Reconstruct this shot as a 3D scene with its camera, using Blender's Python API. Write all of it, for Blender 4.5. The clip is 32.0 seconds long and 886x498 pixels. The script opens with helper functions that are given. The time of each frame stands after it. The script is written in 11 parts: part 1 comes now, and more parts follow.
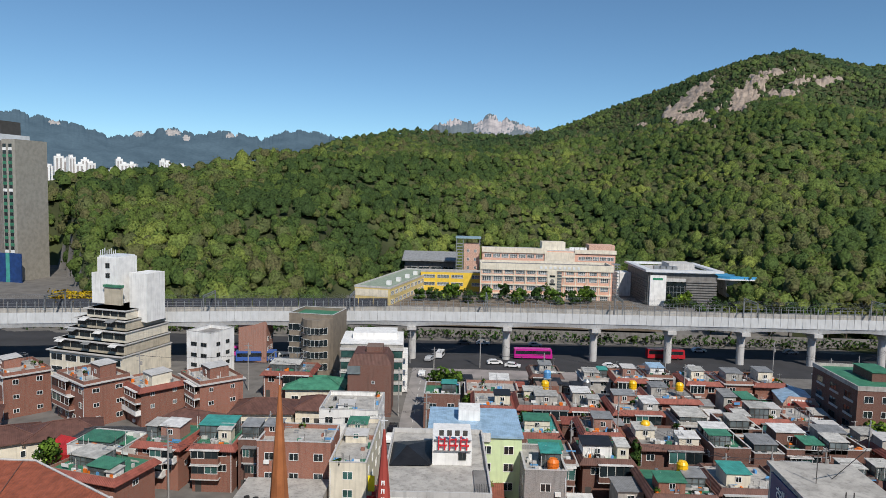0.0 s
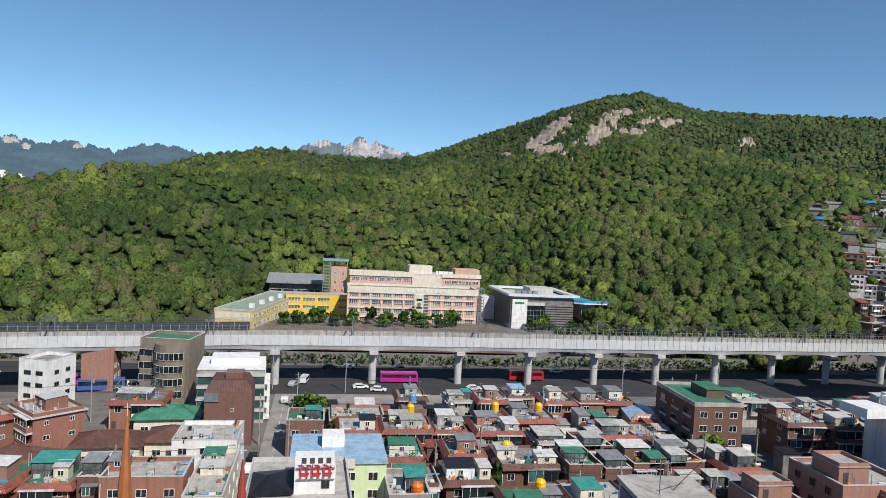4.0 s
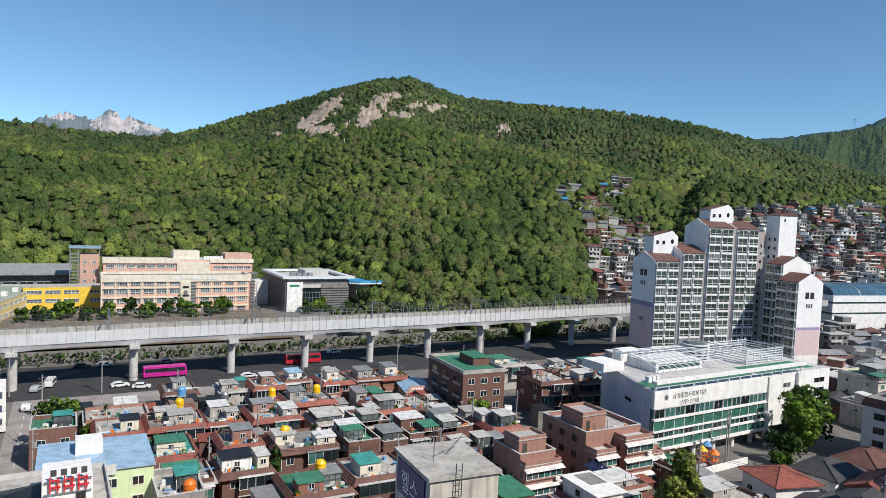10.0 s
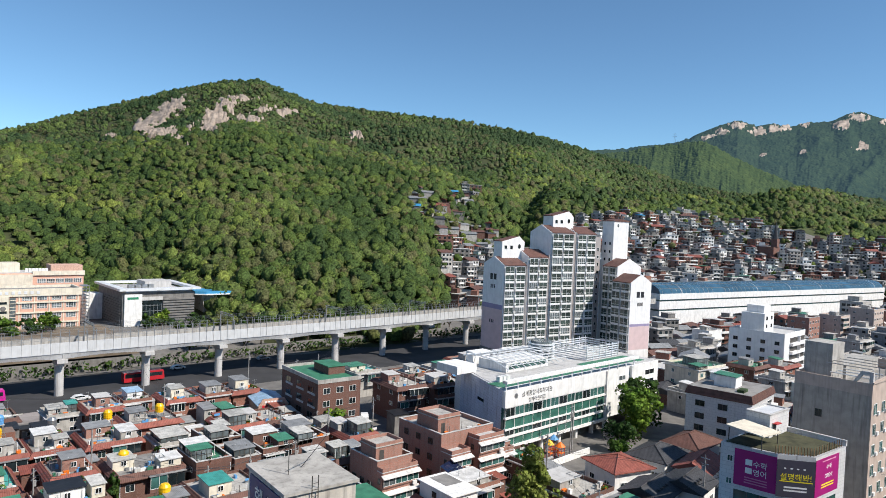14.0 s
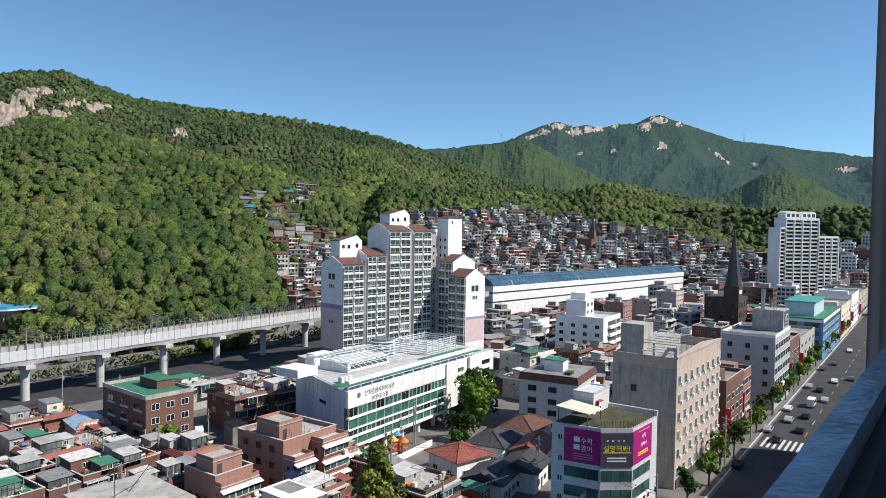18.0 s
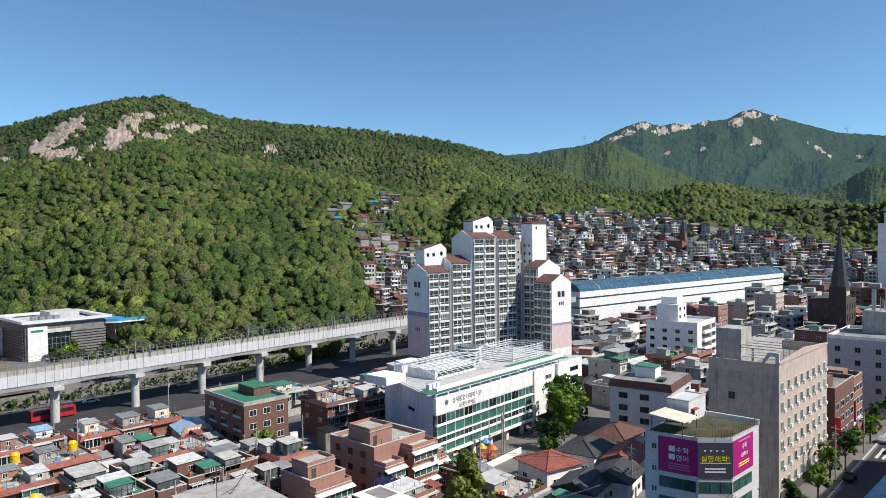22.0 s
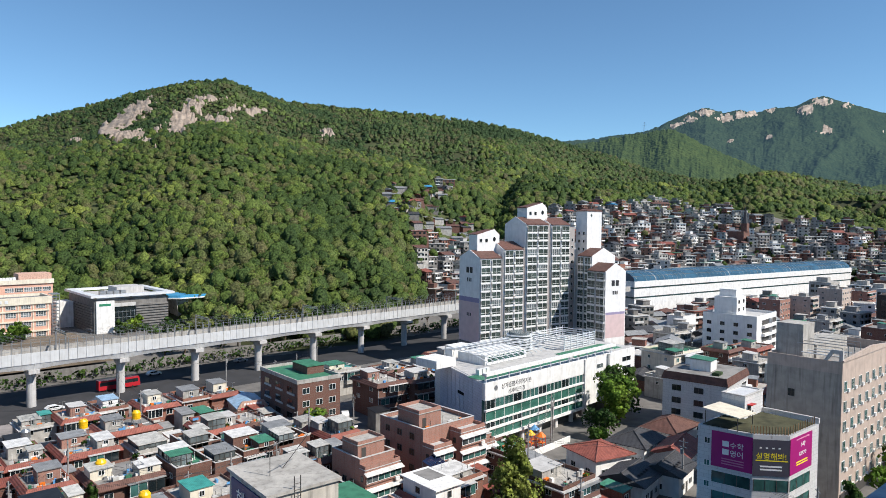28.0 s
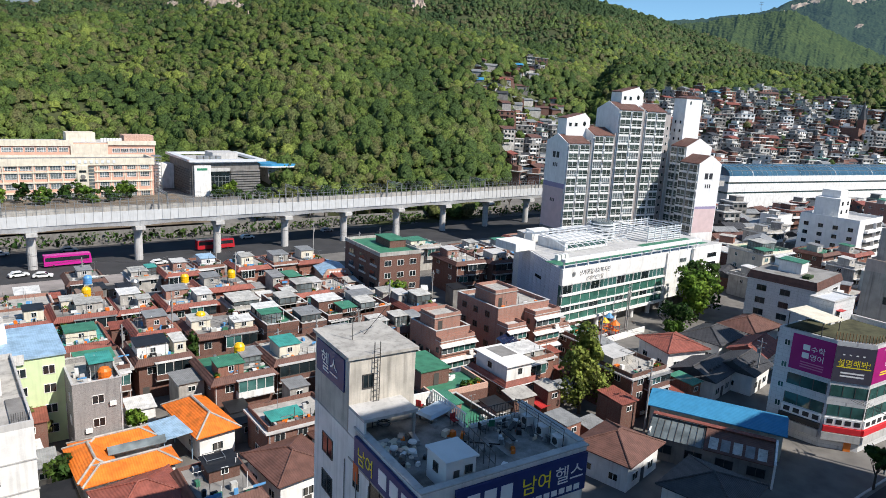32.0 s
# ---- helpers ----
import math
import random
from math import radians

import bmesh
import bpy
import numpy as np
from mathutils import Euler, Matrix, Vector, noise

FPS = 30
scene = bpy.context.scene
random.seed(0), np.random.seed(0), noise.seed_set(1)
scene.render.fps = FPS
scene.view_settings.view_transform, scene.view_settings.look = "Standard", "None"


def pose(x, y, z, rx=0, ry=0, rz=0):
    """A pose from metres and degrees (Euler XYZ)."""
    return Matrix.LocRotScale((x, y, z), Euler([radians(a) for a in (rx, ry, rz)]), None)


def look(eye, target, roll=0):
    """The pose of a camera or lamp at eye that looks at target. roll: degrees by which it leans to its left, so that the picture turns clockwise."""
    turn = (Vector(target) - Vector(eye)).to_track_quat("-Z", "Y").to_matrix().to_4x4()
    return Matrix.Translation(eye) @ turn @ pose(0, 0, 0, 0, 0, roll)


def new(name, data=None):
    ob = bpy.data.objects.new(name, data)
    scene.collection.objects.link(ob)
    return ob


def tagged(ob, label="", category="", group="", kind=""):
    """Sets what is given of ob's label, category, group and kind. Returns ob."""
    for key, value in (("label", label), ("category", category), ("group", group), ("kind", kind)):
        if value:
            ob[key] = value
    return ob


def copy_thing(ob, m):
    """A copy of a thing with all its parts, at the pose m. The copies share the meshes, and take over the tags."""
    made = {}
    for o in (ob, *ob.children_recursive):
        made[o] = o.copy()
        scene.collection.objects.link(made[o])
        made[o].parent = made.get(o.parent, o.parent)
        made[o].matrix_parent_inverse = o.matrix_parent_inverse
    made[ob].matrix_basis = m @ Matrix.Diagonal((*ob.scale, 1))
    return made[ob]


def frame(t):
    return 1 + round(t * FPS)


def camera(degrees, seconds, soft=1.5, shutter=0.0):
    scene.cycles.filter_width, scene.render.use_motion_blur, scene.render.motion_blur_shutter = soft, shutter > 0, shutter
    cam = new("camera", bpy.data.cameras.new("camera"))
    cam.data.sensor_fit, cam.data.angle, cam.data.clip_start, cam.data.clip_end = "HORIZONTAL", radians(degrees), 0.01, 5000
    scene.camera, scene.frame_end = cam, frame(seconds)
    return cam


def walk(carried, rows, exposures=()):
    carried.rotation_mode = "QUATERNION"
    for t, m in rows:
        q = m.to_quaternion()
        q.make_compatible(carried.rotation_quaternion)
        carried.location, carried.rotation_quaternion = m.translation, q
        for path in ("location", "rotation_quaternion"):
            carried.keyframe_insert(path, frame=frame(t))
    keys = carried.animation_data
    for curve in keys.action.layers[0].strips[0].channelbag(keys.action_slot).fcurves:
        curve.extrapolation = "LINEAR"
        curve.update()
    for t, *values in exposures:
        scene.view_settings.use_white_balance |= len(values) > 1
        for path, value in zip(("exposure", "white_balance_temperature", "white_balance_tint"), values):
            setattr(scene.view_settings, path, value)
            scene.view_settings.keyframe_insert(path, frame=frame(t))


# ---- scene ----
cam = camera(65.87, 32.0, soft=0.5)
EYE = 50.0
ROWS = [
    (0.0, -0.00, -0.10, -0.02, 1.11, -4.81, -1.39),
    (0.5, -0.00, -0.10, -0.01, -0.71, -4.65, -0.24),
    (1.0, -0.00, -0.09, -0.00, -2.77, -3.29, -1.58),
    (1.5, 0.00, -0.09, -0.00, -4.82, -2.73, -2.51),
    (2.0, 0.00, -0.08, 0.00, -6.58, -2.67, -2.73),
    (2.5, 0.01, -0.08, 0.00, -7.54, -2.25, -2.78),
    (4.5, 0.02, -0.07, 0.01, -12.03, -2.43, -3.07),
    (5.0, 0.01, -0.06, 0.01, -15.19, -1.82, -3.11),
    (5.5, 0.00, -0.05, 0.00, -17.52, -1.69, -3.23),
    (6.0, -0.01, -0.05, -0.01, -19.14, -1.96, -2.62),
    (6.5, -0.01, -0.04, -0.01, -20.37, -2.34, -3.05),
    (7.0, -0.01, -0.04, -0.02, -21.02, -2.57, -2.86),
    (7.5, -0.02, -0.04, -0.02, -21.52, -2.58, -2.63),
    (8.0, -0.02, -0.05, -0.02, -21.57, -2.64, -2.72),
    (8.5, -0.02, -0.05, -0.02, -21.57, -3.00, -2.57),
    (9.0, -0.01, -0.05, -0.02, -22.20, -3.58, -2.72),
    (9.5, -0.01, -0.05, -0.01, -25.25, -3.41, -3.12),
    (10.0, -0.00, -0.05, -0.01, -28.64, -3.10, -2.56),
    (10.5, 0.00, -0.05, -0.01, -31.91, -3.31, -1.71),
    (11.0, 0.00, -0.04, -0.01, -34.13, -3.07, -1.78),
    (11.5, 0.01, -0.04, -0.01, -34.85, -3.09, -1.98),
    (12.0, 0.01, -0.04, -0.01, -36.21, -3.70, -1.65),
    (12.5, 0.01, -0.04, -0.00, -37.12, -3.44, -1.51),
    (13.0, 0.01, -0.04, -0.00, -37.93, -3.20, -1.54),
    (13.5, 0.01, -0.04, 0.00, -39.44, -2.79, -2.11),
    (14.0, 0.00, -0.04, 0.01, -40.84, -2.02, -2.35),
    (14.5, -0.00, -0.05, 0.01, -41.88, -1.76, -2.42),
    (16.5, -0.00, -0.05, 0.01, -47.16, -2.61, -1.67),
    (17.0, -0.01, -0.05, 0.00, -49.38, -2.47, -1.68),
    (17.5, -0.01, 0.01, 0.01, -51.72, -2.06, -1.17),
    (18.0, -0.01, 0.01, 0.01, -54.44, -1.72, -0.92),
    (18.5, -0.01, 0.04, 0.01, -56.08, -1.52, -1.08),
    (19.0, -0.01, 0.08, 0.01, -55.22, -0.79, -1.80),
    (19.5, -0.01, 0.05, 0.02, -53.95, -0.87, -1.19),
    (20.0, -0.01, 0.01, 0.02, -52.18, -0.13, -2.18),
    (20.5, -0.00, 0.00, 0.01, -51.68, -0.46, -1.30),
    (21.0, -0.00, 0.00, 0.01, -49.85, -0.97, -1.16),
    (21.5, 0.00, -0.01, 0.01, -47.67, -0.70, -0.28),
    (22.0, 0.00, -0.03, 0.01, -47.44, -1.16, 0.65),
    (22.5, 0.00, -0.06, 0.01, -48.23, -0.68, 1.02),
    (23.0, 0.00, -0.09, 0.01, -48.88, -0.18, 0.49),
    (23.5, 0.00, -0.09, 0.01, -47.58, -0.64, -0.49),
    (24.0, 0.00, -0.08, 0.01, -47.14, -1.12, 0.34),
    (24.5, 0.00, -0.05, 0.01, -48.37, -1.21, -0.20),
    (25.0, 0.01, -0.02, 0.01, -48.67, -1.38, -0.64),
    (25.5, 0.01, -0.03, 0.01, -47.74, -1.33, -0.52),
    (27.5, 0.01, -0.09, 0.00, -43.85, -2.39, -0.41),
    (28.0, 0.01, -0.11, 0.00, -42.96, -2.39, -0.51),
    (28.5, 0.01, -0.11, -0.00, -41.12, -2.80, -1.15),
    (29.0, 0.01, -0.04, -0.01, -37.38, -4.54, -2.55),
    (29.5, 0.01, 0.06, -0.00, -35.61, -8.98, -3.37),
    (30.0, 0.01, 0.07, -0.00, -36.35, -10.64, -4.22),
    (30.5, 0.01, 0.07, 0.00, -36.22, -11.85, -4.15),
    (31.0, 0.01, 0.07, 0.00, -37.10, -12.47, -3.89),
    (31.5, 0.01, 0.07, 0.01, -37.00, -12.57, -5.16),
    (32.0, 0.01, 0.07, 0.01, -35.69, -12.56, -3.02),
]
walk(cam, [(t, pose(x, y, EYE + z, 90 + pitch, roll, yaw)) for t, x, y, z, yaw, pitch, roll in ROWS],
     exposures=[(0.0, 0.11), (2.5, 0.22), (6.0, 0.29), (10.0, 0.39), (13.0, 0.54), (19.0, 0.56), (25.0, 0.56), (28.5, 0.57), (30.0, 0.62), (32.0, 0.63)])

# ---- world, sun, exposure ----
SUN_DIR = Vector((0.40, -0.88, 0.97)).normalized()      # towards the sun
sky_world = bpy.data.worlds.new("sky")
scene.world = sky_world
sky_world.use_nodes = True
wn = sky_world.node_tree
sky_tex = wn.nodes.new("ShaderNodeTexSky")
sky_tex.sky_type = "NISHITA"
sky_tex.sun_disc = False
sky_tex.sun_elevation = math.asin(SUN_DIR.z)
sky_tex.sun_rotation = math.atan2(SUN_DIR.x, SUN_DIR.y)
sky_tex.altitude = 2600
sky_tex.air_density = 1.0
sky_tex.dust_density = 0.15
sky_tex.ozone_density = 4.0
sky_tint = wn.nodes.new("ShaderNodeMix")
sky_tint.data_type, sky_tint.blend_type = "RGBA", "MULTIPLY"
sky_tint.inputs["Factor"].default_value = 1.0
sky_tint.inputs["B"].default_value = (0.84, 1.0, 0.98, 1)
wn.links.new(sky_tex.outputs[0], sky_tint.inputs["A"])
wn.links.new(sky_tint.outputs["Result"], wn.nodes["Background"].inputs[0])
wn.nodes["Background"].inputs[1].default_value = 0.102
sun = new("sun", bpy.data.lights.new("sun", "SUN"))
sun.data.energy = 4.1
sun.data.angle = radians(0.5)
sun.data.color = (1.0, 0.94, 0.85)
sun.matrix_world = look(SUN_DIR * 300, (0, 0, 0))

# ---- materials ----
MATS = {}


def mat(name, col, rough=0.8, metal=0.0, vary=0.12, scale=0.6, fine=9.0, bump=0.15, rand=0.0, col2=None, spec=0.4, stain=0.0, streak=(2.2, 2.2, 0.16)):
    """A painted or mineral surface: broad tone, fine grain, slight relief, optional streaks of dirt and a tone for each object."""
    if name in MATS:
        return MATS[name]
    m = bpy.data.materials.new(name)
    m.use_nodes = True
    nt, N = m.node_tree, m.node_tree.nodes
    b = N["Principled BSDF"]
    b.inputs["Roughness"].default_value, b.inputs["Metallic"].default_value = rough, metal
    b.inputs["Specular IOR Level"].default_value = spec
    geo = N.new("ShaderNodeNewGeometry")
    n1, n2 = N.new("ShaderNodeTexNoise"), N.new("ShaderNodeTexNoise")
    n1.inputs["Scale"].default_value, n2.inputs["Scale"].default_value = scale, fine
    n1.inputs["Detail"].default_value = 4.0
    for q in (n1, n2):
        nt.links.new(geo.outputs["Position"], q.inputs["Vector"])
    mix = N.new("ShaderNodeMix")
    mix.data_type = "RGBA"
    c2 = col2 or tuple(max(0.0, c * (1 - 2.2 * vary)) for c in col)
    mix.inputs["A"].default_value, mix.inputs["B"].default_value = (*col, 1), (*c2, 1)
    ramp = N.new("ShaderNodeMapRange")
    ramp.inputs["From Min"].default_value, ramp.inputs["From Max"].default_value = 0.38, 0.68
    nt.links.new(n1.outputs["Fac"], ramp.inputs["Value"])
    nt.links.new(ramp.outputs[0], mix.inputs["Factor"])
    hsv = N.new("ShaderNodeHueSaturation")
    nt.links.new(mix.outputs["Result"], hsv.inputs["Color"])
    val = N.new("ShaderNodeMath")
    val.operation = "MULTIPLY_ADD"
    val.inputs[1].default_value, val.inputs[2].default_value = vary * 2.0, 1.0 - vary
    nt.links.new(n2.outputs["Fac"], val.inputs[0])
    out = val.outputs[0]
    if rand:
        info = N.new("ShaderNodeObjectInfo")
        ad = N.new("ShaderNodeMath")
        ad.operation = "MULTIPLY_ADD"
        ad.inputs[1].default_value, ad.inputs[2].default_value = rand, 1.0 - rand / 2
        nt.links.new(info.outputs["Random"], ad.inputs[0])
        mu = N.new("ShaderNodeMath")
        mu.operation = "MULTIPLY"
        nt.links.new(out, mu.inputs[0])
        nt.links.new(ad.outputs[0], mu.inputs[1])
        out = mu.outputs[0]
    if stain:
        mp = N.new("ShaderNodeMapping")
        mp.inputs["Scale"].default_value = streak
        nt.links.new(geo.outputs["Position"], mp.inputs["Vector"])
        n3 = N.new("ShaderNodeTexNoise")
        n3.inputs["Scale"].default_value, n3.inputs["Detail"].default_value = 1.0, 6.0
        nt.links.new(mp.outputs[0], n3.inputs["Vector"])
        r3 = N.new("ShaderNodeMapRange")
        r3.inputs["From Min"].default_value, r3.inputs["From Max"].default_value = 0.5, 0.75
        r3.inputs["To Min"].default_value, r3.inputs["To Max"].default_value = 1.0, 1.0 - stain
        nt.links.new(n3.outputs["Fac"], r3.inputs["Value"])
        mu = N.new("ShaderNodeMath")
        mu.operation = "MULTIPLY"
        nt.links.new(out, mu.inputs[0])
        nt.links.new(r3.outputs[0], mu.inputs[1])
        out = mu.outputs[0]
    nt.links.new(out, hsv.inputs["Value"])
    nt.links.new(hsv.outputs[0], b.inputs["Base Color"])
    if bump:
        bp = N.new("ShaderNodeBump")
        bp.inputs["Strength"].default_value, bp.inputs["Distance"].default_value = bump, 0.05
        nt.links.new(n2.outputs["Fac"], bp.inputs["Height"])
        nt.links.new(bp.outputs[0], b.inputs["Normal"])
    MATS[name] = m
    return m


def masonry(name, c1, c2, mortar, w=0.23, h=0.075, size=0.01, rough=0.9, rand=0.12, stain=0.25):
    """Brick or block courses, wrapped round upright walls."""
    m = mat(name, c1, rough, rand=rand, stain=stain, vary=0.1)
    nt, N = m.node_tree, m.node_tree.nodes
    geo = N.new("ShaderNodeNewGeometry")
    sep = N.new("ShaderNodeSeparateXYZ")
    nt.links.new(geo.outputs["Position"], sep.inputs[0])
    add = N.new("ShaderNodeMath")
    nt.links.new(sep.outputs[0], add.inputs[0])
    nt.links.new(sep.outputs[1], add.inputs[1])
    com = N.new("ShaderNodeCombineXYZ")
    nt.links.new(add.outputs[0], com.inputs[0])
    nt.links.new(sep.outputs[2], com.inputs[1])
    br = N.new("ShaderNodeTexBrick")
    br.inputs["Color1"].default_value, br.inputs["Color2"].default_value, br.inputs["Mortar"].default_value = (*c1, 1), (*c2, 1), (*mortar, 1)
    br.inputs["Scale"].default_value = 1.0
    br.inputs["Brick Width"].default_value, br.inputs["Row Height"].default_value, br.inputs["Mortar Size"].default_value = w, h, size
    nt.links.new(com.outputs[0], br.inputs["Vector"])
    for l in list(nt.links):
        if l.to_node.type == "HUE_SAT" and l.to_socket.name == "Color":
            nt.links.remove(l)
    hs = [q for q in N if q.type == "HUE_SAT"][0]
    nt.links.new(br.outputs["Color"], hs.inputs["Color"])
    return m


def ridged(name, col, rough=0.5, metal=0.0, pitch=0.35, depth=0.04, vary=0.15, along="X", rand=0.0, stain=0.2):
    """Corrugated sheet or tiled roof: relief in waves across the slope."""
    m = mat(name, col, rough, metal, vary=vary, scale=0.8, fine=5.0, bump=0, rand=rand, stain=stain)
    nt, N = m.node_tree, m.node_tree.nodes
    tc = N.new("ShaderNodeTexCoord")
    wv = N.new("ShaderNodeTexWave")
    wv.bands_direction = along
    wv.inputs["Scale"].default_value = 0.314 / pitch
    wv.inputs["Distortion"].default_value = 0.3
    nt.links.new(tc.outputs["Object"], wv.inputs["Vector"])
    bp = N.new("ShaderNodeBump")
    bp.inputs["Strength"].default_value, bp.inputs["Distance"].default_value = 0.8, depth
    nt.links.new(wv.outputs["Fac"], bp.inputs["Height"])
    nt.links.new(bp.outputs[0], N["Principled BSDF"].inputs["Normal"])
    return m


def leafy(name, stops, scale=0.09, rough=0.7, grain=1.1, gain=1.0):
    """Foliage: a tone for each tree, a drift over the whole wood, and rounded crowns (tone and crown are stored on the mesh)."""
    m = bpy.data.materials.new(name)
    m.use_nodes = True
    nt, N = m.node_tree, m.node_tree.nodes
    b = N["Principled BSDF"]
    b.inputs["Roughness"].default_value = rough
    b.inputs["Specular IOR Level"].default_value = 0.15
    geo = N.new("ShaderNodeNewGeometry")
    n2 = N.new("ShaderNodeTexNoise")
    n2.inputs["Scale"].default_value, n2.inputs["Detail"].default_value = scale / 7, 4.0
    nt.links.new(geo.outputs["Position"], n2.inputs["Vector"])
    tone, crown = N.new("ShaderNodeAttribute"), N.new("ShaderNodeAttribute")
    tone.attribute_name, crown.attribute_name = "tone", "crown"
    a1 = N.new("ShaderNodeMath")
    a1.operation = "MULTIPLY_ADD"
    a1.inputs[1].default_value = 0.38
    nt.links.new(tone.outputs["Fac"], a1.inputs[0])
    a2 = N.new("ShaderNodeMath")
    a2.operation = "MULTIPLY_ADD"
    a2.inputs[1].default_value, a2.inputs[2].default_value = 0.85, -0.165
    nt.links.new(n2.outputs["Fac"], a2.inputs[0])
    nt.links.new(a2.outputs[0], a1.inputs[2])
    a3 = N.new("ShaderNodeMath")
    a3.operation = "MULTIPLY_ADD"
    a3.inputs[1].default_value = 0.06
    nt.links.new(geo.outputs["Random Per Island"], a3.inputs[0])
    nt.links.new(a1.outputs[0], a3.inputs[2])
    ramp = N.new("ShaderNodeValToRGB")
    cr = ramp.color_ramp
    while len(cr.elements) < len(stops):
        cr.elements.new(0.5)
    for e, (p, c) in zip(cr.elements, stops):
        e.position, e.color = p, (*(q * gain for q in c), 1)
    nt.links.new(a3.outputs[0], ramp.inputs[0])
    leaf_n = N.new("ShaderNodeTexNoise")
    leaf_n.inputs["Scale"].default_value, leaf_n.inputs["Detail"].default_value = grain, 3.0
    nt.links.new(geo.outputs["Position"], leaf_n.inputs["Vector"])
    lit = N.new("ShaderNodeMapRange")
    lit.inputs["From Min"].default_value, lit.inputs["From Max"].default_value = 0.3, 0.7
    lit.inputs["To Min"].default_value, lit.inputs["To Max"].default_value = 0.45, 1.5
    nt.links.new(leaf_n.outputs["Fac"], lit.inputs["Value"])
    hsv = N.new("ShaderNodeHueSaturation")
    nt.links.new(ramp.outputs[0], hsv.inputs["Color"])
    nt.links.new(lit.outputs[0], hsv.inputs["Value"])
    nt.links.new(hsv.outputs[0], b.inputs["Base Color"])
    ruffle = N.new("ShaderNodeVectorMath")
    ruffle.operation = "MULTIPLY_ADD"
    ruffle.inputs[1].default_value, ruffle.inputs[2].default_value = (2.2, 2.2, 2.2), (-1.1, -1.1, -1.1)
    nt.links.new(leaf_n.outputs["Color"], ruffle.inputs[0])
    outward = N.new("ShaderNodeVectorMath")
    nt.links.new(crown.outputs["Vector"], outward.inputs[0])
    nt.links.new(ruffle.outputs[0], outward.inputs[1])
    bend = N.new("ShaderNodeMix")
    bend.data_type = "VECTOR"
    bend.inputs["Factor"].default_value = 0.82
    nt.links.new(geo.outputs["Normal"], bend.inputs["A"])
    nt.links.new(outward.outputs[0], bend.inputs["B"])
    unit = N.new("ShaderNodeVectorMath")
    unit.operation = "NORMALIZE"
    nt.links.new(bend.outputs["Result"], unit.inputs[0])
    nt.links.new(unit.outputs[0], b.inputs["Normal"])
    tr = N.new("ShaderNodeBsdfTranslucent")
    nt.links.new(hsv.outputs[0], tr.inputs["Color"])
    sh = N.new("ShaderNodeMixShader")
    sh.inputs[0].default_value = 0.25
    nt.links.new(b.outputs[0], sh.inputs[1])
    nt.links.new(tr.outputs[0], sh.inputs[2])
    nt.links.new(sh.outputs[0], N["Material Output"].inputs["Surface"])
    MATS[name] = m
    return m


def glass(name, col=(0.02, 0.03, 0.035), rough=0.08):
    m = mat(name, col, rough, vary=0.3, scale=0.35, fine=1.2, bump=0, rand=0.5, spec=0.6)
    return m


brick_red = masonry("brick_red", (0.29, 0.11, 0.072), (0.235, 0.088, 0.06), (0.24, 0.17, 0.14), rand=0.3)
brick_brown = masonry("brick_brown", (0.17, 0.074, 0.054), (0.135, 0.06, 0.046), (0.17, 0.12, 0.10), rand=0.3)
brick_pink = masonry("brick_pink", (0.36, 0.17, 0.125), (0.30, 0.14, 0.105), (0.3, 0.22, 0.19))
brick_grey = masonry("brick_grey", (0.26, 0.25, 0.25), (0.20, 0.19, 0.19), (0.34, 0.33, 0.32))
brick_orange = masonry("brick_orange", (0.62, 0.40, 0.31), (0.56, 0.36, 0.28), (0.4, 0.25, 0.2))
tile_white = masonry("tile_white", (0.66, 0.66, 0.66), (0.6, 0.6, 0.61), (0.42, 0.42, 0.43), w=1.2, h=0.6, size=0.02, rough=0.35, stain=0.12)
# same tile as tile_white, with the blue of a shaded wall in its colour
tile_shaded = masonry("tile_shaded", (0.48, 0.52, 0.62), (0.42, 0.46, 0.56), (0.28, 0.3, 0.36), w=1.2, h=0.6, size=0.025, rough=0.3, stain=0.1)
white_paint = mat("white_paint", (0.82, 0.81, 0.79), 0.6, vary=0.07, stain=0.22)
apt_white = mat("apt_white", (0.80, 0.79, 0.78), 0.65, vary=0.05, stain=0.12)
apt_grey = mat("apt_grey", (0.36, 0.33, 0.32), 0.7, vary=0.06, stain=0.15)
apt_pink = mat("apt_pink", (0.62, 0.47, 0.47), 0.65, vary=0.05)
apt_mauve = mat("apt_mauve", (0.30, 0.26, 0.40), 0.65, vary=0.05)
cream_paint = mat("cream_paint", (0.72, 0.66, 0.54), 0.7, vary=0.08, stain=0.2)
beige_paint = mat("beige_paint", (0.50, 0.44, 0.34), 0.75, vary=0.1, stain=0.25)
salmon_paint = mat("salmon_paint", (0.68, 0.40, 0.30), 0.7, vary=0.06, stain=0.12)
yellow_paint = mat("yellow_paint", (0.78, 0.53, 0.06), 0.6, vary=0.06, stain=0.1)
lime_paint = mat("lime_paint", (0.62, 0.74, 0.44), 0.7, vary=0.05, stain=0.15)
tan_paint = mat("tan_paint", (0.52, 0.42, 0.36), 0.75, vary=0.08, stain=0.2)
concrete = mat("concrete", (0.45, 0.43, 0.40), 0.9, vary=0.14, stain=0.35, bump=0.3)
concrete_light = mat("concrete_light", (0.52, 0.51, 0.50), 0.85, vary=0.08, stain=0.25)
concrete_dark = mat("concrete_dark", (0.22, 0.21, 0.20), 0.9, vary=0.15, stain=0.3)
deck_grey = mat("deck_grey", (0.27, 0.26, 0.25), 0.9, vary=0.2, scale=0.4, bump=0.3)
roof_green = mat("roof_green", (0.055, 0.21, 0.125), 0.6, vary=0.16, scale=0.7)
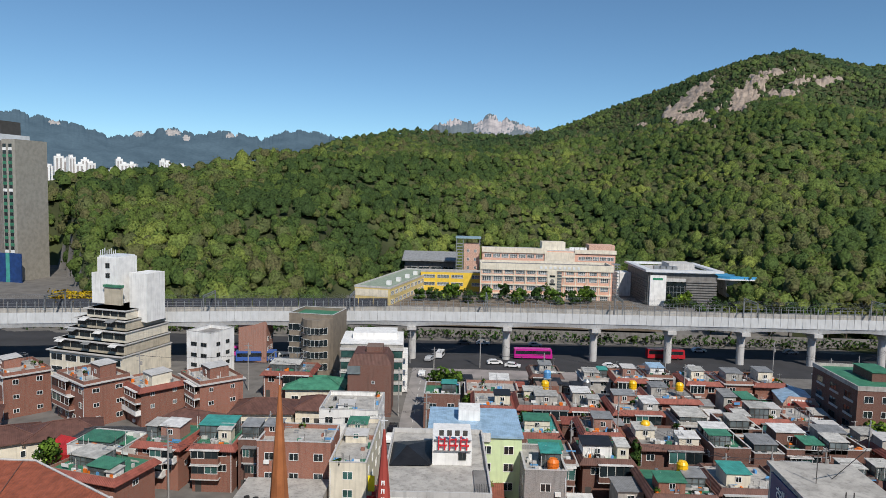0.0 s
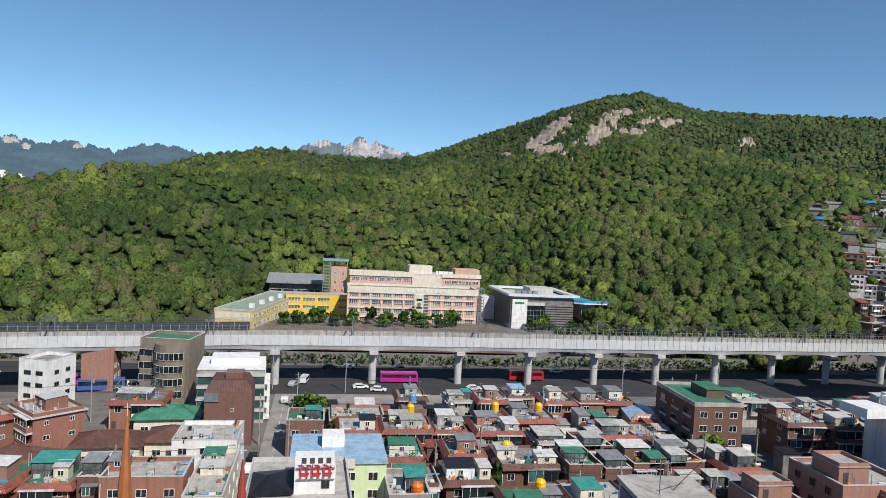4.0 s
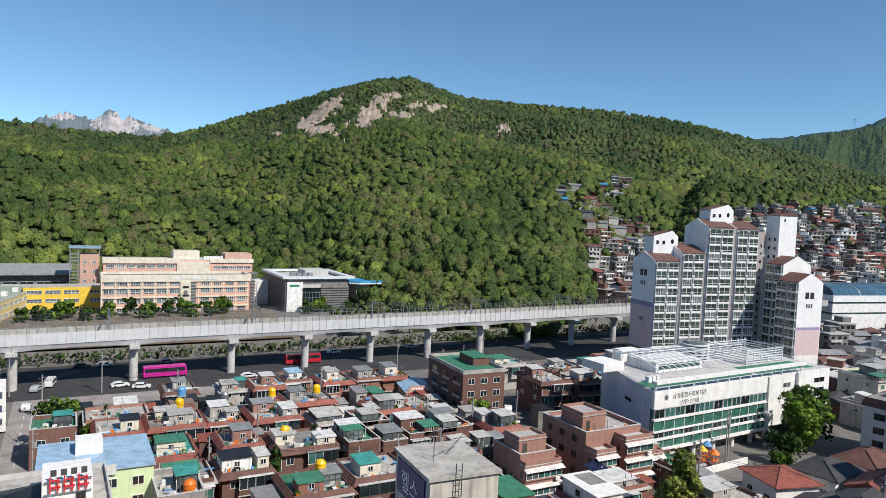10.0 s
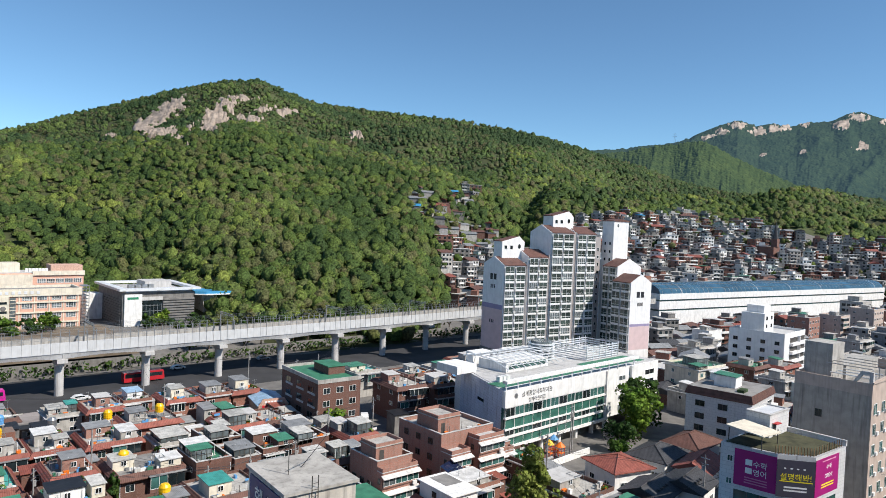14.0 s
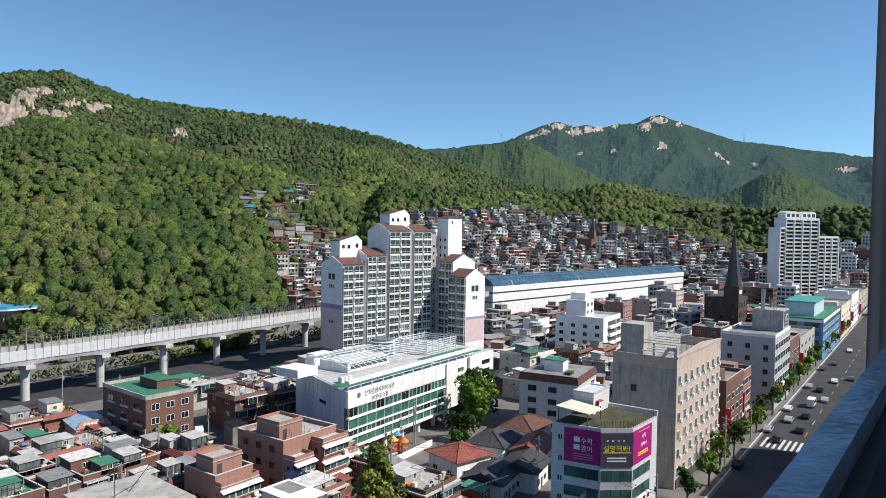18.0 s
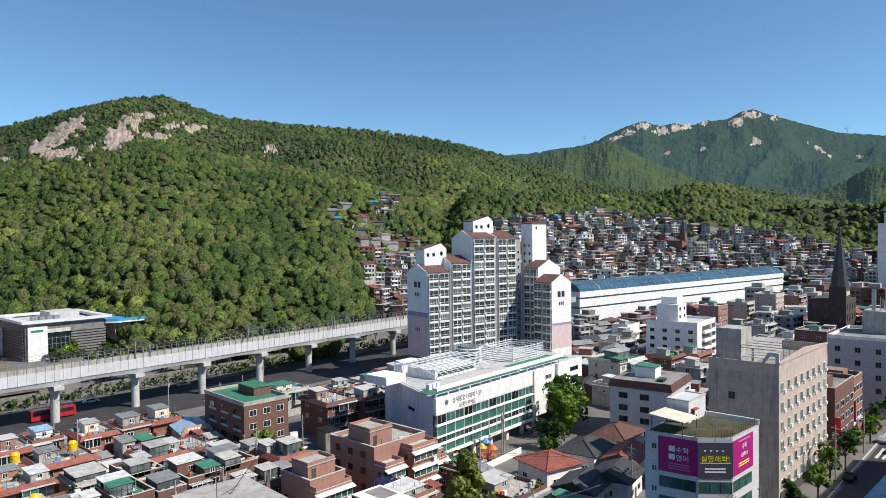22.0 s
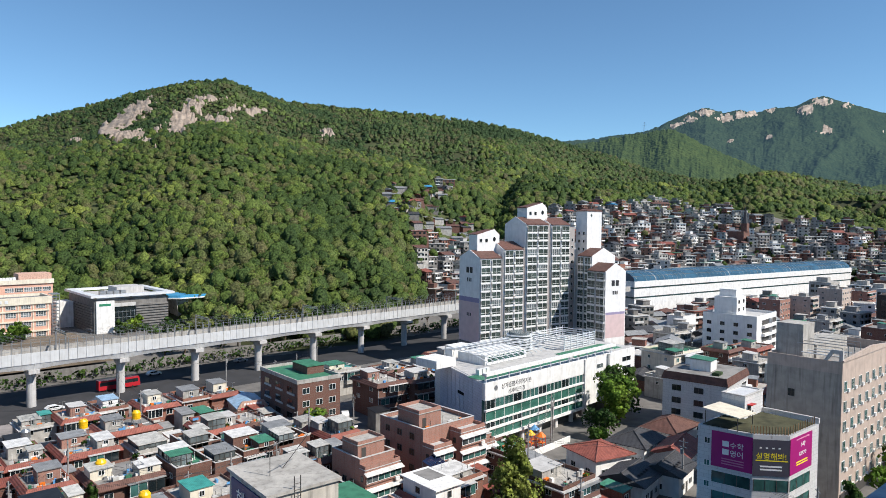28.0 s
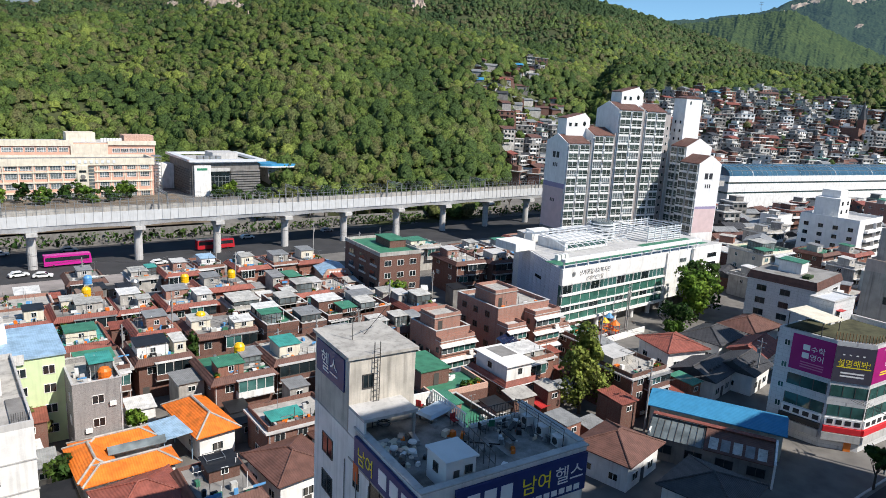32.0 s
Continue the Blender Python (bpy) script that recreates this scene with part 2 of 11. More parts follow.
roof_teal = mat("roof_teal", (0.07, 0.34, 0.30), 0.55, vary=0.12)
asphalt = mat("asphalt", (0.046, 0.046, 0.05), 0.9, vary=0.15, scale=0.15, fine=4.0, bump=0.2)
paving = mat("paving", (0.17, 0.16, 0.15), 0.9, vary=0.15, scale=0.3)
dirt = mat("dirt", (0.20, 0.16, 0.12), 0.95, vary=0.2, scale=0.25)
tile_red = ridged("tile_red", (0.28, 0.085, 0.062), 0.65, pitch=0.3, rand=0.25)
tile_brown = ridged("tile_brown", (0.145, 0.07, 0.055), 0.7, pitch=0.3, rand=0.2)
tile_orange = ridged("tile_orange", (0.86, 0.21, 0.025), 0.5, pitch=0.3)
tile_black = ridged("tile_black", (0.06, 0.06, 0.065), 0.6, pitch=0.3, rand=0.2)
sheet_white = ridged("sheet_white", (0.72, 0.71, 0.69), 0.45, pitch=0.25, depth=0.02)
sheet_grey = ridged("sheet_grey", (0.27, 0.275, 0.28), 0.5, pitch=0.25, depth=0.02, rand=0.35)
sheet_blue = ridged("sheet_blue", (0.045, 0.25, 0.46), 0.5, pitch=0.3, depth=0.03, vary=0.07, stain=0.1)
sheet_worn = ridged("sheet_worn", (0.50, 0.49, 0.46), 0.6, pitch=0.25, depth=0.02, rand=0.4, stain=0.4)
sheet_paleblue = ridged("sheet_paleblue", (0.34, 0.50, 0.66), 0.45, pitch=0.3, depth=0.02)
sheet_green = ridged("sheet_green", (0.06, 0.22, 0.14), 0.5, pitch=0.25, depth=0.02, rand=0.3)
sheet_teal = ridged("sheet_teal", (0.06, 0.32, 0.28), 0.5, pitch=0.25, depth=0.02)
sheet_red = ridged("sheet_red", (0.45, 0.03, 0.03), 0.5, pitch=0.3, depth=0.03)
tarp_black = mat("tarp_black", (0.02, 0.02, 0.022), 0.45, vary=0.2, bump=0.5, fine=2.0)
pane = glass("pane")
pane_green = glass("pane_green", (0.05, 0.13, 0.12), 0.06)
pane_apt = glass("pane_apt", (0.06, 0.085, 0.078), 0.08)
pane_light = glass("pane_light", (0.16, 0.19, 0.2), 0.12)
frame_white = mat("frame_white", (0.75, 0.75, 0.74), 0.5, vary=0.04, bump=0)
frame_dark = mat("frame_dark", (0.08, 0.075, 0.07), 0.5, vary=0.1, bump=0)
steel = mat("steel", (0.42, 0.43, 0.44), 0.4, 0.7, vary=0.1, bump=0)
steel_white = mat("steel_white", (0.72, 0.74, 0.76), 0.45, 0.1, vary=0.06, bump=0)
pole_grey = mat("pole_grey", (0.33, 0.32, 0.31), 0.8, vary=0.1)
tank_yellow = mat("tank_yellow", (0.85, 0.50, 0.01), 0.4, vary=0.06, bump=0)
tank_blue = mat("tank_blue", (0.12, 0.33, 0.62), 0.4, vary=0.06, bump=0)
tank_orange = mat("tank_orange", (0.75, 0.18, 0.02), 0.45, vary=0.06, bump=0)
rubber = mat("rubber", (0.02, 0.02, 0.02), 0.9, vary=0.1, bump=0)
magenta = mat("magenta", (0.36, 0.012, 0.17), 0.45, vary=0.05, bump=0)
banner_grey = mat("banner_grey", (0.075, 0.07, 0.095), 0.5, vary=0.05, bump=0)
ink_white = mat("ink_white", (0.85, 0.85, 0.85), 0.5, vary=0.03, bump=0)
ink_yellow = mat("ink_yellow", (0.9, 0.75, 0.03), 0.5, vary=0.03, bump=0)
ink_dark = mat("ink_dark", (0.03, 0.03, 0.035), 0.5, vary=0.05, bump=0)
ink_red = mat("ink_red", (0.65, 0.03, 0.04), 0.5, vary=0.05, bump=0)
ink_green = mat("ink_green", (0.03, 0.22, 0.12), 0.5, vary=0.05, bump=0)
navy = mat("navy", (0.02, 0.035, 0.16), 0.5, vary=0.08, bump=0)
bark = mat("bark", (0.10, 0.075, 0.055), 0.95, vary=0.2, bump=0.5)
forest_floor = mat("forest_floor", (0.07, 0.085, 0.03), 0.95, vary=0.3, scale=0.02, fine=0.3, bump=0.4)
rock = mat("rock", (0.37, 0.30, 0.245), 0.9, vary=0.16, scale=0.05, fine=0.5, bump=0.6, stain=0.55, streak=(0.16, 0.16, 0.02), col2=(0.23, 0.19, 0.16))
spire_copper = mat("spire_copper", (0.42, 0.15, 0.055), 0.6, vary=0.14, scale=0.5, stain=0.3)
spire_red = mat("spire_red", (0.40, 0.07, 0.055), 0.6, vary=0.1, scale=0.5, stain=0.2)
leaf_wild = leafy("leaf_wild", [(0.34, (0.063, 0.109, 0.033)), (0.44, (0.100, 0.158, 0.040)), (0.50, (0.151, 0.211, 0.046)), (0.535, (0.165, 0.160, 0.070)), (0.565, (0.140, 0.165, 0.062)), (0.61, (0.165, 0.235, 0.058)), (0.70, (0.270, 0.325, 0.072))], gain=0.69)
# upper hill greens are duller and bluer, with some distance haze mixed in
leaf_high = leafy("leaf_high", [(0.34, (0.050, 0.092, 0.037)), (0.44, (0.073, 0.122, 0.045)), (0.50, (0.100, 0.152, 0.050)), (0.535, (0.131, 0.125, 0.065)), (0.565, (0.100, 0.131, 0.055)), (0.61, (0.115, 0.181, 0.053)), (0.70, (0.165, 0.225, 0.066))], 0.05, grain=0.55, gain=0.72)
leaf_town = leafy("leaf_town", [(0.2, (0.047, 0.102, 0.017)), (0.5, (0.110, 0.203, 0.026)), (0.8, (0.219, 0.319, 0.043))], 0.4)
leaf_dark = leafy("leaf_dark", [(0.2, (0.022, 0.056, 0.015)), (0.5, (0.044, 0.094, 0.020)), (0.8, (0.088, 0.138, 0.025))], 0.4)
leaf_dry = leafy("leaf_dry", [(0.2, (0.10, 0.11, 0.03)), (0.5, (0.16, 0.17, 0.05)), (0.8, (0.24, 0.22, 0.09))], 0.5)
leaf_olive = leafy("leaf_olive", [(0.2, (0.107, 0.145, 0.029)), (0.5, (0.198, 0.246, 0.051)), (0.8, (0.304, 0.334, 0.087))], 0.5)
leaf_gold = leafy("leaf_gold", [(0.2, (0.30, 0.20, 0.01)), (0.5, (0.55, 0.38, 0.01)), (0.8, (0.2, 0.22, 0.02))], 0.5)



def far_forest(name, dark, light, cell=9.0, haze=0.0):
    """A wooded mountainside seen from far off: a tone and a rounded relief for each crown, drifting from slope to slope."""
    m = bpy.data.materials.new(name)
    m.use_nodes = True
    nt, N = m.node_tree, m.node_tree.nodes
    b = N["Principled BSDF"]
    b.inputs["Roughness"].default_value, b.inputs["Specular IOR Level"].default_value = 1.0, 0.0
    geo = N.new("ShaderNodeNewGeometry")
    vo = N.new("ShaderNodeTexVoronoi")
    vo.inputs["Scale"].default_value = 1.0 / cell
    n1, n2 = N.new("ShaderNodeTexNoise"), N.new("ShaderNodeTexNoise")
    n1.inputs["Scale"].default_value, n1.inputs["Detail"].default_value = 0.006, 5.0
    n2.inputs["Scale"].default_value, n2.inputs["Detail"].default_value = 0.035, 3.0
    for q in (vo, n1, n2):
        nt.links.new(geo.outputs["Position"], q.inputs["Vector"])
    sep = N.new("ShaderNodeSeparateColor")
    nt.links.new(vo.outputs["Color"], sep.inputs[0])
    mixes = []
    for src, k in ((n1.outputs["Fac"], 0.9), (n2.outputs["Fac"], 0.7), (sep.outputs[0], 0.35)):
        q = N.new("ShaderNodeMath")
        q.operation = "MULTIPLY_ADD"
        q.inputs[1].default_value, q.inputs[2].default_value = k, -k / 2
        nt.links.new(src, q.inputs[0])
        if mixes:
            nt.links.new(mixes[-1].outputs[0], q.inputs[2])
        mixes.append(q)
    fac = N.new("ShaderNodeMapRange")
    fac.inputs["From Min"].default_value, fac.inputs["From Max"].default_value = -0.05, 0.85
    nt.links.new(mixes[-1].outputs[0], fac.inputs["Value"])
    mix = N.new("ShaderNodeMix")
    mix.data_type = "RGBA"
    mix.inputs["A"].default_value, mix.inputs["B"].default_value = (*dark, 1), (*light, 1)
    nt.links.new(fac.outputs[0], mix.inputs["Factor"])
    nt.links.new(mix.outputs["Result"], b.inputs["Base Color"])
    bp = N.new("ShaderNodeBump")
    bp.invert = True
    bp.inputs["Strength"].default_value, bp.inputs["Distance"].default_value = 0.9, cell * 0.45
    nt.links.new(vo.outputs["Distance"], bp.inputs["Height"])
    nt.links.new(bp.outputs[0], b.inputs["Normal"])
    # haze: blue emission laid over the slope in place of air
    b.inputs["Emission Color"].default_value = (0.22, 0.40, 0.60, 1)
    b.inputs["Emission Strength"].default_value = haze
    return m


# ---- mesh tools ----
class Geo:
    """Collects faces of one mesh in the frame of its thing."""

    def __init__(self):
        self.v, self.f = [], []

    def poly(self, pts, faces):
        n = len(self.v)
        self.v += [tuple(p) for p in pts]
        self.f += [tuple(i + n for i in f) for f in faces]
        return self

    def box(self, x0, x1, y0, y1, z0, z1, taper=0.0):
        t = taper
        return self.poly([(x0, y0, z0), (x1, y0, z0), (x1, y1, z0), (x0, y1, z0), (x0 + t, y0 + t, z1), (x1 - t, y0 + t, z1), (x1 - t, y1 - t, z1), (x0 + t, y1 - t, z1)],
                         [(3, 2, 1, 0), (4, 5, 6, 7), (0, 1, 5, 4), (1, 2, 6, 5), (2, 3, 7, 6), (3, 0, 4, 7)])

    def prism(self, outline, z0, z1):
        n = len(outline)
        pts = [(x, y, z0) for x, y in outline] + [(x, y, z1) for x, y in outline]
        return self.poly(pts, [tuple(range(n - 1, -1, -1)), tuple(range(n, 2 * n))] + [(i, (i + 1) % n, n + (i + 1) % n, n + i) for i in range(n)])

    def side(self, outline, y0, y1, axis="y"):
        """An outline in x, z (or y, z) drawn out along y (or x)."""
        n = len(outline)
        a = [(p, y0, q) if axis == "y" else (y0, p, q) for p, q in outline]
        b = [(p, y1, q) if axis == "y" else (y1, p, q) for p, q in outline]
        return self.poly(a + b, [tuple(range(n)), tuple(range(2 * n - 1, n - 1, -1))] + [(i, n + i, n + (i + 1) % n, (i + 1) % n) for i in range(n)])

    def cyl(self, x, y, z0, z1, r, r1=None, n=10):
        r1 = r if r1 is None else r1
        c = [(math.cos(2 * math.pi * i / n), math.sin(2 * math.pi * i / n)) for i in range(n)]
        return self.poly([(x + r * a, y + r * b, z0) for a, b in c] + [(x + r1 * a, y + r1 * b, z1) for a, b in c],
                         [tuple(range(n - 1, -1, -1)), tuple(range(n, 2 * n))] + [(i, (i + 1) % n, n + (i + 1) % n, n + i) for i in range(n)])

    def rod(self, a, b, r, n=6, r1=None):
        a, b = Vector(a), Vector(b)
        r1 = r if r1 is None else r1
        d = (b - a).normalized()
        u = d.orthogonal().normalized()
        w = d.cross(u)
        c = [(math.cos(2 * math.pi * i / n), math.sin(2 * math.pi * i / n)) for i in range(n)]
        return self.poly([a + r * (u * p + w * q) for p, q in c] + [b + r1 * (u * p + w * q) for p, q in c],
                         [tuple(range(n - 1, -1, -1)), tuple(range(n, 2 * n))] + [(i, (i + 1) % n, n + (i + 1) % n, n + i) for i in range(n)])

    def tube(self, pts, r, n=4):
        """One unbroken tube through all the points."""
        k = len(self.v)
        P = [Vector(p) for p in pts]
        for i, p in enumerate(P):
            d = (P[min(i + 1, len(P) - 1)] - P[max(i - 1, 0)]).normalized()
            u = d.cross(Vector((0, 0, 1))).normalized() if abs(d.z) < 0.95 else Vector((1, 0, 0))
            w = d.cross(u)
            self.v += [tuple(p + r * (u * math.cos(2 * math.pi * j / n) + w * math.sin(2 * math.pi * j / n))) for j in range(n)]
        for i in range(len(P) - 1):
            self.f += [(k + i * n + j, k + i * n + (j + 1) % n, k + (i + 1) * n + (j + 1) % n, k + (i + 1) * n + j) for j in range(n)]
        return self

    def data(self, name, material, smooth=False):
        me = bpy.data.meshes.new(name)
        me.from_pydata(self.v, [], self.f)
        me.materials.append(material)
        if smooth:
            me.shade_smooth()
        return me


def thing(name, label, category, x=0.0, y=0.0, z=0.0, rz=0.0, group="", kind=""):
    ob = new(name)
    ob.empty_display_size = 0.2
    ob.matrix_world = pose(x, y, z, 0, 0, rz)
    return tagged(ob, label, category, group, kind)


def part(name, geo, material, parent=None, label="", m=None, smooth=False):
    """One mesh under a thing or a part; geo may be ready mesh data that others share."""
    me = geo.data(name, material, smooth) if isinstance(geo, Geo) else geo
    ob = new(name, me)
    if parent is not None:
        ob.parent = parent
    if m is not None:
        ob.matrix_basis = m
    return tagged(ob, label)


def lone(name, geo, material, label, category="", kind="", x=0.0, y=0.0, z=0.0, rz=0.0, group="", smooth=False):
    """A thing made of one mesh."""
    me = geo.data(name, material, smooth) if isinstance(geo, Geo) else geo
    ob = new(name, me)
    ob.matrix_world = pose(x, y, z, 0, 0, rz)
    return tagged(ob, label, category, group, kind)


def array_mesh(name, verts, quads, material):
    """Mesh from numpy arrays of corners and four-sided faces."""
    me = bpy.data.meshes.new(name)
    nv, nf = len(verts), len(quads)
    me.vertices.add(nv)
    me.vertices.foreach_set("co", np.asarray(verts, np.float32).ravel())
    me.loops.add(nf * 4)
    me.loops.foreach_set("vertex_index", np.asarray(quads, np.int32).ravel())
    me.polygons.add(nf)
    me.polygons.foreach_set("loop_start", np.arange(nf, dtype=np.int32) * 4)
    me.update(calc_edges=True)
    me.materials.append(material)
    return me


rng = np.random.default_rng(7)


def dress(me, tone, crown):
    """Store each leaf's tree tone and the outward direction of its crown on the mesh."""
    q = me.attributes.new("tone", "FLOAT", "POINT")
    q.data.foreach_set("value", np.asarray(tone, np.float32).ravel())
    q = me.attributes.new("crown", "FLOAT_VECTOR", "POINT")
    q.data.foreach_set("vector", np.asarray(crown, np.float32).ravel())
    return me


def leaf_quads(centres, radii, count, size, jitter=0.55, flat=0.5, lumps=7):
    """Leaf clumps on lumpy crowns: count small quads for each crown, gathered on rounded boughs. Gives corners, faces and outward directions."""
    cc, rr = np.asarray(centres, float), np.asarray(radii, float)
    t = len(cc)
    u = rng.normal(size=(t, lumps, 3))
    u[..., 2] = np.abs(u[..., 2]) * 1.1 - flat * rng.random((t, lumps))
    u /= np.linalg.norm(u, axis=2)[..., None]
    which = np.tile(np.arange(count) % lumps, t)
    own_ = np.repeat(np.arange(t), count)
    n = len(own_)
    bough = u[own_, which]
    d = bough * 0.75 + rng.normal(size=(n, 3))
    d[:, 2] += 0.25
    d /= np.linalg.norm(d, axis=1)[:, None]
    r = rr[own_]
    grow = 0.42 + 0.16 * rng.random((t, lumps))[own_, which]
    p = cc[own_] + (bough * 0.56 + d * (grow * (0.82 + 0.36 * rng.random(n)))[:, None]) * r
    out = d * 0.75 + bough * 0.45
    out /= np.linalg.norm(out, axis=1)[:, None]
    nrm = d + jitter * rng.normal(size=(n, 3))
    nrm /= np.linalg.norm(nrm, axis=1)[:, None]
    a = np.cross(nrm, rng.normal(size=(n, 3)))
    a /= np.linalg.norm(a, axis=1)[:, None]
    b = np.cross(nrm, a)
    s = np.repeat(np.broadcast_to(np.asarray(size, float), (t,)), count) * (0.6 + 0.8 * rng.random(n))
    a, b = a * s[:, None], b * (s * (0.6 + 0.5 * rng.random(n)))[:, None]
    v = np.stack([p - a - b * 0.4, p - a * 0.2 + b, p + a + b * 0.3, p + a * 0.1 - b], 1).reshape(-1, 3)
    q = np.arange(n * 4).reshape(n, 4)
    return v, q, np.repeat(out, 4, axis=0)


def leaf_mesh(name, centres, radii, count, size, material, tone=None, **more):
    """Leaf clumps as ready mesh data, with a tone for each clump."""
    v, q, out = leaf_quads(centres, radii, count, size, **more)
    t_ = rng.random(len(centres)) if tone is None else np.full(len(centres), tone)
    return dress(array_mesh(name, v, q, material), np.repeat(t_, count * 4), out)


# ---- terrain ----
def table(az, pairs):
    return np.interp(az, [p[0] for p in pairs][::-1], [p[1] for p in pairs][::-1])


# bearing in degrees (left is positive), then crest slope seen from the eye or distance of the foot
NEAR_CREST = [(70, 0.0), (34, -0.005), (22, 0.018), (16, 0.040), (12, 0.046), (7, 0.030), (0, 0.0), (-8, -0.05), (-30, -0.1)]
MID_CREST = [(60, 0.0), (22, 0.0), (14, 0.040), (9, 0.070), (4, 0.085), (0, 0.081), (-5, 0.078), (-9, 0.086), (-14, 0.08), (-30, 0.03)]
MAIN_CREST = [(20, 0.0), (5, 0.06), (-5, 0.078), (-8.8, 0.094), (-11.4, 0.113), (-13.2, 0.125), (-17, 0.150), (-19.4, 0.165), (-23, 0.184), (-25.6, 0.189), (-27.5, 0.177), (-30, 0.163), (-34, 0.158), (-38, 0.154), (-43, 0.147), (-47, 0.136), (-51, 0.118), (-56.3, 0.092), (-59.4, 0.071), (-63, 0.057), (-66.7, 0.052), (-70.2, 0.038), (-73.6, 0.018), (-77, 0.006), (-81, 0.012), (-85, 0.014), (-110, 0.01)]
FOOT = [(70, 430), (30.2, 430), (28.6, 268), (18, 238), (12, 250), (8.6, 300), (3, 362), (-10, 368), (-17, 350), (-22, 300), (-30, 268), (-38, 285), (-40.5, 320), (-42, 395), (-46, 430), (-50, 520), (-54, 640), (-58, 690), (-66, 720), (-80, 760), (-110, 700)]
RIGHT_CREST = [(-30, 0.0), (-50, 0.02), (-72, 0.028), (-80, 0.03), (-95, 0.02), (-120, 0.0)]


def smooth01(u):
    u = np.clip(u, 0, 1)
    return u * u * (3 - 2 * u)


def wavy(x, y, s):
    """Gentle ridges and hollows between -1 and 1."""
    return (np.sin(x * s + 1.3) * np.cos(y * s * 1.13 + 0.4) + 0.6 * np.sin((x + 0.7 * y) * s * 2.1 + 2.0) + 0.4 * np.cos((y - 0.6 * x) * s * 3.7) + 0.25 * np.sin((x * 0.9 - y) * s * 7.3 + 1.0)) / 2.0


def height(x, y):
    x, y = np.asarray(x, float), np.asarray(y, float)
    r = np.hypot(x, y)
    az = np.degrees(np.arctan2(-x, y))
    foot = table(az, FOOT)
    base = 5.0 * smooth01((y - 222) / 60) * smooth01((70 + x * 0 - az) / 30)
    past = y - np.interp(x, [200, 335, 480, 640, 900], [232, 232, 208, 175, 120])
    town = 68.0 * np.clip(past / 190, 0, 1.3) * smooth01((-44 - az) / 6) * smooth01((az + 100) / 12)
    town = town + 24.0 * smooth01((r - 590) / 150) * smooth01((-63 - az) / 6) * smooth01((az + 100) / 12)
    out = np.maximum(base, town)
    for crest, rc, p in ((NEAR_CREST, 470.0, 0.8), (MID_CREST, 880.0, 1.0), (MAIN_CREST, 1250.0, 0.95), (RIGHT_CREST, 2350.0, 1.15)):
        hc = EYE + table(az, crest) * rc
        f0 = foot if rc < 2000 else np.maximum(foot, 1200)
        u = (r - f0) / (rc - f0)
        up = np.where(u <= 1, np.clip(u, 0, 1) ** p, np.clip(1 - (u - 1) * 0.8, -0.2, 1))
        h = out * 0 + base + (hc - base) * up
        h = h + (wavy(x, y, 0.008 if rc < 2000 else 0.004) * (15 if rc < 2000 else 22)) * np.clip(u * 3, 0, 1) * np.clip((1.0 - u) * 5, 0.12, 1)
        h = np.where((u > 0) & (f0 < rc - 30), h, 0)
        out = np.maximum(out, h)
    return out


az_list = np.radians(np.concatenate([np.arange(70, -118, -0.5), np.arange(-118, -290, -4.0)]))
r_list = np.concatenate([[0.5, 60, 120, 170], np.arange(200, 720, 9), np.arange(720, 1500, 16), np.arange(1500, 3000, 45), [3300, 3900, 4700]])
RR, AA = np.meshgrid(r_list, az_list)
GX, GY = -np.sin(AA) * RR, np.cos(AA) * RR
GZ = height(GX, GY)
GZ = np.where((RR < 262) | ((GY < 222) & (np.degrees(AA) > -44)), 0.0, GZ)
na, nr = RR.shape
ii, jj = np.meshgrid(np.arange(na), np.arange(nr - 1), indexing="ij")
i2 = (ii + 1) % na
ground_quads = np.stack([ii * nr + jj, ii * nr + jj + 1, i2 * nr + jj + 1, i2 * nr + jj], -1).reshape(-1, 4)
ground_me = array_mesh("ground", np.stack([GX, GY, GZ], -1).reshape(-1, 3), ground_quads, paving)
ground_me.materials.append(forest_floor)
cr_ = RR[ii, jj].ravel()
ca_ = np.degrees(AA[ii, jj]).ravel()
wild = (cr_ > table(ca_, FOOT) - 12) & (ca_ < 70.1) & (ca_ > -118)
ground_me.polygons.foreach_set("material_index", wild.astype(np.int32))
ground_me.shade_smooth()
ground = tagged(new("ground", ground_me), "dusty grey paved town ground rising into wooded hills", "ground", kind="structure")

# rock faces on the main hill: bearing, slope of sight, width, run up the slope, lift
def on_slope(az, slope):
    r = np.arange(500, 1400, 4.0)
    hh = height(-np.sin(np.radians(az)) * r, np.cos(np.radians(az)) * r)
    ok = np.nonzero(EYE + slope * r <= hh)[0]
    return float(r[ok[0]]) if len(ok) else 1200.0


LATTICE = np.random.default_rng(31).random((64, 64))


def value_noise(x, y):
    """Smooth random field between 0 and 1."""
    xi, yi = np.floor(x).astype(int), np.floor(y).astype(int)
    fx_, fy_ = smooth01(x - xi), smooth01(y - yi)
    a, b = LATTICE[xi % 64, yi % 64], LATTICE[(xi + 1) % 64, yi % 64]
    c, d = LATTICE[xi % 64, (yi + 1) % 64], LATTICE[(xi + 1) % 64, (yi + 1) % 64]
    return (a * (1 - fx_) + b * fx_) * (1 - fy_) + (c * (1 - fx_) + d * fx_) * fy_


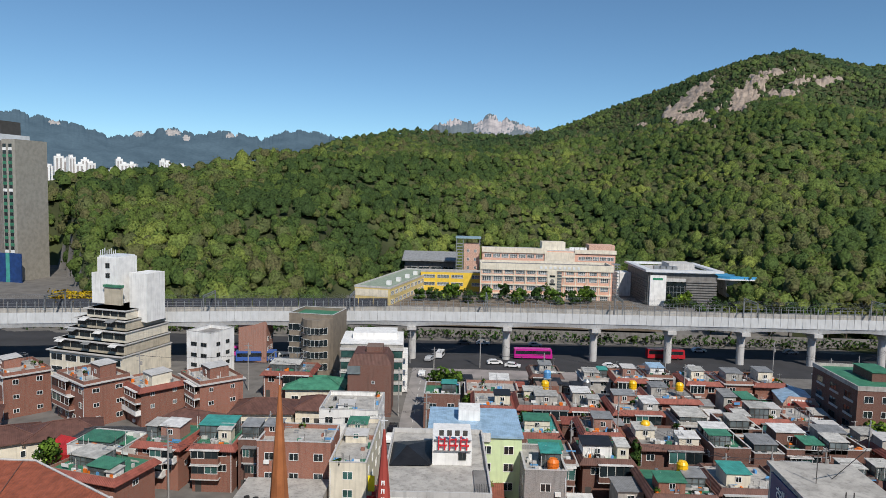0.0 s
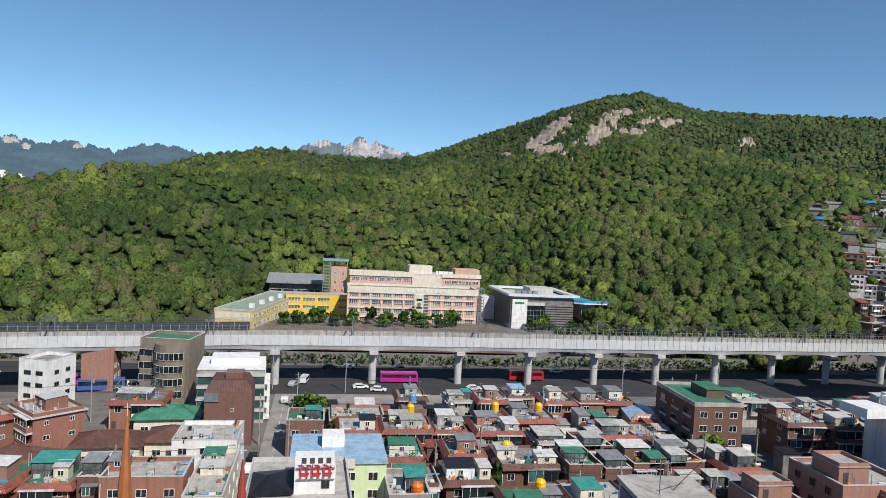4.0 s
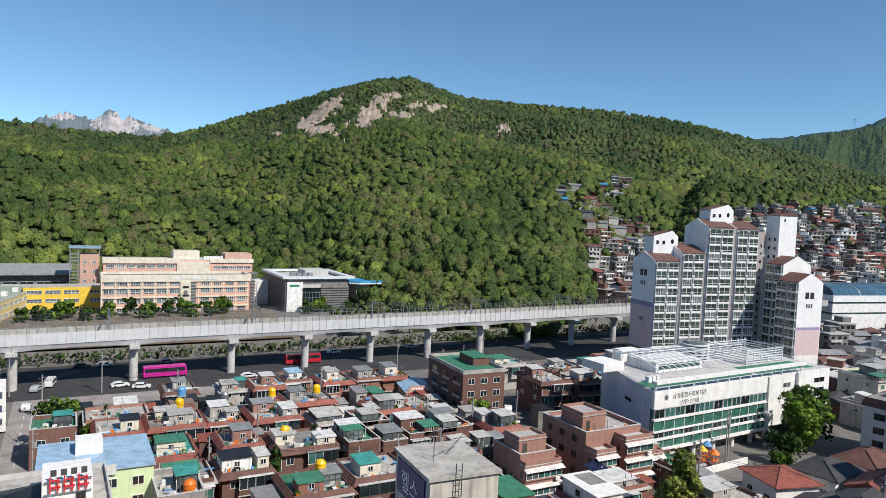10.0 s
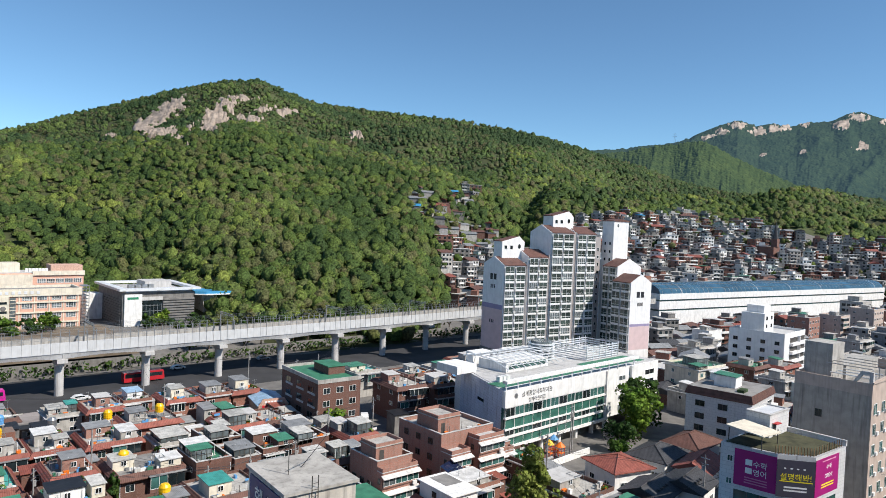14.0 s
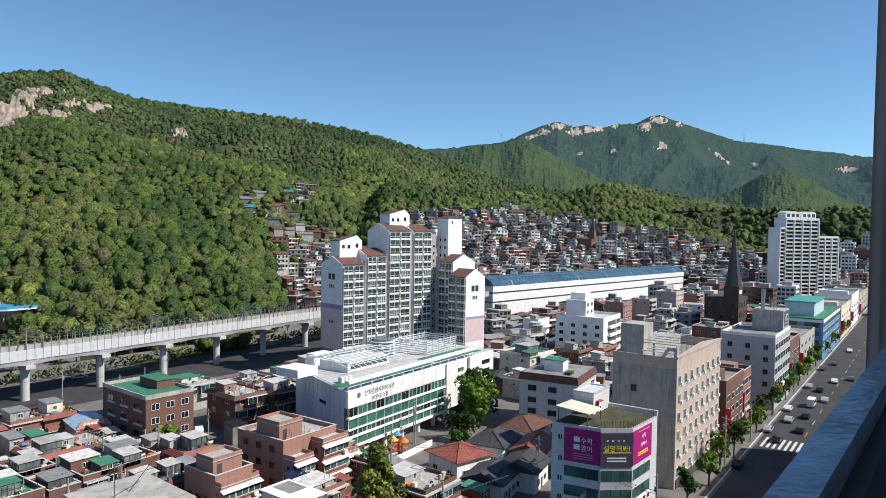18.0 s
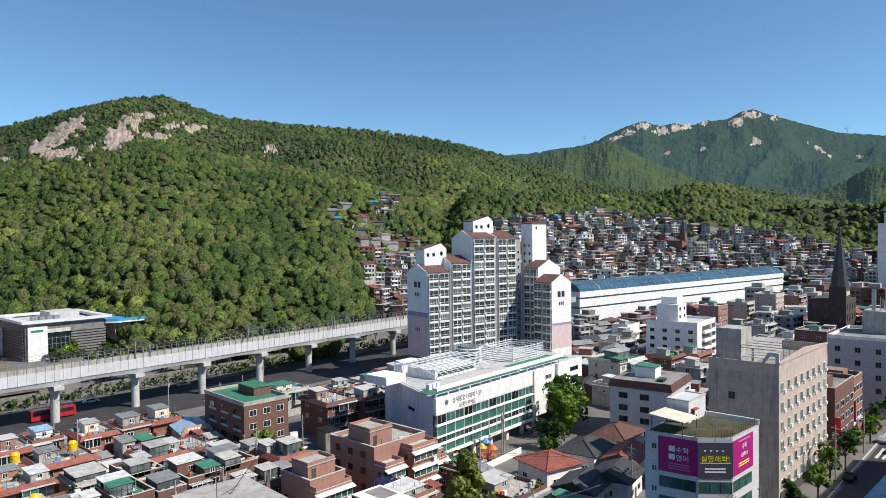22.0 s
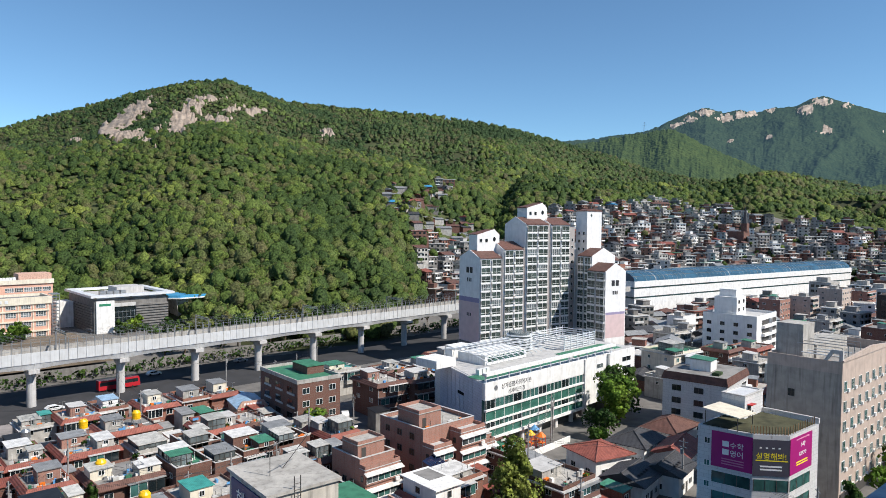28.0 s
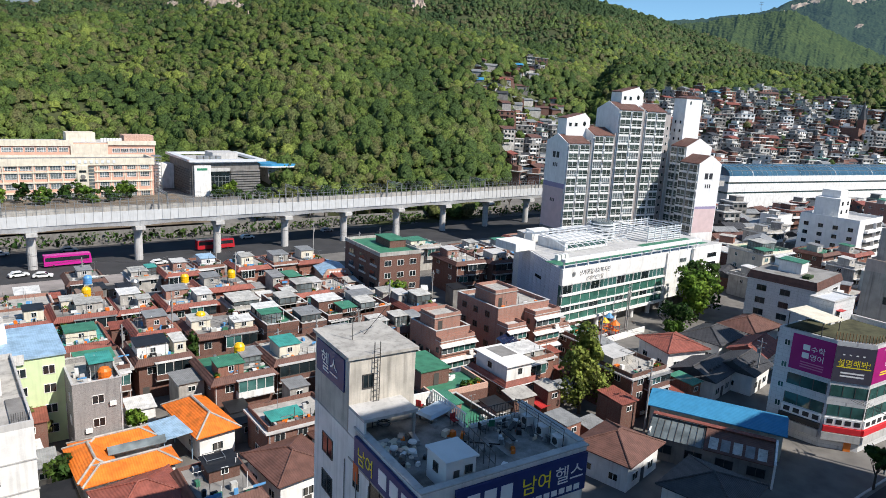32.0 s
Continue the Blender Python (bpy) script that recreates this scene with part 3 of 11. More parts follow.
# bearing, slope of sight, half width in degrees, half height in slope, lean
ROCKS = [(a, on_slope(a, s), wa, ws, k) for a, s, wa, ws, k in (
    (-17.9, 0.124, 1.5, 0.011, -0.013), (-19.2, 0.141, 0.9, 0.009, -0.010), (-17.5, 0.101, 0.7, 0.006, 0), (-18.6, 0.103, 0.8, 0.006, -0.002), (-19.9, 0.097, 0.6, 0.0035, 0),
    (-22.2, 0.128, 0.9, 0.018, -0.012), (-21.3, 0.113, 0.9, 0.004, 0), (-23.1, 0.153, 0.8, 0.006, -0.004), (-24.4, 0.160, 0.9, 0.004, 0), (-24.9, 0.132, 0.8, 0.006, 0), (-25.8, 0.147, 0.5, 0.004, 0), (-27.4, 0.147, 0.9, 0.003, 0), (-26.5, 0.150, 0.5, 0.003, 0), (-14.7, 0.093, 0.35, 0.003, 0), (-33.3, 0.119, 0.45, 0.006, 0))]


def rock_mask(x, y, i):
    """How far inside rock face i a place is; above 0 is bare stone."""
    a, d, wa, ws, k = ROCKS[i]
    az, r = np.degrees(np.arctan2(-x, y)), np.hypot(x, y)
    s = (height(x, y) - EYE) / r
    s0 = (float(height(-math.sin(math.radians(a)) * d, math.cos(math.radians(a)) * d)) - EYE) / d
    u = (az - a) / wa
    v = (s - s0 - k * (az - a)) / ws
    n = 0.6 * value_noise(az * 3.1 + i, s * 260) + 0.4 * value_noise(az * 8.3 + i, s * 700)
    return 0.86 - np.sqrt(u * u + v * v) + (n - 0.5) * 2.3


def in_rock(x, y):
    hit = np.zeros(np.shape(x), bool)
    az = np.degrees(np.arctan2(-x, y))
    for i, (a, d, wa, ws, k) in enumerate(ROCKS):
        near = np.abs(az - a) < wa * 1.9
        if near.any():
            m = np.zeros(np.shape(x), bool)
            m[near] = rock_mask(x[near], y[near], i) > -0.05
            m &= np.abs(np.hypot(x, y) - d) < 260
            hit |= m
    return hit


# clearings for the hillside village
def in_village(x, y):
    az, r = np.degrees(np.arctan2(-x, y)), np.hypot(x, y)
    s = (height(x, y) - EYE) / r
    low = (az < -40.4 + (s + 0.04) * 18) & (az > -45) & (s < 0.0) & (s > -0.125) & (r > 350)
    high = (az < -38.0) & (az > -43.5) & (s >= 0.0) & (s < 0.047) & (value_noise(az * 1.7, s * 130) > 0.5)
    return (low | high) & (r < 720)


def scatter(r0, r1, a0, a1, area):
    n = int((r1 ** 2 - r0 ** 2) / 2 * math.radians(a0 - a1) / area)
    r = np.sqrt(r0 ** 2 + (r1 ** 2 - r0 ** 2) * rng.random(n))
    a = a1 + (a0 - a1) * rng.random(n)
    x, y = -np.sin(np.radians(a)) * r, np.cos(np.radians(a)) * r
    keep = (r > table(a, FOOT)) & ~in_rock(x, y) & ~in_village(x, y)
    return x[keep], y[keep], r[keep]


def crown_domes(c, r, segs=7, lats=(-25, 15, 48, 82), lumps=5):
    """Lumpy leafy domes, one to a tree, under the loose leaf clumps."""
    n = len(c)
    lat = np.radians(lats)
    lon = np.arange(segs) * 2 * np.pi / segs
    la, lo = np.meshgrid(lat, lon, indexing="ij")
    d = np.stack([np.cos(la) * np.cos(lo), np.cos(la) * np.sin(lo), np.sin(la)], -1).reshape(-1, 3)
    u = rng.normal(size=(n, lumps, 3))
    u[..., 2] = np.abs(u[..., 2])
    u /= np.linalg.norm(u, axis=2)[..., None]
    dots = np.einsum("nlk,vk->nvl", u, d)
    near = dots.argmax(axis=2)
    k = 0.60 + 0.42 * np.clip(dots.max(axis=2), 0, 1) ** 2 + 0.3 * rng.random((n, len(d))) - 0.08
    v = c[:, None, :] + d[None] * k[..., None] * r[:, None, :]
    out = d[None] * 1.3 - np.take_along_axis(u, near[..., None], axis=1) * 0.45
    out /= np.linalg.norm(out, axis=2)[..., None]
    i, j = np.meshgrid(np.arange(len(lats) - 1), np.arange(segs), indexing="ij")
    q = np.stack([i * segs + j, i * segs + (j + 1) % segs, (i + 1) * segs + (j + 1) % segs, (i + 1) * segs + j], -1).reshape(-1, 4)
    q = (q[None] + (np.arange(n) * len(d))[:, None, None]).reshape(-1, 4)
    return v.reshape(-1, 3), q, out.reshape(-1, 3)


def woods(name, label, r0, r1, a0, a1, area, radius, count, size, segs=6, lats=(-12, 36, 80), core=0.95, tall=0.8, leaf=leaf_wild, lumps=6, calm=0.3):
    """A stretch of wood. calm: how far the crowns lean to the lie of the slope rather than round themselves."""
    x, y, r = scatter(r0, r1, a0, a1, area)
    n = len(x)
    rad = radius * (0.55 + 0.95 * rng.random(n) ** 1.7)
    hh = rad * (tall * 0.8 + 0.7 * rng.random(n))
    z0 = height(x, y)
    z = z0 + 0.4 + hh * 0.35 + 1.8 * rng.random(n)
    c, rr = np.stack([x, y, z], -1), np.stack([rad, rad, hh], -1)
    v0, q0, o0 = crown_domes(c, rr * core, segs, lats)
    v1, q1, o1 = leaf_quads(c, rr, count, size * rad / radius, jitter=0.6, lumps=lumps)
    lie = np.stack([z0 - height(x + 12, y), z0 - height(x, y + 12), np.full(n, 12.0)], -1)
    lie /= np.linalg.norm(lie, axis=1)[:, None]
    o0 = o0 * (1 - calm) + np.repeat(lie, len(v0) // n, axis=0) * calm
    o1 = o1 * (1 - calm) + np.repeat(lie, count * 4, axis=0) * calm
    tone = 0.45 * value_noise(x * 0.045, y * 0.045) + 0.55 * rng.random(n)
    me = array_mesh(name, np.concatenate([v0, v1]), np.concatenate([q0, q1 + len(v0)]), leaf)
    dress(me, np.concatenate([np.repeat(tone, len(v0) // n), np.repeat(tone, count * 4)]), np.concatenate([o0, o1]))
    tagged(new(name, me), label, "forest", kind="stuff")


woods("woods_near", "dense spring woodland on the lower hillside", 226, 430, 50, -47, 17, 3.6, 40, 0.34, 8, (-30, 8, 42, 80), core=0.84, tall=0.9, lumps=9, calm=0.42)
woods("woods_middle", "mixed green woodland halfway up the hill", 430, 790, 40, -50, 20, 3.6, 11, 0.5, core=0.88, tall=0.72, lumps=7, calm=0.5)
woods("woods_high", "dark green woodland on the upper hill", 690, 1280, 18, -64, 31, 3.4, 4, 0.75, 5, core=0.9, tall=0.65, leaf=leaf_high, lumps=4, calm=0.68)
woods("woods_behind_village", "bright spring woodland rising behind the village", 600, 1020, -46, -90, 27, 3.9, 8, 0.6, 5, core=0.9, tall=0.72, lumps=5, calm=0.5)
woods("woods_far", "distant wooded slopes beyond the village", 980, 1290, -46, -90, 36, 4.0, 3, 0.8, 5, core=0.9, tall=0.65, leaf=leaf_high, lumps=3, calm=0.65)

# ---- building kit ----
WIN = {}


def window_data(w, h, style):
    """A window of one size, shared by all windows alike: frame with recessed lights, or frame and separate panes."""
    key = (round(w, 2), round(h, 2), style)
    if key in WIN:
        return WIN[key]
    fm, pm, n = {"w": (frame_white, pane, 2), "d": (frame_dark, pane, 2), "g": (frame_white, pane_green, 2), "l": (frame_white, pane_light, 2), "b": (frame_white, pane, 2), "o": (frame_dark, pane_green, 1), "s": (frame_white, pane, 1), "a": (frame_white, pane_apt, 3), "c": (frame_white, pane_light, 4), "e": (frame_white, pane_apt, 2)}[style]
    t = 0.07 if style not in "ace" else 0.1
    pw = (w - t * (n + 1)) / n
    if style in "bo":
        g = Geo().box(-w / 2, w / 2, -0.05, 0.02, 0, h)
        p = Geo().box(-pw / 2, pw / 2, -0.062, -0.04, t, h - t)
        WIN[key] = (g.data("window", fm), p.data("pane", pm), [-w / 2 + t + pw / 2 + i * (pw + t) for i in range(n)])
        return WIN[key]
    cols = [-w / 2]
    for i in range(n):
        cols += [-w / 2 + t + i * (pw + t), -w / 2 + (i + 1) * (pw + t)]
    cols.append(w / 2)
    zsp = [0, t, h - t, h] if style not in "ce" else [0, t, h * 0.3, h * 0.3 + t, h - t, h]
    R_ = len(zsp)
    v = [(x, -0.06, z) for x in cols for z in zsp]
    f, lights = [], []
    for i in range(len(cols) - 1):
        for j in range(R_ - 1):
            q = (i * R_ + j, (i + 1) * R_ + j, (i + 1) * R_ + j + 1, i * R_ + j + 1)
            if j % 2 == 1 and i % 2 == 1:
                k = len(v)
                v += [(v[u][0], -0.015, v[u][2]) for u in q]
                f += [(q[u], q[(u + 1) % 4], k + (u + 1) % 4, k + u) for u in range(4)]
                lights.append(len(f))
                f.append((k, k + 1, k + 2, k + 3))
            else:
                f.append(q)
    e = (len(cols) - 1) * R_
    k = len(v)
    v += [(-w / 2, 0.02, 0), (w / 2, 0.02, 0), (w / 2, 0.02, h), (-w / 2, 0.02, h)]
    f += [(0, k, k + 1, e), (e, k + 1, k + 2, e + R_ - 1), (e + R_ - 1, k + 2, k + 3, R_ - 1), (R_ - 1, k + 3, k, 0)]
    me = Geo().poly(v, f).data("window", fm)
    me.materials.append(pm)
    for i in lights:
        me.polygons[i].material_index = 1
    WIN[key] = (me, None, [])
    return WIN[key]


def add_window(parent, x, y, z, turn, w, h, style="w"):
    f, p, xs_ = window_data(w, h, style)
    ob = part("window", f, None, parent, m=pose(x, y, z, 0, 0, turn))
    for px in xs_:
        part("pane", p, None, ob, m=pose(px, 0, 0))
    return ob


def face_windows(parent, box, side, n, zs, w, h, style="w", lo=0.0, hi=1.0):
    """n windows in a row on one side of a block, at each sill height of zs."""
    x0, x1, y0, y1 = box
    for z in zs:
        for i in range(n):
            u = lo + (hi - lo) * (i + 0.5) / n
            if side == "S":
                add_window(parent, x0 + (x1 - x0) * u, y0 - 0.02, z, 0, w, h, style)
            elif side == "N":
                add_window(parent, x0 + (x1 - x0) * u, y1 + 0.02, z, 180, w, h, style)
            elif side == "W":
                add_window(parent, x0 - 0.02, y0 + (y1 - y0) * u, z, -90, w, h, style)
            else:
                add_window(parent, x1 + 0.02, y0 + (y1 - y0) * u, z, 90, w, h, style)


def ring(g, x0, x1, y0, y1, z0, z1, t):
    return g.box(x0, x1, y0, y0 + t, z0, z1).box(x0, x1, y1 - t, y1, z0, z1).box(x0, x0 + t, y0 + t, y1 - t, z0, z1).box(x1 - t, x1, y0 + t, y1 - t, z0, z1)


def skirt(g, x0, x1, y0, y1, z0, z1, out):
    """Sloping tiled eaves all round a flat roof, with a thickness."""
    o = out
    a = [(x0 - o, y0 - o, z0), (x1 + o, y0 - o, z0), (x1 + o, y1 + o, z0), (x0 - o, y1 + o, z0)]
    b = [(x0, y0, z1), (x1, y0, z1), (x1, y1, z1), (x0, y1, z1)]
    c = [(p, q, r - 0.12) for p, q, r in a]
    d = [(p, q, z0 - 0.12) for p, q, r in b]
    return g.poly(a + b + c + d, [(0, 1, 5, 4), (1, 2, 6, 5), (2, 3, 7, 6), (3, 0, 4, 7), (8, 9, 1, 0), (9, 10, 2, 1), (10, 11, 3, 2), (11, 8, 0, 3), (12, 13, 9, 8), (13, 14, 10, 9), (14, 15, 11, 10), (15, 12, 8, 11)])


def block(name, label, category, box, h, wall, z=0.0, rz=0.0, deck=deck_grey, coping=concrete_light, rim=0.9, group=""):
    """A flat-roofed building body: walls, roof deck and a coped parapet. box is in the world; the parts are in its own frame."""
    x0, x1, y0, y1 = box
    cx, cy, w, d = (x0 + x1) / 2, (y0 + y1) / 2, x1 - x0, y1 - y0
    ob = thing(name, label, category, cx, cy, z, rz, group)
    part("wall", Geo().box(-w / 2, w / 2, -d / 2, d / 2, -0.4, h - 0.05), wall, ob)
    part("roof_deck", Geo().box(-w / 2 + 0.2, w / 2 - 0.2, -d / 2 + 0.2, d / 2 - 0.2, h - 0.06, h + 0.02), deck, ob)
    if rim > 0:
        part("parapet", ring(Geo(), -w / 2, w / 2, -d / 2, d / 2, h - 0.05, h + rim, 0.2), wall, ob)
        part("coping", ring(Geo(), -w / 2 - 0.06, w / 2 + 0.06, -d / 2 - 0.06, d / 2 + 0.06, h + rim, h + rim + 0.1, 0.32), coping, ob)
    return ob, (-w / 2, w / 2, -d / 2, d / 2)


AC = Geo().box(-0.42, 0.42, -0.3, 0.0, 0, 0.6).data("air_conditioner", frame_white)
house_rng = random.Random(5)
PLOTS = []
TOPS = []
POTS = [Geo().box(-w_, w_, -0.24, 0.24, 0, 0.42, -0.05).data("plant_pot", m_) for w_, m_ in ((0.55, brick_red), (0.3, concrete_dark), (0.4, tank_orange))]
SHRUBS = [leaf_mesh("plant", [(0, 0, 0.62)], [(0.6, 0.45, 0.5)], 46, 0.17, m_) for m_ in (leaf_town, leaf_dark, leaf_town)]


def hut(ob, x0, x1, y0, y1, z, h, wall, roof, over=0.22, slope=0.25, glazed=False):
    """A stair head or lean-to on a flat roof with its own tilted sheet roof."""
    part("roof_room", Geo().box(x0, x1, y0, y1, z, z + h), pane_light if glazed else wall, ob)
    if glazed:
        g = Geo()
        n = max(2, int((x1 - x0) / 0.9))
        for i in range(n + 1):
            x = x0 + (x1 - x0) * i / n
            g.box(x - 0.05, x + 0.05, y0 - 0.04, y0 + 0.03, z, z + h).box(x - 0.05, x + 0.05, y1 - 0.03, y1 + 0.04, z, z + h)
        m = max(2, int((y1 - y0) / 0.9))
        for i in range(m + 1):
            y = y0 + (y1 - y0) * i / m
            g.box(x0 - 0.04, x0 + 0.03, y - 0.05, y + 0.05, z, z + h).box(x1 - 0.03, x1 + 0.04, y - 0.05, y + 0.05, z, z + h)
        ring(g, x0 - 0.05, x1 + 0.05, y0 - 0.05, y1 + 0.05, z + h * 0.45, z + h * 0.5, 0.1)
        part("glazing_grid", g, frame_dark, ob)
    o = over
    zt = z + h
    g = Geo().poly([(x0 - o, y0 - o, zt), (x1 + o, y0 - o, zt), (x1 + o, y1 + o, zt + slope), (x0 - o, y1 + o, zt + slope), (x0 - o, y0 - o, zt + 0.1), (x1 + o, y0 - o, zt + 0.1), (x1 + o, y1 + o, zt + slope + 0.1), (x0 - o, y1 + o, zt + slope + 0.1)],
                   [(3, 2, 1, 0), (4, 5, 6, 7), (0, 1, 5, 4), (1, 2, 6, 5), (2, 3, 7, 6), (3, 0, 4, 7)])
    part("sheet_roof", g, roof, ob)


def tank(x, y, z, colour="yellow", r=0.85, h=1.9, stand=0.0):
    m = {"yellow": tank_yellow, "blue": tank_blue, "orange": tank_orange, "grey": steel}[colour]
    ob = thing("water_tank", f"{colour} plastic rooftop water tank on a flat house roof", "water tank", x, y, z, 0, "rooftop water tanks")
    g = Geo().cyl(0, 0, 0.15, h * 0.8, r * 0.94, r, 14).cyl(0, 0, h * 0.8, h, r, r * 0.7, 14)
    for k in (0.25, 0.5, 0.75):
        g.cyl(0, 0, h * k - 0.04, h * k + 0.04, r * 1.03, r * 1.03, 14)
    part("barrel", g, m, ob)
    part("lid", Geo().cyl(0, 0, h, h + 0.08, r * 0.35, r * 0.3, 10), m, ob)
    part("base", Geo().box(-r, r, -r, r, 0, 0.15), concrete, ob)
    for sx in (-1, 1) if stand else ():
        for sy in (-1, 1):
            part("leg", Geo().box(sx * r * 0.8 - 0.06, sx * r * 0.8 + 0.06, sy * r * 0.8 - 0.06, sy * r * 0.8 + 0.06, -stand, 0), steel, ob)


ROOFS = {"green": roof_green, "grey": deck_grey, "teal": roof_teal, "con": concrete}
SHEETS = {"white": sheet_white, "grey": sheet_grey, "green": sheet_green, "teal": sheet_teal, "blue": sheet_paleblue, "black": tarp_black, "con": concrete_light}
WALLS = {"red": brick_red, "brown": brick_brown, "pink": brick_pink, "grey": brick_grey, "white": white_paint, "cream": cream_paint, "tan": tan_paint, "con": concrete}
WORDS = {"red": "red brick", "brown": "dark brown brick", "pink": "pink brick", "grey": "grey brick", "white": "white painted", "cream": "cream painted", "tan": "tan rendered", "con": "bare concrete"}
RWORD = {"green": "a green painted flat roof", "grey": "a grey flat roof", "teal": "a teal flat roof", "con": "a concrete flat roof"}


def house(x0, x1, y0, d, h, wall="red", deck="grey", eaves="tile", huts=(), tanks=(), rz=0.0, balcony=True, win="w", z=0.0):
    """A small town house: brick storeys, tiled or concrete eaves, roof deck, roof rooms, glazed balconies, windows, pipes."""
    R = house_rng
    w = x1 - x0
    PLOTS.append((x0, x1, y0, y0 + d))
    TOPS.append(((x0 + x1) / 2, y0 + d / 2, h, math.radians(rz), w, d))
    W = WALLS[wall]
    n = max(1, round((h - 0.3) / 2.8))
    st = h / n
    ob = thing("house", f"{WORDS[wall]} {('one', 'two', 'three', 'four', 'five')[min(n, 5) - 1]}-storey house with {RWORD[deck]}", "house", (x0 + x1) / 2, y0 + d / 2, z, rz, "town houses")
    a, b, c, e = -w / 2, w / 2, -d / 2, d / 2
    part("wall", Geo().box(a, b, c, e, -0.4, h), W, ob)
    part("roof_deck", Geo().box(a + 0.15, b - 0.15, c + 0.15, e - 0.15, h, h + 0.05), ROOFS[deck], ob)
    if eaves == "tile":
        part("tiled_eave", skirt(Geo(), a, b, c, e, h - 0.4, h + 0.5, 0.8), tile_red if wall != "brown" else tile_brown, ob)
        part("parapet", ring(Geo(), a, b, c, e, h, h + 0.5, 0.16), W, ob)
    elif eaves == "slab":
        part("roof_slab", ring(Geo(), a - 0.5, b + 0.5, c - 0.5, e + 0.5, h - 0.22, h + 0.03, 0.7), concrete_light, ob)
        part("parapet", ring(Geo(), a, b, c, e, h, h + 0.7, 0.16), W, ob)
    else:
        part("parapet", ring(Geo(), a, b, c, e, h, h + 0.8, 0.18), W, ob)
        part("coping", ring(Geo(), a - 0.06, b + 0.06, c - 0.06, e + 0.06, h + 0.8, h + 0.9, 0.3), concrete_light, ob)
    for k in range(n):
        zb = st * k
        nS = max(1, int(w / 3.2))
        if k > 0 and balcony:
            bw = w * R.uniform(0.45, 0.7)
            bx = R.choice((a + 0.2, b - bw - 0.2))
            part("balcony_slab", Geo().box(bx - 0.1, bx + bw + 0.1, c - 1.15, c + 0.02, zb - 0.12, zb + 0.06), concrete_light, ob)
            part("balcony_front", ring(Geo(), bx, bx + bw, c - 1.1, c + 0.02, zb + 0.06, zb + 0.95, 0.1), R.choice((W, white_paint, W)), ob)
            if R.random() < 0.7:
                m = 2
                for i in range(m):
                    add_window(ob, bx + bw * (i + 0.5) / m, c - 1.06, zb + 0.96, 0, round(bw / m - 0.04, 1), round(st - 1.25, 1), R.choice(("w", "d", "g")))
                part("balcony_roof", Geo().box(bx - 0.2, bx + bw + 0.2, c - 1.3, c + 0.02, zb + st - 0.28, zb + st - 0.18), R.choice((sheet_white, sheet_grey, concrete_light)), ob)
            rest = [u for u in range(nS) if not (bx < a + w * (u + 0.5) / nS < bx + bw)]
            for u in rest:
                add_window(ob, a + w * (u + 0.5) / nS, c - 0.02, zb + 0.95, 0, 1.4, 1.25, win)
        elif k > 0 or h < 5.5 or h > 9:
            face_windows(ob, (a, b, c, e), "S", nS, [zb + 0.95], 1.5, 1.25, win)
        for sd in (("W" if x0 > -6 else "E") if k > 0 or h < 5.5 or h > 9 else ""):
            face_windows(ob, (a, b, c, e), sd, max(1, int(d / 4.5)), [zb + 1.0], R.choice((1.2, 1.5, 0.9)), R.choice((1.1, 0.9)), win)
        if R.random() < 0.38:
            part("air_conditioner", AC, None, ob, m=pose(R.uniform(a + 1, b - 1), c - 0.02, zb + 0.4, 0, 0, 0))
    part("door", Geo().box(a + 0.5, a + 1.5, c - 0.04, c + 0.02, 0, 2.05), frame_dark, ob)
    px = R.choice((a + 0.2, b - 0.2))
    part("drain_pipe", Geo().rod((px, c - 0.08, 0), (px, c - 0.08, h - 0.2), 0.06), steel_white, ob)
    for x, y, hw, hd, hh, rf, kind in huts:
        hx, hy = a + w * x, c + d * y
        hw, hd, hh = hw * 0.86, hd * 0.84, hh * 0.9
        if kind == "white" and R.random() < 0.5:
            kind = R.choice(("cream", "pink", "con"))
        glazed = kind == "glass"
        hut(ob, hx, min(hx + hw, b), hy, min(hy + hd, e), h + 0.03, hh, WALLS.get(kind, W), R.choice((sheet_white, sheet_worn, sheet_worn)) if rf == "white" else R.choice((SHEETS[rf], SHEETS[rf], sheet_worn)) if rf == "grey" else SHEETS[rf], glazed=glazed)
        if not glazed and hw > 1.8:
            add_window(ob, hx + hw * 0.5, hy - 0.02, h + 0.8, 0, 0.9, 0.9, win)
    if R.random() < 0.55:
        zz = h + 0.05
        tx, ty = R.uniform(a + 0.6, b - 0.6), R.uniform(c + 0.6, e - 0.6)
        part("aerial", Geo().rod((tx, ty, zz), (tx, ty, zz + 2.6), 0.03).rod((tx - 0.6, ty, zz + 2.4), (tx + 0.6, ty, zz + 2.4), 0.02).rod((tx, ty - 0.4, zz + 2.1), (tx, ty + 0.4, zz + 2.1), 0.02), steel, ob)
    if R.random() < 0.6 and z == 0 and x1 < 125:
        for k in range(2):
            qx, qy = R.uniform(a + 0.5, b - 0.5), R.choice((c + 0.5, e - 0.5, R.uniform(c + 0.5, e - 0.5)))
            pot = part("plant_pot", POTS[R.randrange(3)], None, ob, m=pose(qx, qy, h + 0.04, 0, 0, R.uniform(0, 90)))
            part("plant", SHRUBS[R.randrange(3)], None, pot)
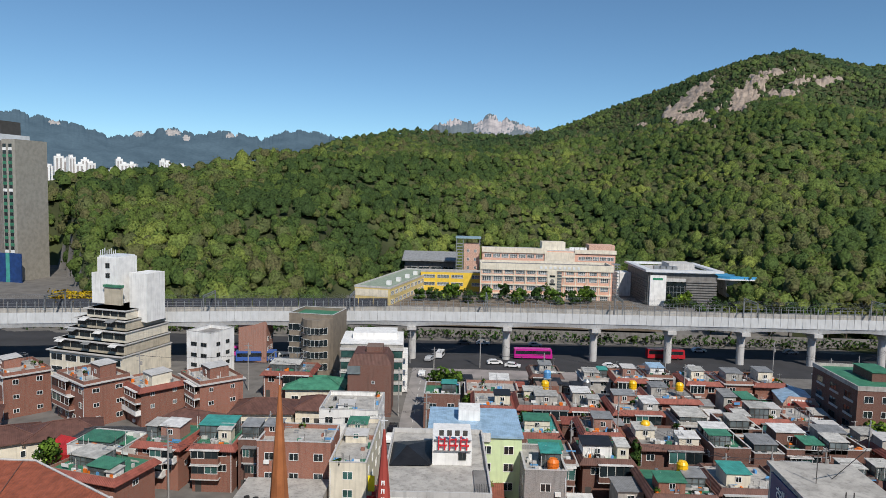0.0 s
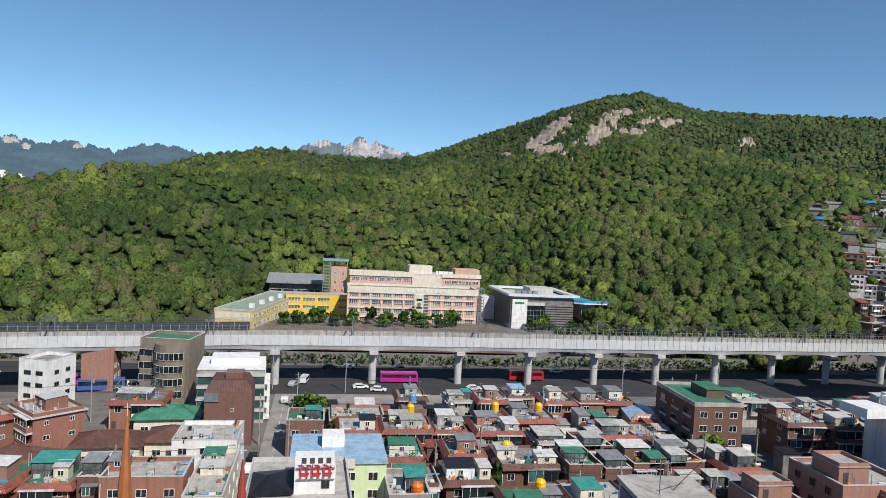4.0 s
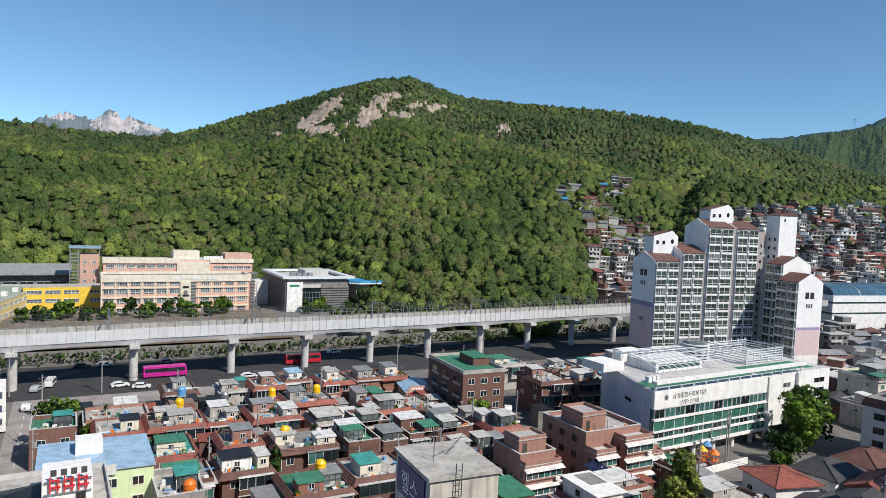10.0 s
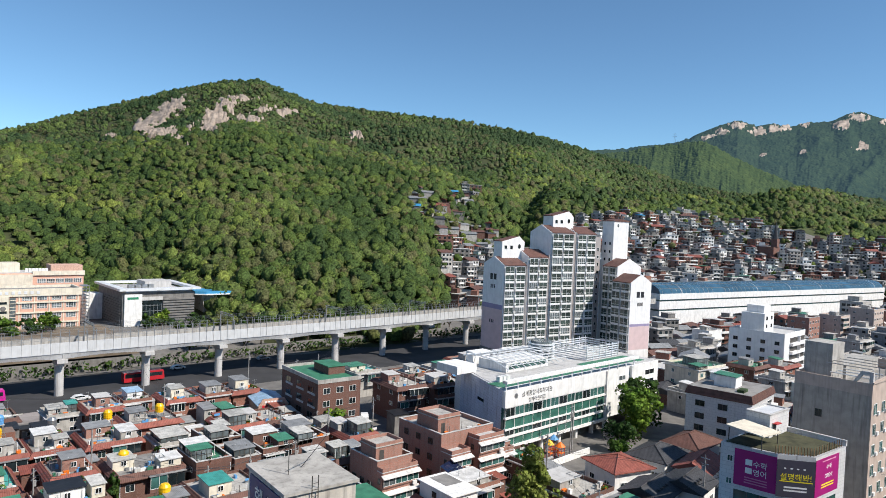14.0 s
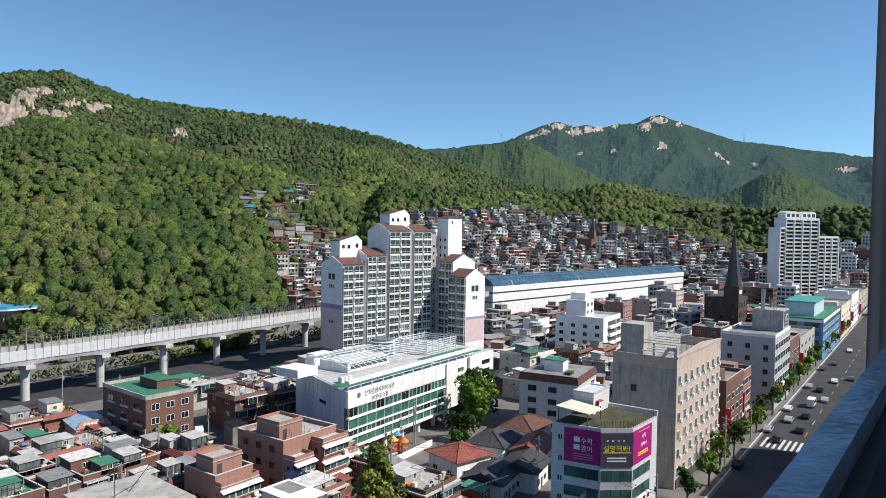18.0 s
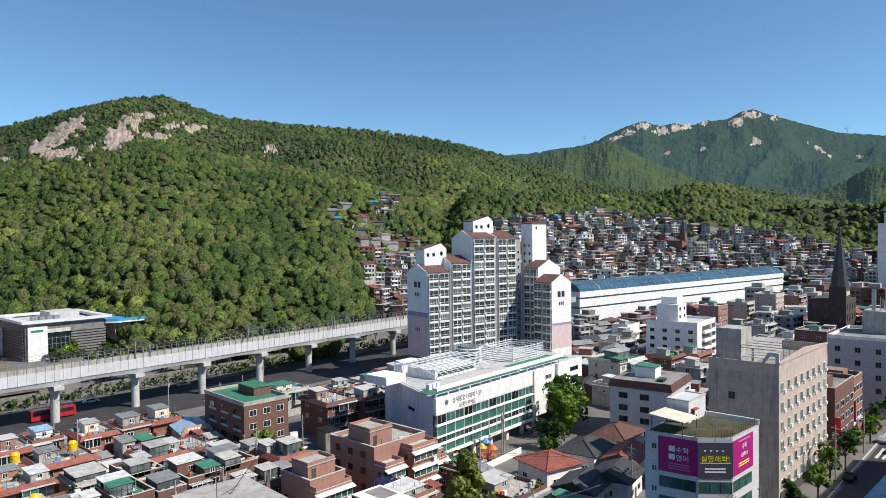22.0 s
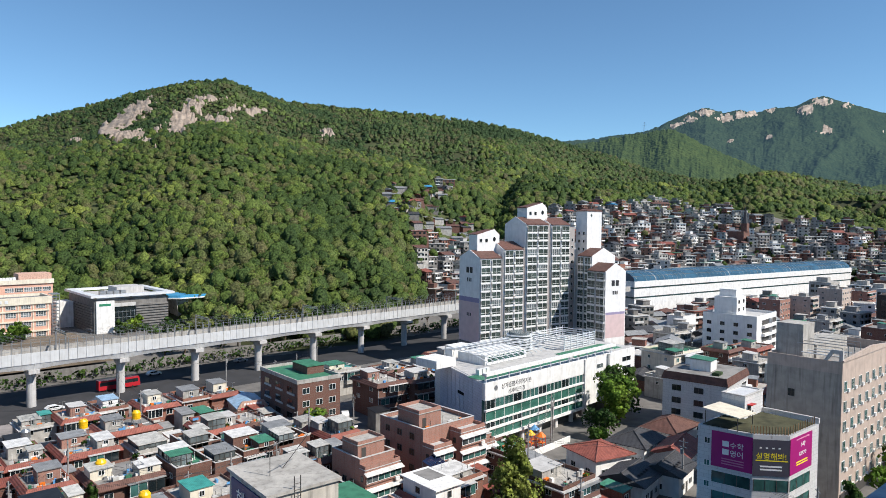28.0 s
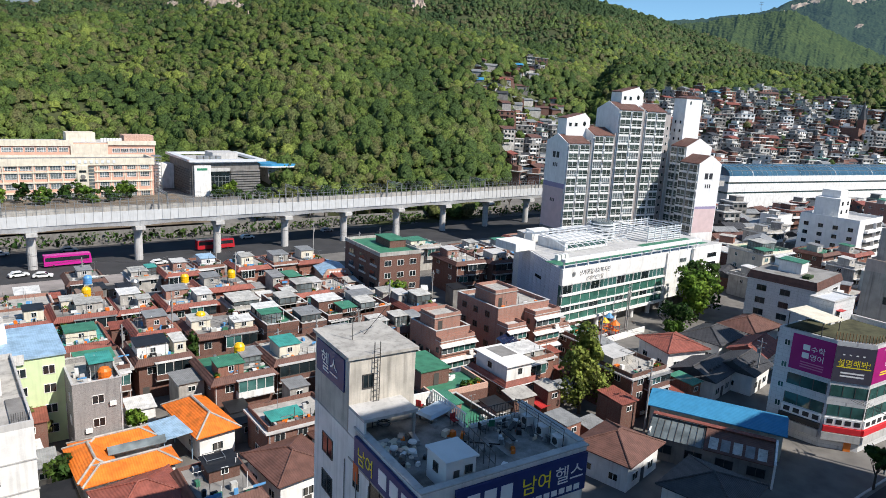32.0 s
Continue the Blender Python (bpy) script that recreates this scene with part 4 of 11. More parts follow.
    if R.random() < 0.45 and z == 0 and x1 < 125:
        fx0, fy0 = R.uniform(a + 0.4, b - 2.6), R.uniform(c + 0.3, e - 2.2)
        g = Geo()
        for qx in (fx0, fx0 + 2.2):
            for qy in (fy0, fy0 + 1.8):
                g.rod((qx, qy, h), (qx, qy, h + 2.0), 0.035, 5)
        ring(g, fx0 - 0.03, fx0 + 2.23, fy0 - 0.03, fy0 + 1.83, h + 2.0, h + 2.06, 0.06)
        part("laundry_frame", g, steel, ob)
    for u, v, col in tanks:
        tank((x0 + x1) / 2 - w / 2 + w * u, y0 + d * v, z + h + 0.05, col)
    return ob


# ---- railway viaduct ----
LINE = [(-300, 150), (-200, 166), (-120, 183), (-60, 195), (-20, 202), (20, 205), (110, 207), (200, 212), (260, 213), (335, 208), (480, 184), (640, 150)]


def line_y(x):
    return float(np.interp(x, [p[0] for p in LINE], [p[1] for p in LINE]))


viaduct = thing("viaduct", "grey concrete elevated railway on round piers", "viaduct", kind="structure")
PIERS = [-125 - 26 * 3, -125 - 26 * 2, -151, -125, -98, -71, -44, -12, 16.2, 42.5, 65, 87, 108.5, 130.3, 152, 174, 197, 221, 246, 271, 297, 323]
for i, px in enumerate(PIERS):
    py = line_y(px)
    col = part("pier", Geo().cyl(px, py - 1.5, -0.3, 8.2, 1.15, 1.15, 16).cyl(px, py - 1.5, 8.2, 9.3, 1.15, 1.7, 16), concrete_light, viaduct, smooth=False)
    part("pier_cap", Geo().box(px - 1.3, px + 1.3, py - 5.2, py + 5.2, 9.3, 10.3), concrete_light, col)
for p0, p1 in zip(PIERS[:-1], PIERS[1:]):
    y0, y1 = line_y(p0), line_y(p1)
    n = 6
    top, bot, outl = [], [], []
    g = Geo()
    for k in range(n):
        xa, xb = p0 + (p1 - p0) * k / n + (0.06 if k == 0 else 0), p0 + (p1 - p0) * (k + 1) / n
        ya, yb = line_y(xa), line_y(xb)
        sag = [0.55 * (1 - abs(2 * u / n - 1) ** 2) for u in (k, k + 1)]
        za, zb = 10.3 + sag[0], 10.3 + sag[1]
        g.poly([(xa, ya - 4.6, za), (xb, yb - 4.6, zb), (xb, yb + 4.6, zb), (xa, ya + 4.6, za), (xa, ya - 5.3, 12.2), (xb, yb - 5.3, 12.2), (xb, yb + 5.3, 12.2), (xa, ya + 5.3, 12.2)],
               [(3, 2, 1, 0), (4, 5, 6, 7), (0, 1, 5, 4), (1, 2, 6, 5), (2, 3, 7, 6), (3, 0, 4, 7)])
    part("girder", g, mat("girder_pale", (0.62, 0.62, 0.62), 0.8, vary=0.06, stain=0.2), viaduct)
STEP = 2.2
xs = np.arange(-220, 330, STEP)
far_wall, rails, tracks = Geo(), Geo(), Geo()
panel_cache = {}
for x in xs:
    xa, xb = x + 0.02, x + STEP - 0.02
    ya, yb = line_y(xa), line_y(xb)
    if -150 < x < 235:
        a = math.degrees(math.atan2(yb - ya, xb - xa))
        if "panel" not in panel_cache:
            panel_cache["panel"] = Geo().box(0, STEP - 0.05, -0.12, 0.12, 12.0, 14.9).box(-0.03, 0.12, -0.22, -0.1, 12.0, 14.9).data("parapet_panel", mat("panel_grey", (0.56, 0.57, 0.58), 0.6, vary=0.05, rand=0.08, stain=0.15))
            panel_cache["post"] = Geo().box(-0.1, 0.1, -0.1, 0.1, 14.9, 17.9).data("fence_post", steel)
        part("parapet_panel", panel_cache["panel"], None, viaduct, m=pose(xa, ya - 5.2, 0, 0, 0, a))
        part("fence_post", panel_cache["post"], None, viaduct, m=pose(xa, ya - 5.2, 0, 0, 0, a))
    else:
        far_wall.poly([(xa, ya - 5.3, 12.0), (xb, yb - 5.3, 12.0), (xb, yb - 5.1, 12.0), (xa, ya - 5.1, 12.0), (xa, ya - 5.3, 14.9), (xb, yb - 5.3, 14.9), (xb, yb - 5.1, 14.9), (xa, ya - 5.1, 14.9)], [(4, 5, 6, 7), (0, 1, 5, 4), (1, 2, 6, 5), (2, 3, 7, 6), (3, 0, 4, 7)])
    far_wall.poly([(xa, ya + 5.1, 12.0), (xb, yb + 5.1, 12.0), (xb, yb + 5.3, 12.0), (xa, ya + 5.3, 12.0), (xa, ya + 5.1, 14.6), (xb, yb + 5.1, 14.6), (xb, yb + 5.3, 14.6), (xa, ya + 5.3, 14.6)], [(4, 5, 6, 7), (0, 1, 5, 4), (1, 2, 6, 5), (2, 3, 7, 6), (3, 0, 4, 7)])
    for zz in (15.7, 16.6, 17.5):
        rails.rod((xa, ya - 5.2, zz), (xb + 0.04, yb - 5.2, zz), 0.055, 4)
    rails.rod((xa, ya + 5.2, 14.6), (xa, ya + 5.2, 16.8), 0.06, 4)
    rails.rod((xa, ya + 5.2, 16.7), (xb, yb + 5.2, 16.7), 0.04, 4)
    for o in (-3.0, -1.5, 1.5, 3.0):
        tracks.poly([(xa, ya + o - 0.06, 12.5), (xb + 0.04, yb + o - 0.06, 12.5), (xb + 0.04, yb + o + 0.06, 12.5), (xa, ya + o + 0.06, 12.5)], [(0, 1, 2, 3)])
part("far_parapet", far_wall, concrete, viaduct)
barrier_mat = mat("barrier_dark", (0.06, 0.065, 0.08), 0.4, vary=0.15)
for x in np.arange(-218, -22, 4.4):
    a = math.degrees(math.atan2(line_y(x + 4.4) - line_y(x), 4.4))
    if "barrier" not in panel_cache:
        panel_cache["barrier"] = Geo().box(0, 4.3, 0.0, 0.1, 14.6, 17.0).data("noise_barrier", barrier_mat)
    part("noise_barrier", panel_cache["barrier"], None, viaduct, m=pose(x, line_y(x) + 4.9, 0, 0, 0, a))
part("fence_railing", rails, steel, viaduct)
part("track", tracks, steel, viaduct)
bed = Geo()
for x in xs:
    ya, yb = line_y(x), line_y(x + STEP)
    bed.poly([(x, ya - 4.8, 12.45), (x + STEP, yb - 4.8, 12.45), (x + STEP, yb + 4.8, 12.45), (x, ya + 4.8, 12.45)], [(0, 1, 2, 3)])
part("ballast", bed, concrete_dark, viaduct)
for i, x in enumerate(np.arange(-190, 320, 40)):
    y = line_y(x)
    m = thing("catenary_mast", "grey steel portal mast carrying the overhead line", "mast", x, y, 0, 0, "overhead line masts")
    g = Geo().box(-0.15, 0.15, -4.95, -4.65, 12.45, 19.4)
    part("post", g, steel, m)
    part("post", Geo().box(-0.15, 0.15, 4.65, 4.95, 12.45, 19.4), steel, m)
    part("beam", Geo().box(-0.12, 0.12, -4.95, 4.95, 18.6, 18.85).box(-0.12, 0.12, -4.95, 4.95, 19.15, 19.4), steel, m)
wires = Geo()
for o, zz in ((-2.2, 17.6), (2.2, 17.6), (-2.2, 18.7), (2.2, 18.7), (-4.8, 19.4)):
    for x in np.arange(-220, 320, 20):
        wires.rod((x, line_y(x) + o, zz), (x + 20, line_y(x + 20) + o, zz), 0.025, 3)
part("overhead_wire", wires, steel, viaduct)

# ---- roads ----
lone("car_park", Geo().box(-4, 70, 181, 190, -0.3, 0.045), mat("lot", (0.30, 0.27, 0.26), 0.9, vary=0.15, scale=0.2), "pale dusty car park beside the viaduct", "car park", "structure")
lone("road", Geo().box(-260, 420, 190, 226, -0.3, 0.04), asphalt, "wide asphalt road running beneath the viaduct", "road", "structure")
lone("road", Geo().box(60, 780, 15.5, 32.5, -0.3, 0.04), asphalt, "asphalt main street with painted lines", "road", "structure")
lone("road", Geo().box(-11, -5.2, 60, 190, -0.3, 0.05), mat("lane", (0.30, 0.28, 0.27), 0.9, vary=0.12, scale=0.3), "narrow worn concrete side street", "road", "structure")


def lettering(parent, words, size, m, ink, name="lettering"):
    """Raised letters as one mesh part."""
    cu = bpy.data.curves.new("words", "FONT")
    cu.body, cu.size, cu.extrude = words, size, 0.01
    cu.align_x = "CENTER"
    tmp = new("words", cu)
    bpy.context.view_layer.update()
    me = bpy.data.meshes.new_from_object(tmp.evaluated_get(bpy.context.evaluated_depsgraph_get()))
    bpy.data.objects.remove(tmp)
    me.materials.clear()
    me.materials.append(ink)
    return part(name, me, None, parent, m=m)


def bars(parent, x0, x1, z, h, y, n, ink, turn=0, at=(0, 0)):
    """Unreadable writing: plain bars in a row, on a south face at y (or turned about at)."""
    w = (x1 - x0) / n
    for i in range(n):
        part("letter_bar", Geo().box(x0 + w * (i + 0.12), x0 + w * (i + 0.85), y - 0.03, y, z, z + h), ink, parent, m=pose(at[0], at[1], 0, 0, 0, turn))


# ---- school ----
SZ = 4.0
school = thing("school_building", "cream and salmon four-storey school with gridded windows", "school", 39.5, 298, SZ)
part("wall", Geo().box(-28, 28, -7, 7, -1, 15), salmon_paint, school)
part("roof_deck", Geo().box(-27.8, 27.8, -6.8, 6.8, 15, 15.1), deck_grey, school)
part("fascia", Geo().box(-28.4, 28.4, -7.5, -6.6, 13.3, 16), cream_paint, school)
part("fascia", Geo().box(-28.4, -27.6, -6.6, 7.4, 13.3, 16), cream_paint, school)
part("fascia", Geo().box(27.6, 28.4, -6.6, 7.4, 13.3, 16), cream_paint, school)
part("fascia", Geo().box(-28.4, 28.4, 6.6, 7.4, 13.3, 16), cream_paint, school)
for z0 in (0.2, 4.1, 7.9):
    part("floor_band", Geo().box(-28.3, 0.3, -7.5, -6.9, z0 + 2.75, z0 + 3.25), cream_paint, school)
    part("floor_band", Geo().box(6.6, 27.5, -7.5, -6.9, z0 + 2.75, z0 + 3.25), cream_paint, school)
for k in range(7):
    part("pilaster", Geo().box(-28.3 + k * 4.75, -27.9 + k * 4.75, -7.45, -6.9, 0, 13.3), cream_paint, school)
for k in range(5):
    part("pilaster", Geo().box(7.3 + k * 4.9, 7.7 + k * 4.9, -7.2, -6.9, 0, 13.3), cream_paint, school)
sb = (-28, 28, -7, 7)
face_windows(school, sb, "S", 6, (0.8, 4.6, 8.4), 3.7, 2.1, "c", 0.0, 0.51)
face_windows(school, sb, "S", 6, (11.6,), 3.6, 1.6, "c", 0.0, 0.51)
face_windows(school, sb, "S", 4, (0.9, 4.8, 8.6), 3.4, 2.1, "c", 0.635, 0.985)
face_windows(school, sb, "S", 4, (11.6,), 3.2, 1.5, "c", 0.635, 0.985)
part("entrance_tower", Geo().box(0.5, 4.3, -7.7, -6.9, 0, 13.3), cream_paint, school)
part("clock", Geo().side([(2.4 + 0.9 * math.cos(a * math.pi / 8), 9.0 + 0.9 * math.sin(a * math.pi / 8)) for a in range(16)], -7.8, -7.7), concrete_dark, school)
for z in (4.6, 7.2, 10.6):
    add_window(school, 2.4, -7.72, z, 0, 2.4, 0.9, "d")
part("stair_glazing", Geo().box(4.5, 6.4, -7.3, -6.9, 0, 12.8), pane_light, school)
for k in range(10):
    part("stair_bar", Geo().box(4.4, 6.5, -7.42, -7.28, 0.6 + k * 1.25, 0.8 + k * 1.25), cream_paint, school)
ext = part("fire_stair", Geo().box(28.6, 28.8, -6.8, -6.6, -0.5, 16.5).box(31.0, 31.2, -6.8, -6.6, -0.5, 16.5).box(31.0, 31.2, -2.2, -2.0, -0.5, 16.5).box(28.4, 31.3, -6.9, -2, 16.4, 16.7), steel, school)
for k in range(12):
    part("landing", Geo().box(28.6, 31.1, -6.7, -2.1, 0.9 + k * 1.3, 1.05 + k * 1.3), steel, ext)
for i in range(9):
    part("sign_letter", Geo().box(-3 + i * 2.0, -2 + i * 2.0, -7.62, -7.5, 14.1, 15.2), steel_white, school)
rear = thing("school_wing", "cream rear school wing with a long roof fascia", "school", 44, 326, SZ)
part("wall", Geo().box(-31, 31, -7, 7, -1, 19.5), salmon_paint, rear)
part("fascia", Geo().box(-31.3, -1, -7.6, -6.9, 18.2, 20.6), cream_paint, rear)
part("blank_wall", Geo().box(-2, 12, -7.8, -6.9, 12, 19), cream_paint, rear)
part("fascia", Geo().box(12, 31.3, -7.6, -6.9, 18.6, 20.4), cream_paint, rear)
part("roof_deck", Geo().box(-31, 31, -6.9, 7, 19.5, 19.8), concrete_light, rear)
part("roof_room", Geo().box(-3, 8, -4, 4, 19.8, 23.5), cream_paint, rear)
part("roof_room", Geo().box(19, 31, -5, 4, 19.8, 22.6), brick_orange, rear)
for k in range(7):
    part("air_conditioner", Geo().box(10 + k * 1.2, 11 + k * 1.2, -4, -3, 19.8, 21.2), frame_white, rear)
face_windows(rear, (-31, 31, -7, 7), "S", 7, (12.2, 15.8), 3.3, 1.8, "c", 0.01, 0.46)
face_windows(rear, (-31, 31, -7, 7), "S", 5, (15.4,), 3.1, 1.8, "c", 0.72, 0.99)
part("canopy", Geo().box(-30.5, -2, -9.5, -7, 11.4, 11.8), concrete_light, rear)
stair = thing("stair_tower", "salmon brick school stair tower with a blue steel roof frame", "tower", 6.6, 327, SZ)
part("wall", Geo().box(-2.2, 5.2, -3, 5, -1, 21.5), brick_orange, stair)
for z in (4, 8, 12, 16):
    for x in (-0.2, 3.2):
        add_window(stair, x, -3.02, z + 1.5, 0, 1.2, 1.4, "l")
part("frame_post", Geo().box(-6, -5.6, -3, -2.6, -1, 24), steel, stair)
part("frame_post", Geo().box(-2.9, -2.5, -3, -2.6, -1, 24), steel, stair)
part("frame_post", Geo().box(5.0, 5.4, -3.2, -2.8, 21, 24), steel, stair)
for k in range(15):
    part("louvre", Geo().box(-5.6, -2.9, -2.9, -2.7, 1 + k * 1.45, 1.5 + k * 1.45), steel, stair)
part("canopy_roof", Geo().box(-6.3, 5.8, -3.6, 5.5, 24, 24.7), mat("blue_steel", (0.25, 0.36, 0.42), 0.5, vary=0.08), stair)
yel = thing("school_annex", "bright yellow three-storey school annex with ribbon windows", "school", -0.6, 313, SZ)
part("wall", Geo().box(-14.5, 14.5, -5, 5, -1, 9.5), yellow_paint, yel)
part("roof_deck", Geo().box(-14.5, 14.5, -5, 5, 9.5, 9.8), concrete, yel)
part("entrance", Geo().box(-4, 3, -5.2, -4.9, -0.5, 2.6), frame_dark, yel)
for x in (-1.2, 0.8, 2.6):
    part("column", Geo().cyl(x, -5.6, -0.5, 2.6, 0.3), white_paint, yel)
face_windows(yel, (-14.5, 14.5, -5, 5), "S", 3, (3.4, 6.8), 5.4, 1.6, "c", 0.02, 0.68)
face_windows(yel, (-14.5, 14.5, -5, 5), "S", 1, (3.4, 6.8), 4.8, 1.6, "c", 0.78, 0.98)
hall = thing("gymnasium", "dark-roofed school hall behind a yellow annex", "hall", -12.5, 346, SZ)
part("wall", Geo().box(-12.5, 13, -5, 6, -1, 11.4), concrete_dark, hall)
part("roof", Geo().side([(-7.6, 11.2), (8, 14.4), (8, 15), (-7.6, 12.0)], -13.6, 14, "x"), sheet_grey, hall)
face_windows(hall, (-12.5, 13, -5, 6), "S", 4, (7.0,), 5.2, 1.2, "b", 0.02, 0.98)
gym = thing("long_annex", "long low school annex with a pale green flat roof", "school", -24.0, 298, SZ, -14)
part("wall", Geo().box(-7.5, 7.5, -33, 33, -1, 7.6), mat("dull_yellow", (0.66, 0.52, 0.22), 0.7, vary=0.08, stain=0.2), gym)
part("roof_deck", Geo().box(-7.2, 7.2, -32.7, 32.7, 7.6, 7.75), mat("pale_green_roof", (0.30, 0.36, 0.28), 0.7, vary=0.12), gym)
part("parapet", ring(Geo(), -7.6, 7.6, -33.1, 33.1, 7.6, 8.3, 0.3), concrete_light, gym)
for k in range(4):
    part("roof_vent", Geo().box(2.5, 4.2, -24 + 12 * k, -22 + 12 * k, 7.7, 9.4), frame_white, gym)
part("mural", Geo().box(-7.2, 6.5, -33.06, -33, 4.2, 7.0), cream_paint, gym)
face_windows(gym, (-7.5, 7.5, -33, 33), "E", 13, (1.4, 4.8), 3.6, 1.7, "c")
lone("school_yard", Geo().box(-40, 75, 232, 292, 4.0, 5.02), dirt, "bare sandy school yard", "yard", "structure")

# ---- office beside the school ----
off = thing("office_building", "grey office building with dark louvres and a roof frame", "office building", 94.5, 300, SZ)
part("wall", Geo().box(-14, 14, -17, 17, -1, 14.2), concrete_dark, off)
part("glass_front", Geo().box(-6.6, 1.2, -17.12, -17, 0, 11.6), pane, off)
for k in range(6):
    part("mullion", Geo().box(-6.6 + k * 1.5, -6.45 + k * 1.5, -17.25, -17.1, 0, 9.4), steel, off)
for k in range(4):
    part("transom", Geo().box(-6.6, 1.2, -17.22, -17.1, 2.2 + k * 2.2, 2.35 + k * 2.2), steel, off)
part("beam_panel", Geo().box(-6.6, 1.4, -17.4, -17, 11.0, 12.4), concrete_light, off)
part("white_panel", Geo().box(-13.4, -6.8, -17.9, -16.9, -1, 13.6), white_paint, off)
part("logo_bar", Geo().box(-12.4, -8.2, -17.96, -17.9, 11.6, 12.5), ink_green, off)
for k in range(11):
    part("louvre", Geo().box(1.4, 14.2, -17.7, -17.0, 0.4 + k * 1.05, 1.0 + k * 1.05), concrete_dark, off)
for k in range(11):
    part("louvre", Geo().box(-14.6, -14.0, -16, 16, 0.4 + k * 1.05, 0.95 + k * 1.05), concrete_dark, off)
part("roof_deck", Geo().box(-13.6, 13.6, -16.6, 16.6, 14.2, 14.4), concrete_light, off)
part("roof_frame", ring(Geo(), -15.5, 16.5, -18.6, 18, 15.0, 15.9, 3.0), steel_white, off)
for x, y in ((-13, -16), (13, -16), (-13, 16), (13, 16), (0, -16), (0, 16)):
    part("frame_post", Geo().box(x - 0.4, x + 0.4, y - 0.4, y + 0.4, 14.2, 15.0), concrete_light, off)
part("roof_room", Geo().box(-1, 10, -2, 9, 14.4, 17.2), concrete_light, off)
for k in range(4):
    part("cooling_unit", Geo().box(-9 + k * 2.6, -7 + k * 2.6, -8, -5.5, 14.4, 16.4), steel, off)
part("side_wing", Geo().box(-21, -14.7, 8, 17, -1, 11.5), white_paint, off)
pav = thing("pavilion", "low pavilion with a flat blue roof among trees", "pavilion", 121, 293, 6)
part("body", Geo().poly([(-5, -4, -2), (5, -4, -2), (5, 4, -2), (-5, 4, -2), (-7, -5.5, 10), (7, -5.5, 10), (7, 5.5, 10), (-7, 5.5, 10)], [(3, 2, 1, 0), (4, 5, 6, 7), (0, 1, 5, 4), (1, 2, 6, 5), (2, 3, 7, 6), (3, 0, 4, 7)]), concrete, pav)
part("roof", Geo().prism([(-10, -5), (-6, -7.5), (9, -7.5), (12, -3), (10, 6), (-8, 6)], 10.4, 11.4), mat("blue_roof", (0.06, 0.30, 0.55), 0.4, vary=0.06, bump=0), pav)
part("eave", Geo().prism([(-10.2, -5.1), (-6.1, -7.8), (9.1, -7.8), (12.3, -3), (10.2, 6.2), (-8.2, 6.2)], 9.9, 10.4), white_paint, pav)

# ---- apartment block of two wings ----
apt = thing("apartment_block", "white stepped high-rise apartment block with red-brown roofs", "apartment block", 165, 158.8, 0, -10)


def apt_section(u0, u1, v0, v1, z, side, floors, tall=2.76, bays=2):
    """One stepped section: walls, tiled roof, and a stack of glazed balconies on its south or west side."""
    sec = part("section_wall", Geo().box(u0, u1, v0, v1, -1, z), apt_white, apt)
    if side == "S":
        m_ = (v0 + v1) / 2
        part("gable_roof", Geo().side([(v0 - 0.4, z - 0.15), (m_, z + 2.3), (v1 + 0.4, z - 0.15), (v1 + 0.4, z + 0.1), (m_, z + 2.6), (v0 - 0.4, z + 0.1)], u0 + 0.25, u1 + 0.2, "x"), tile_brown, sec)
        part("gable", Geo().side([(v0, z), (v1, z), (m_, z + 2.75)], u0, u0 + 0.25, "x"), apt_white, sec)
    else:
        m_ = (u0 + u1) / 2
        part("gable_roof", Geo().side([(u0 - 0.4, z - 0.15), (m_, z + 2.3), (u1 + 0.4, z - 0.15), (u1 + 0.4, z + 0.1), (m_, z + 2.6), (u0 - 0.4, z + 0.1)], v0 + 0.25, v1), tile_brown, sec)
        part("gable", Geo().side([(u0, z), (u1, z), (m_, z + 2.75)], v0, v0 + 0.25), apt_white, sec)
    for k in range(floors):
        zz = z - 0.35 - (k + 1) * tall
        for b_ in range(bays):
            if side == "S":
                w = (u1 - u0) / bays
                cx = u0 + w * (b_ + 0.5)
                part("balcony", Geo().box(cx - w / 2 + 0.2, cx + w / 2 - 0.2, v0 - 0.55, v0, zz, zz + 0.42), apt_white, sec)
                add_window(sec, cx, v0 - 0.48, zz + 0.42, 0, w - 0.7, tall - 0.5, "c" if (k * 3 + b_) % 7 == 2 else "e")
                if b_ == 0 and k > 0:
                    part("air_conditioner", AC, None, sec, m=pose(u0 + w, v0 - 0.5, zz + 0.75))
            else:
                w = (v1 - v0) / bays
                cy = v0 + w * (b_ + 0.5)
                part("balcony", Geo().box(u0 - 0.55, u0, cy - w / 2 + 0.15, cy + w / 2 - 0.15, zz, zz + 0.42), apt_white, sec)
                add_window(sec, u0 - 0.48, cy, zz + 0.42, -90, w - 0.55, tall - 0.5, "e")
    return sec


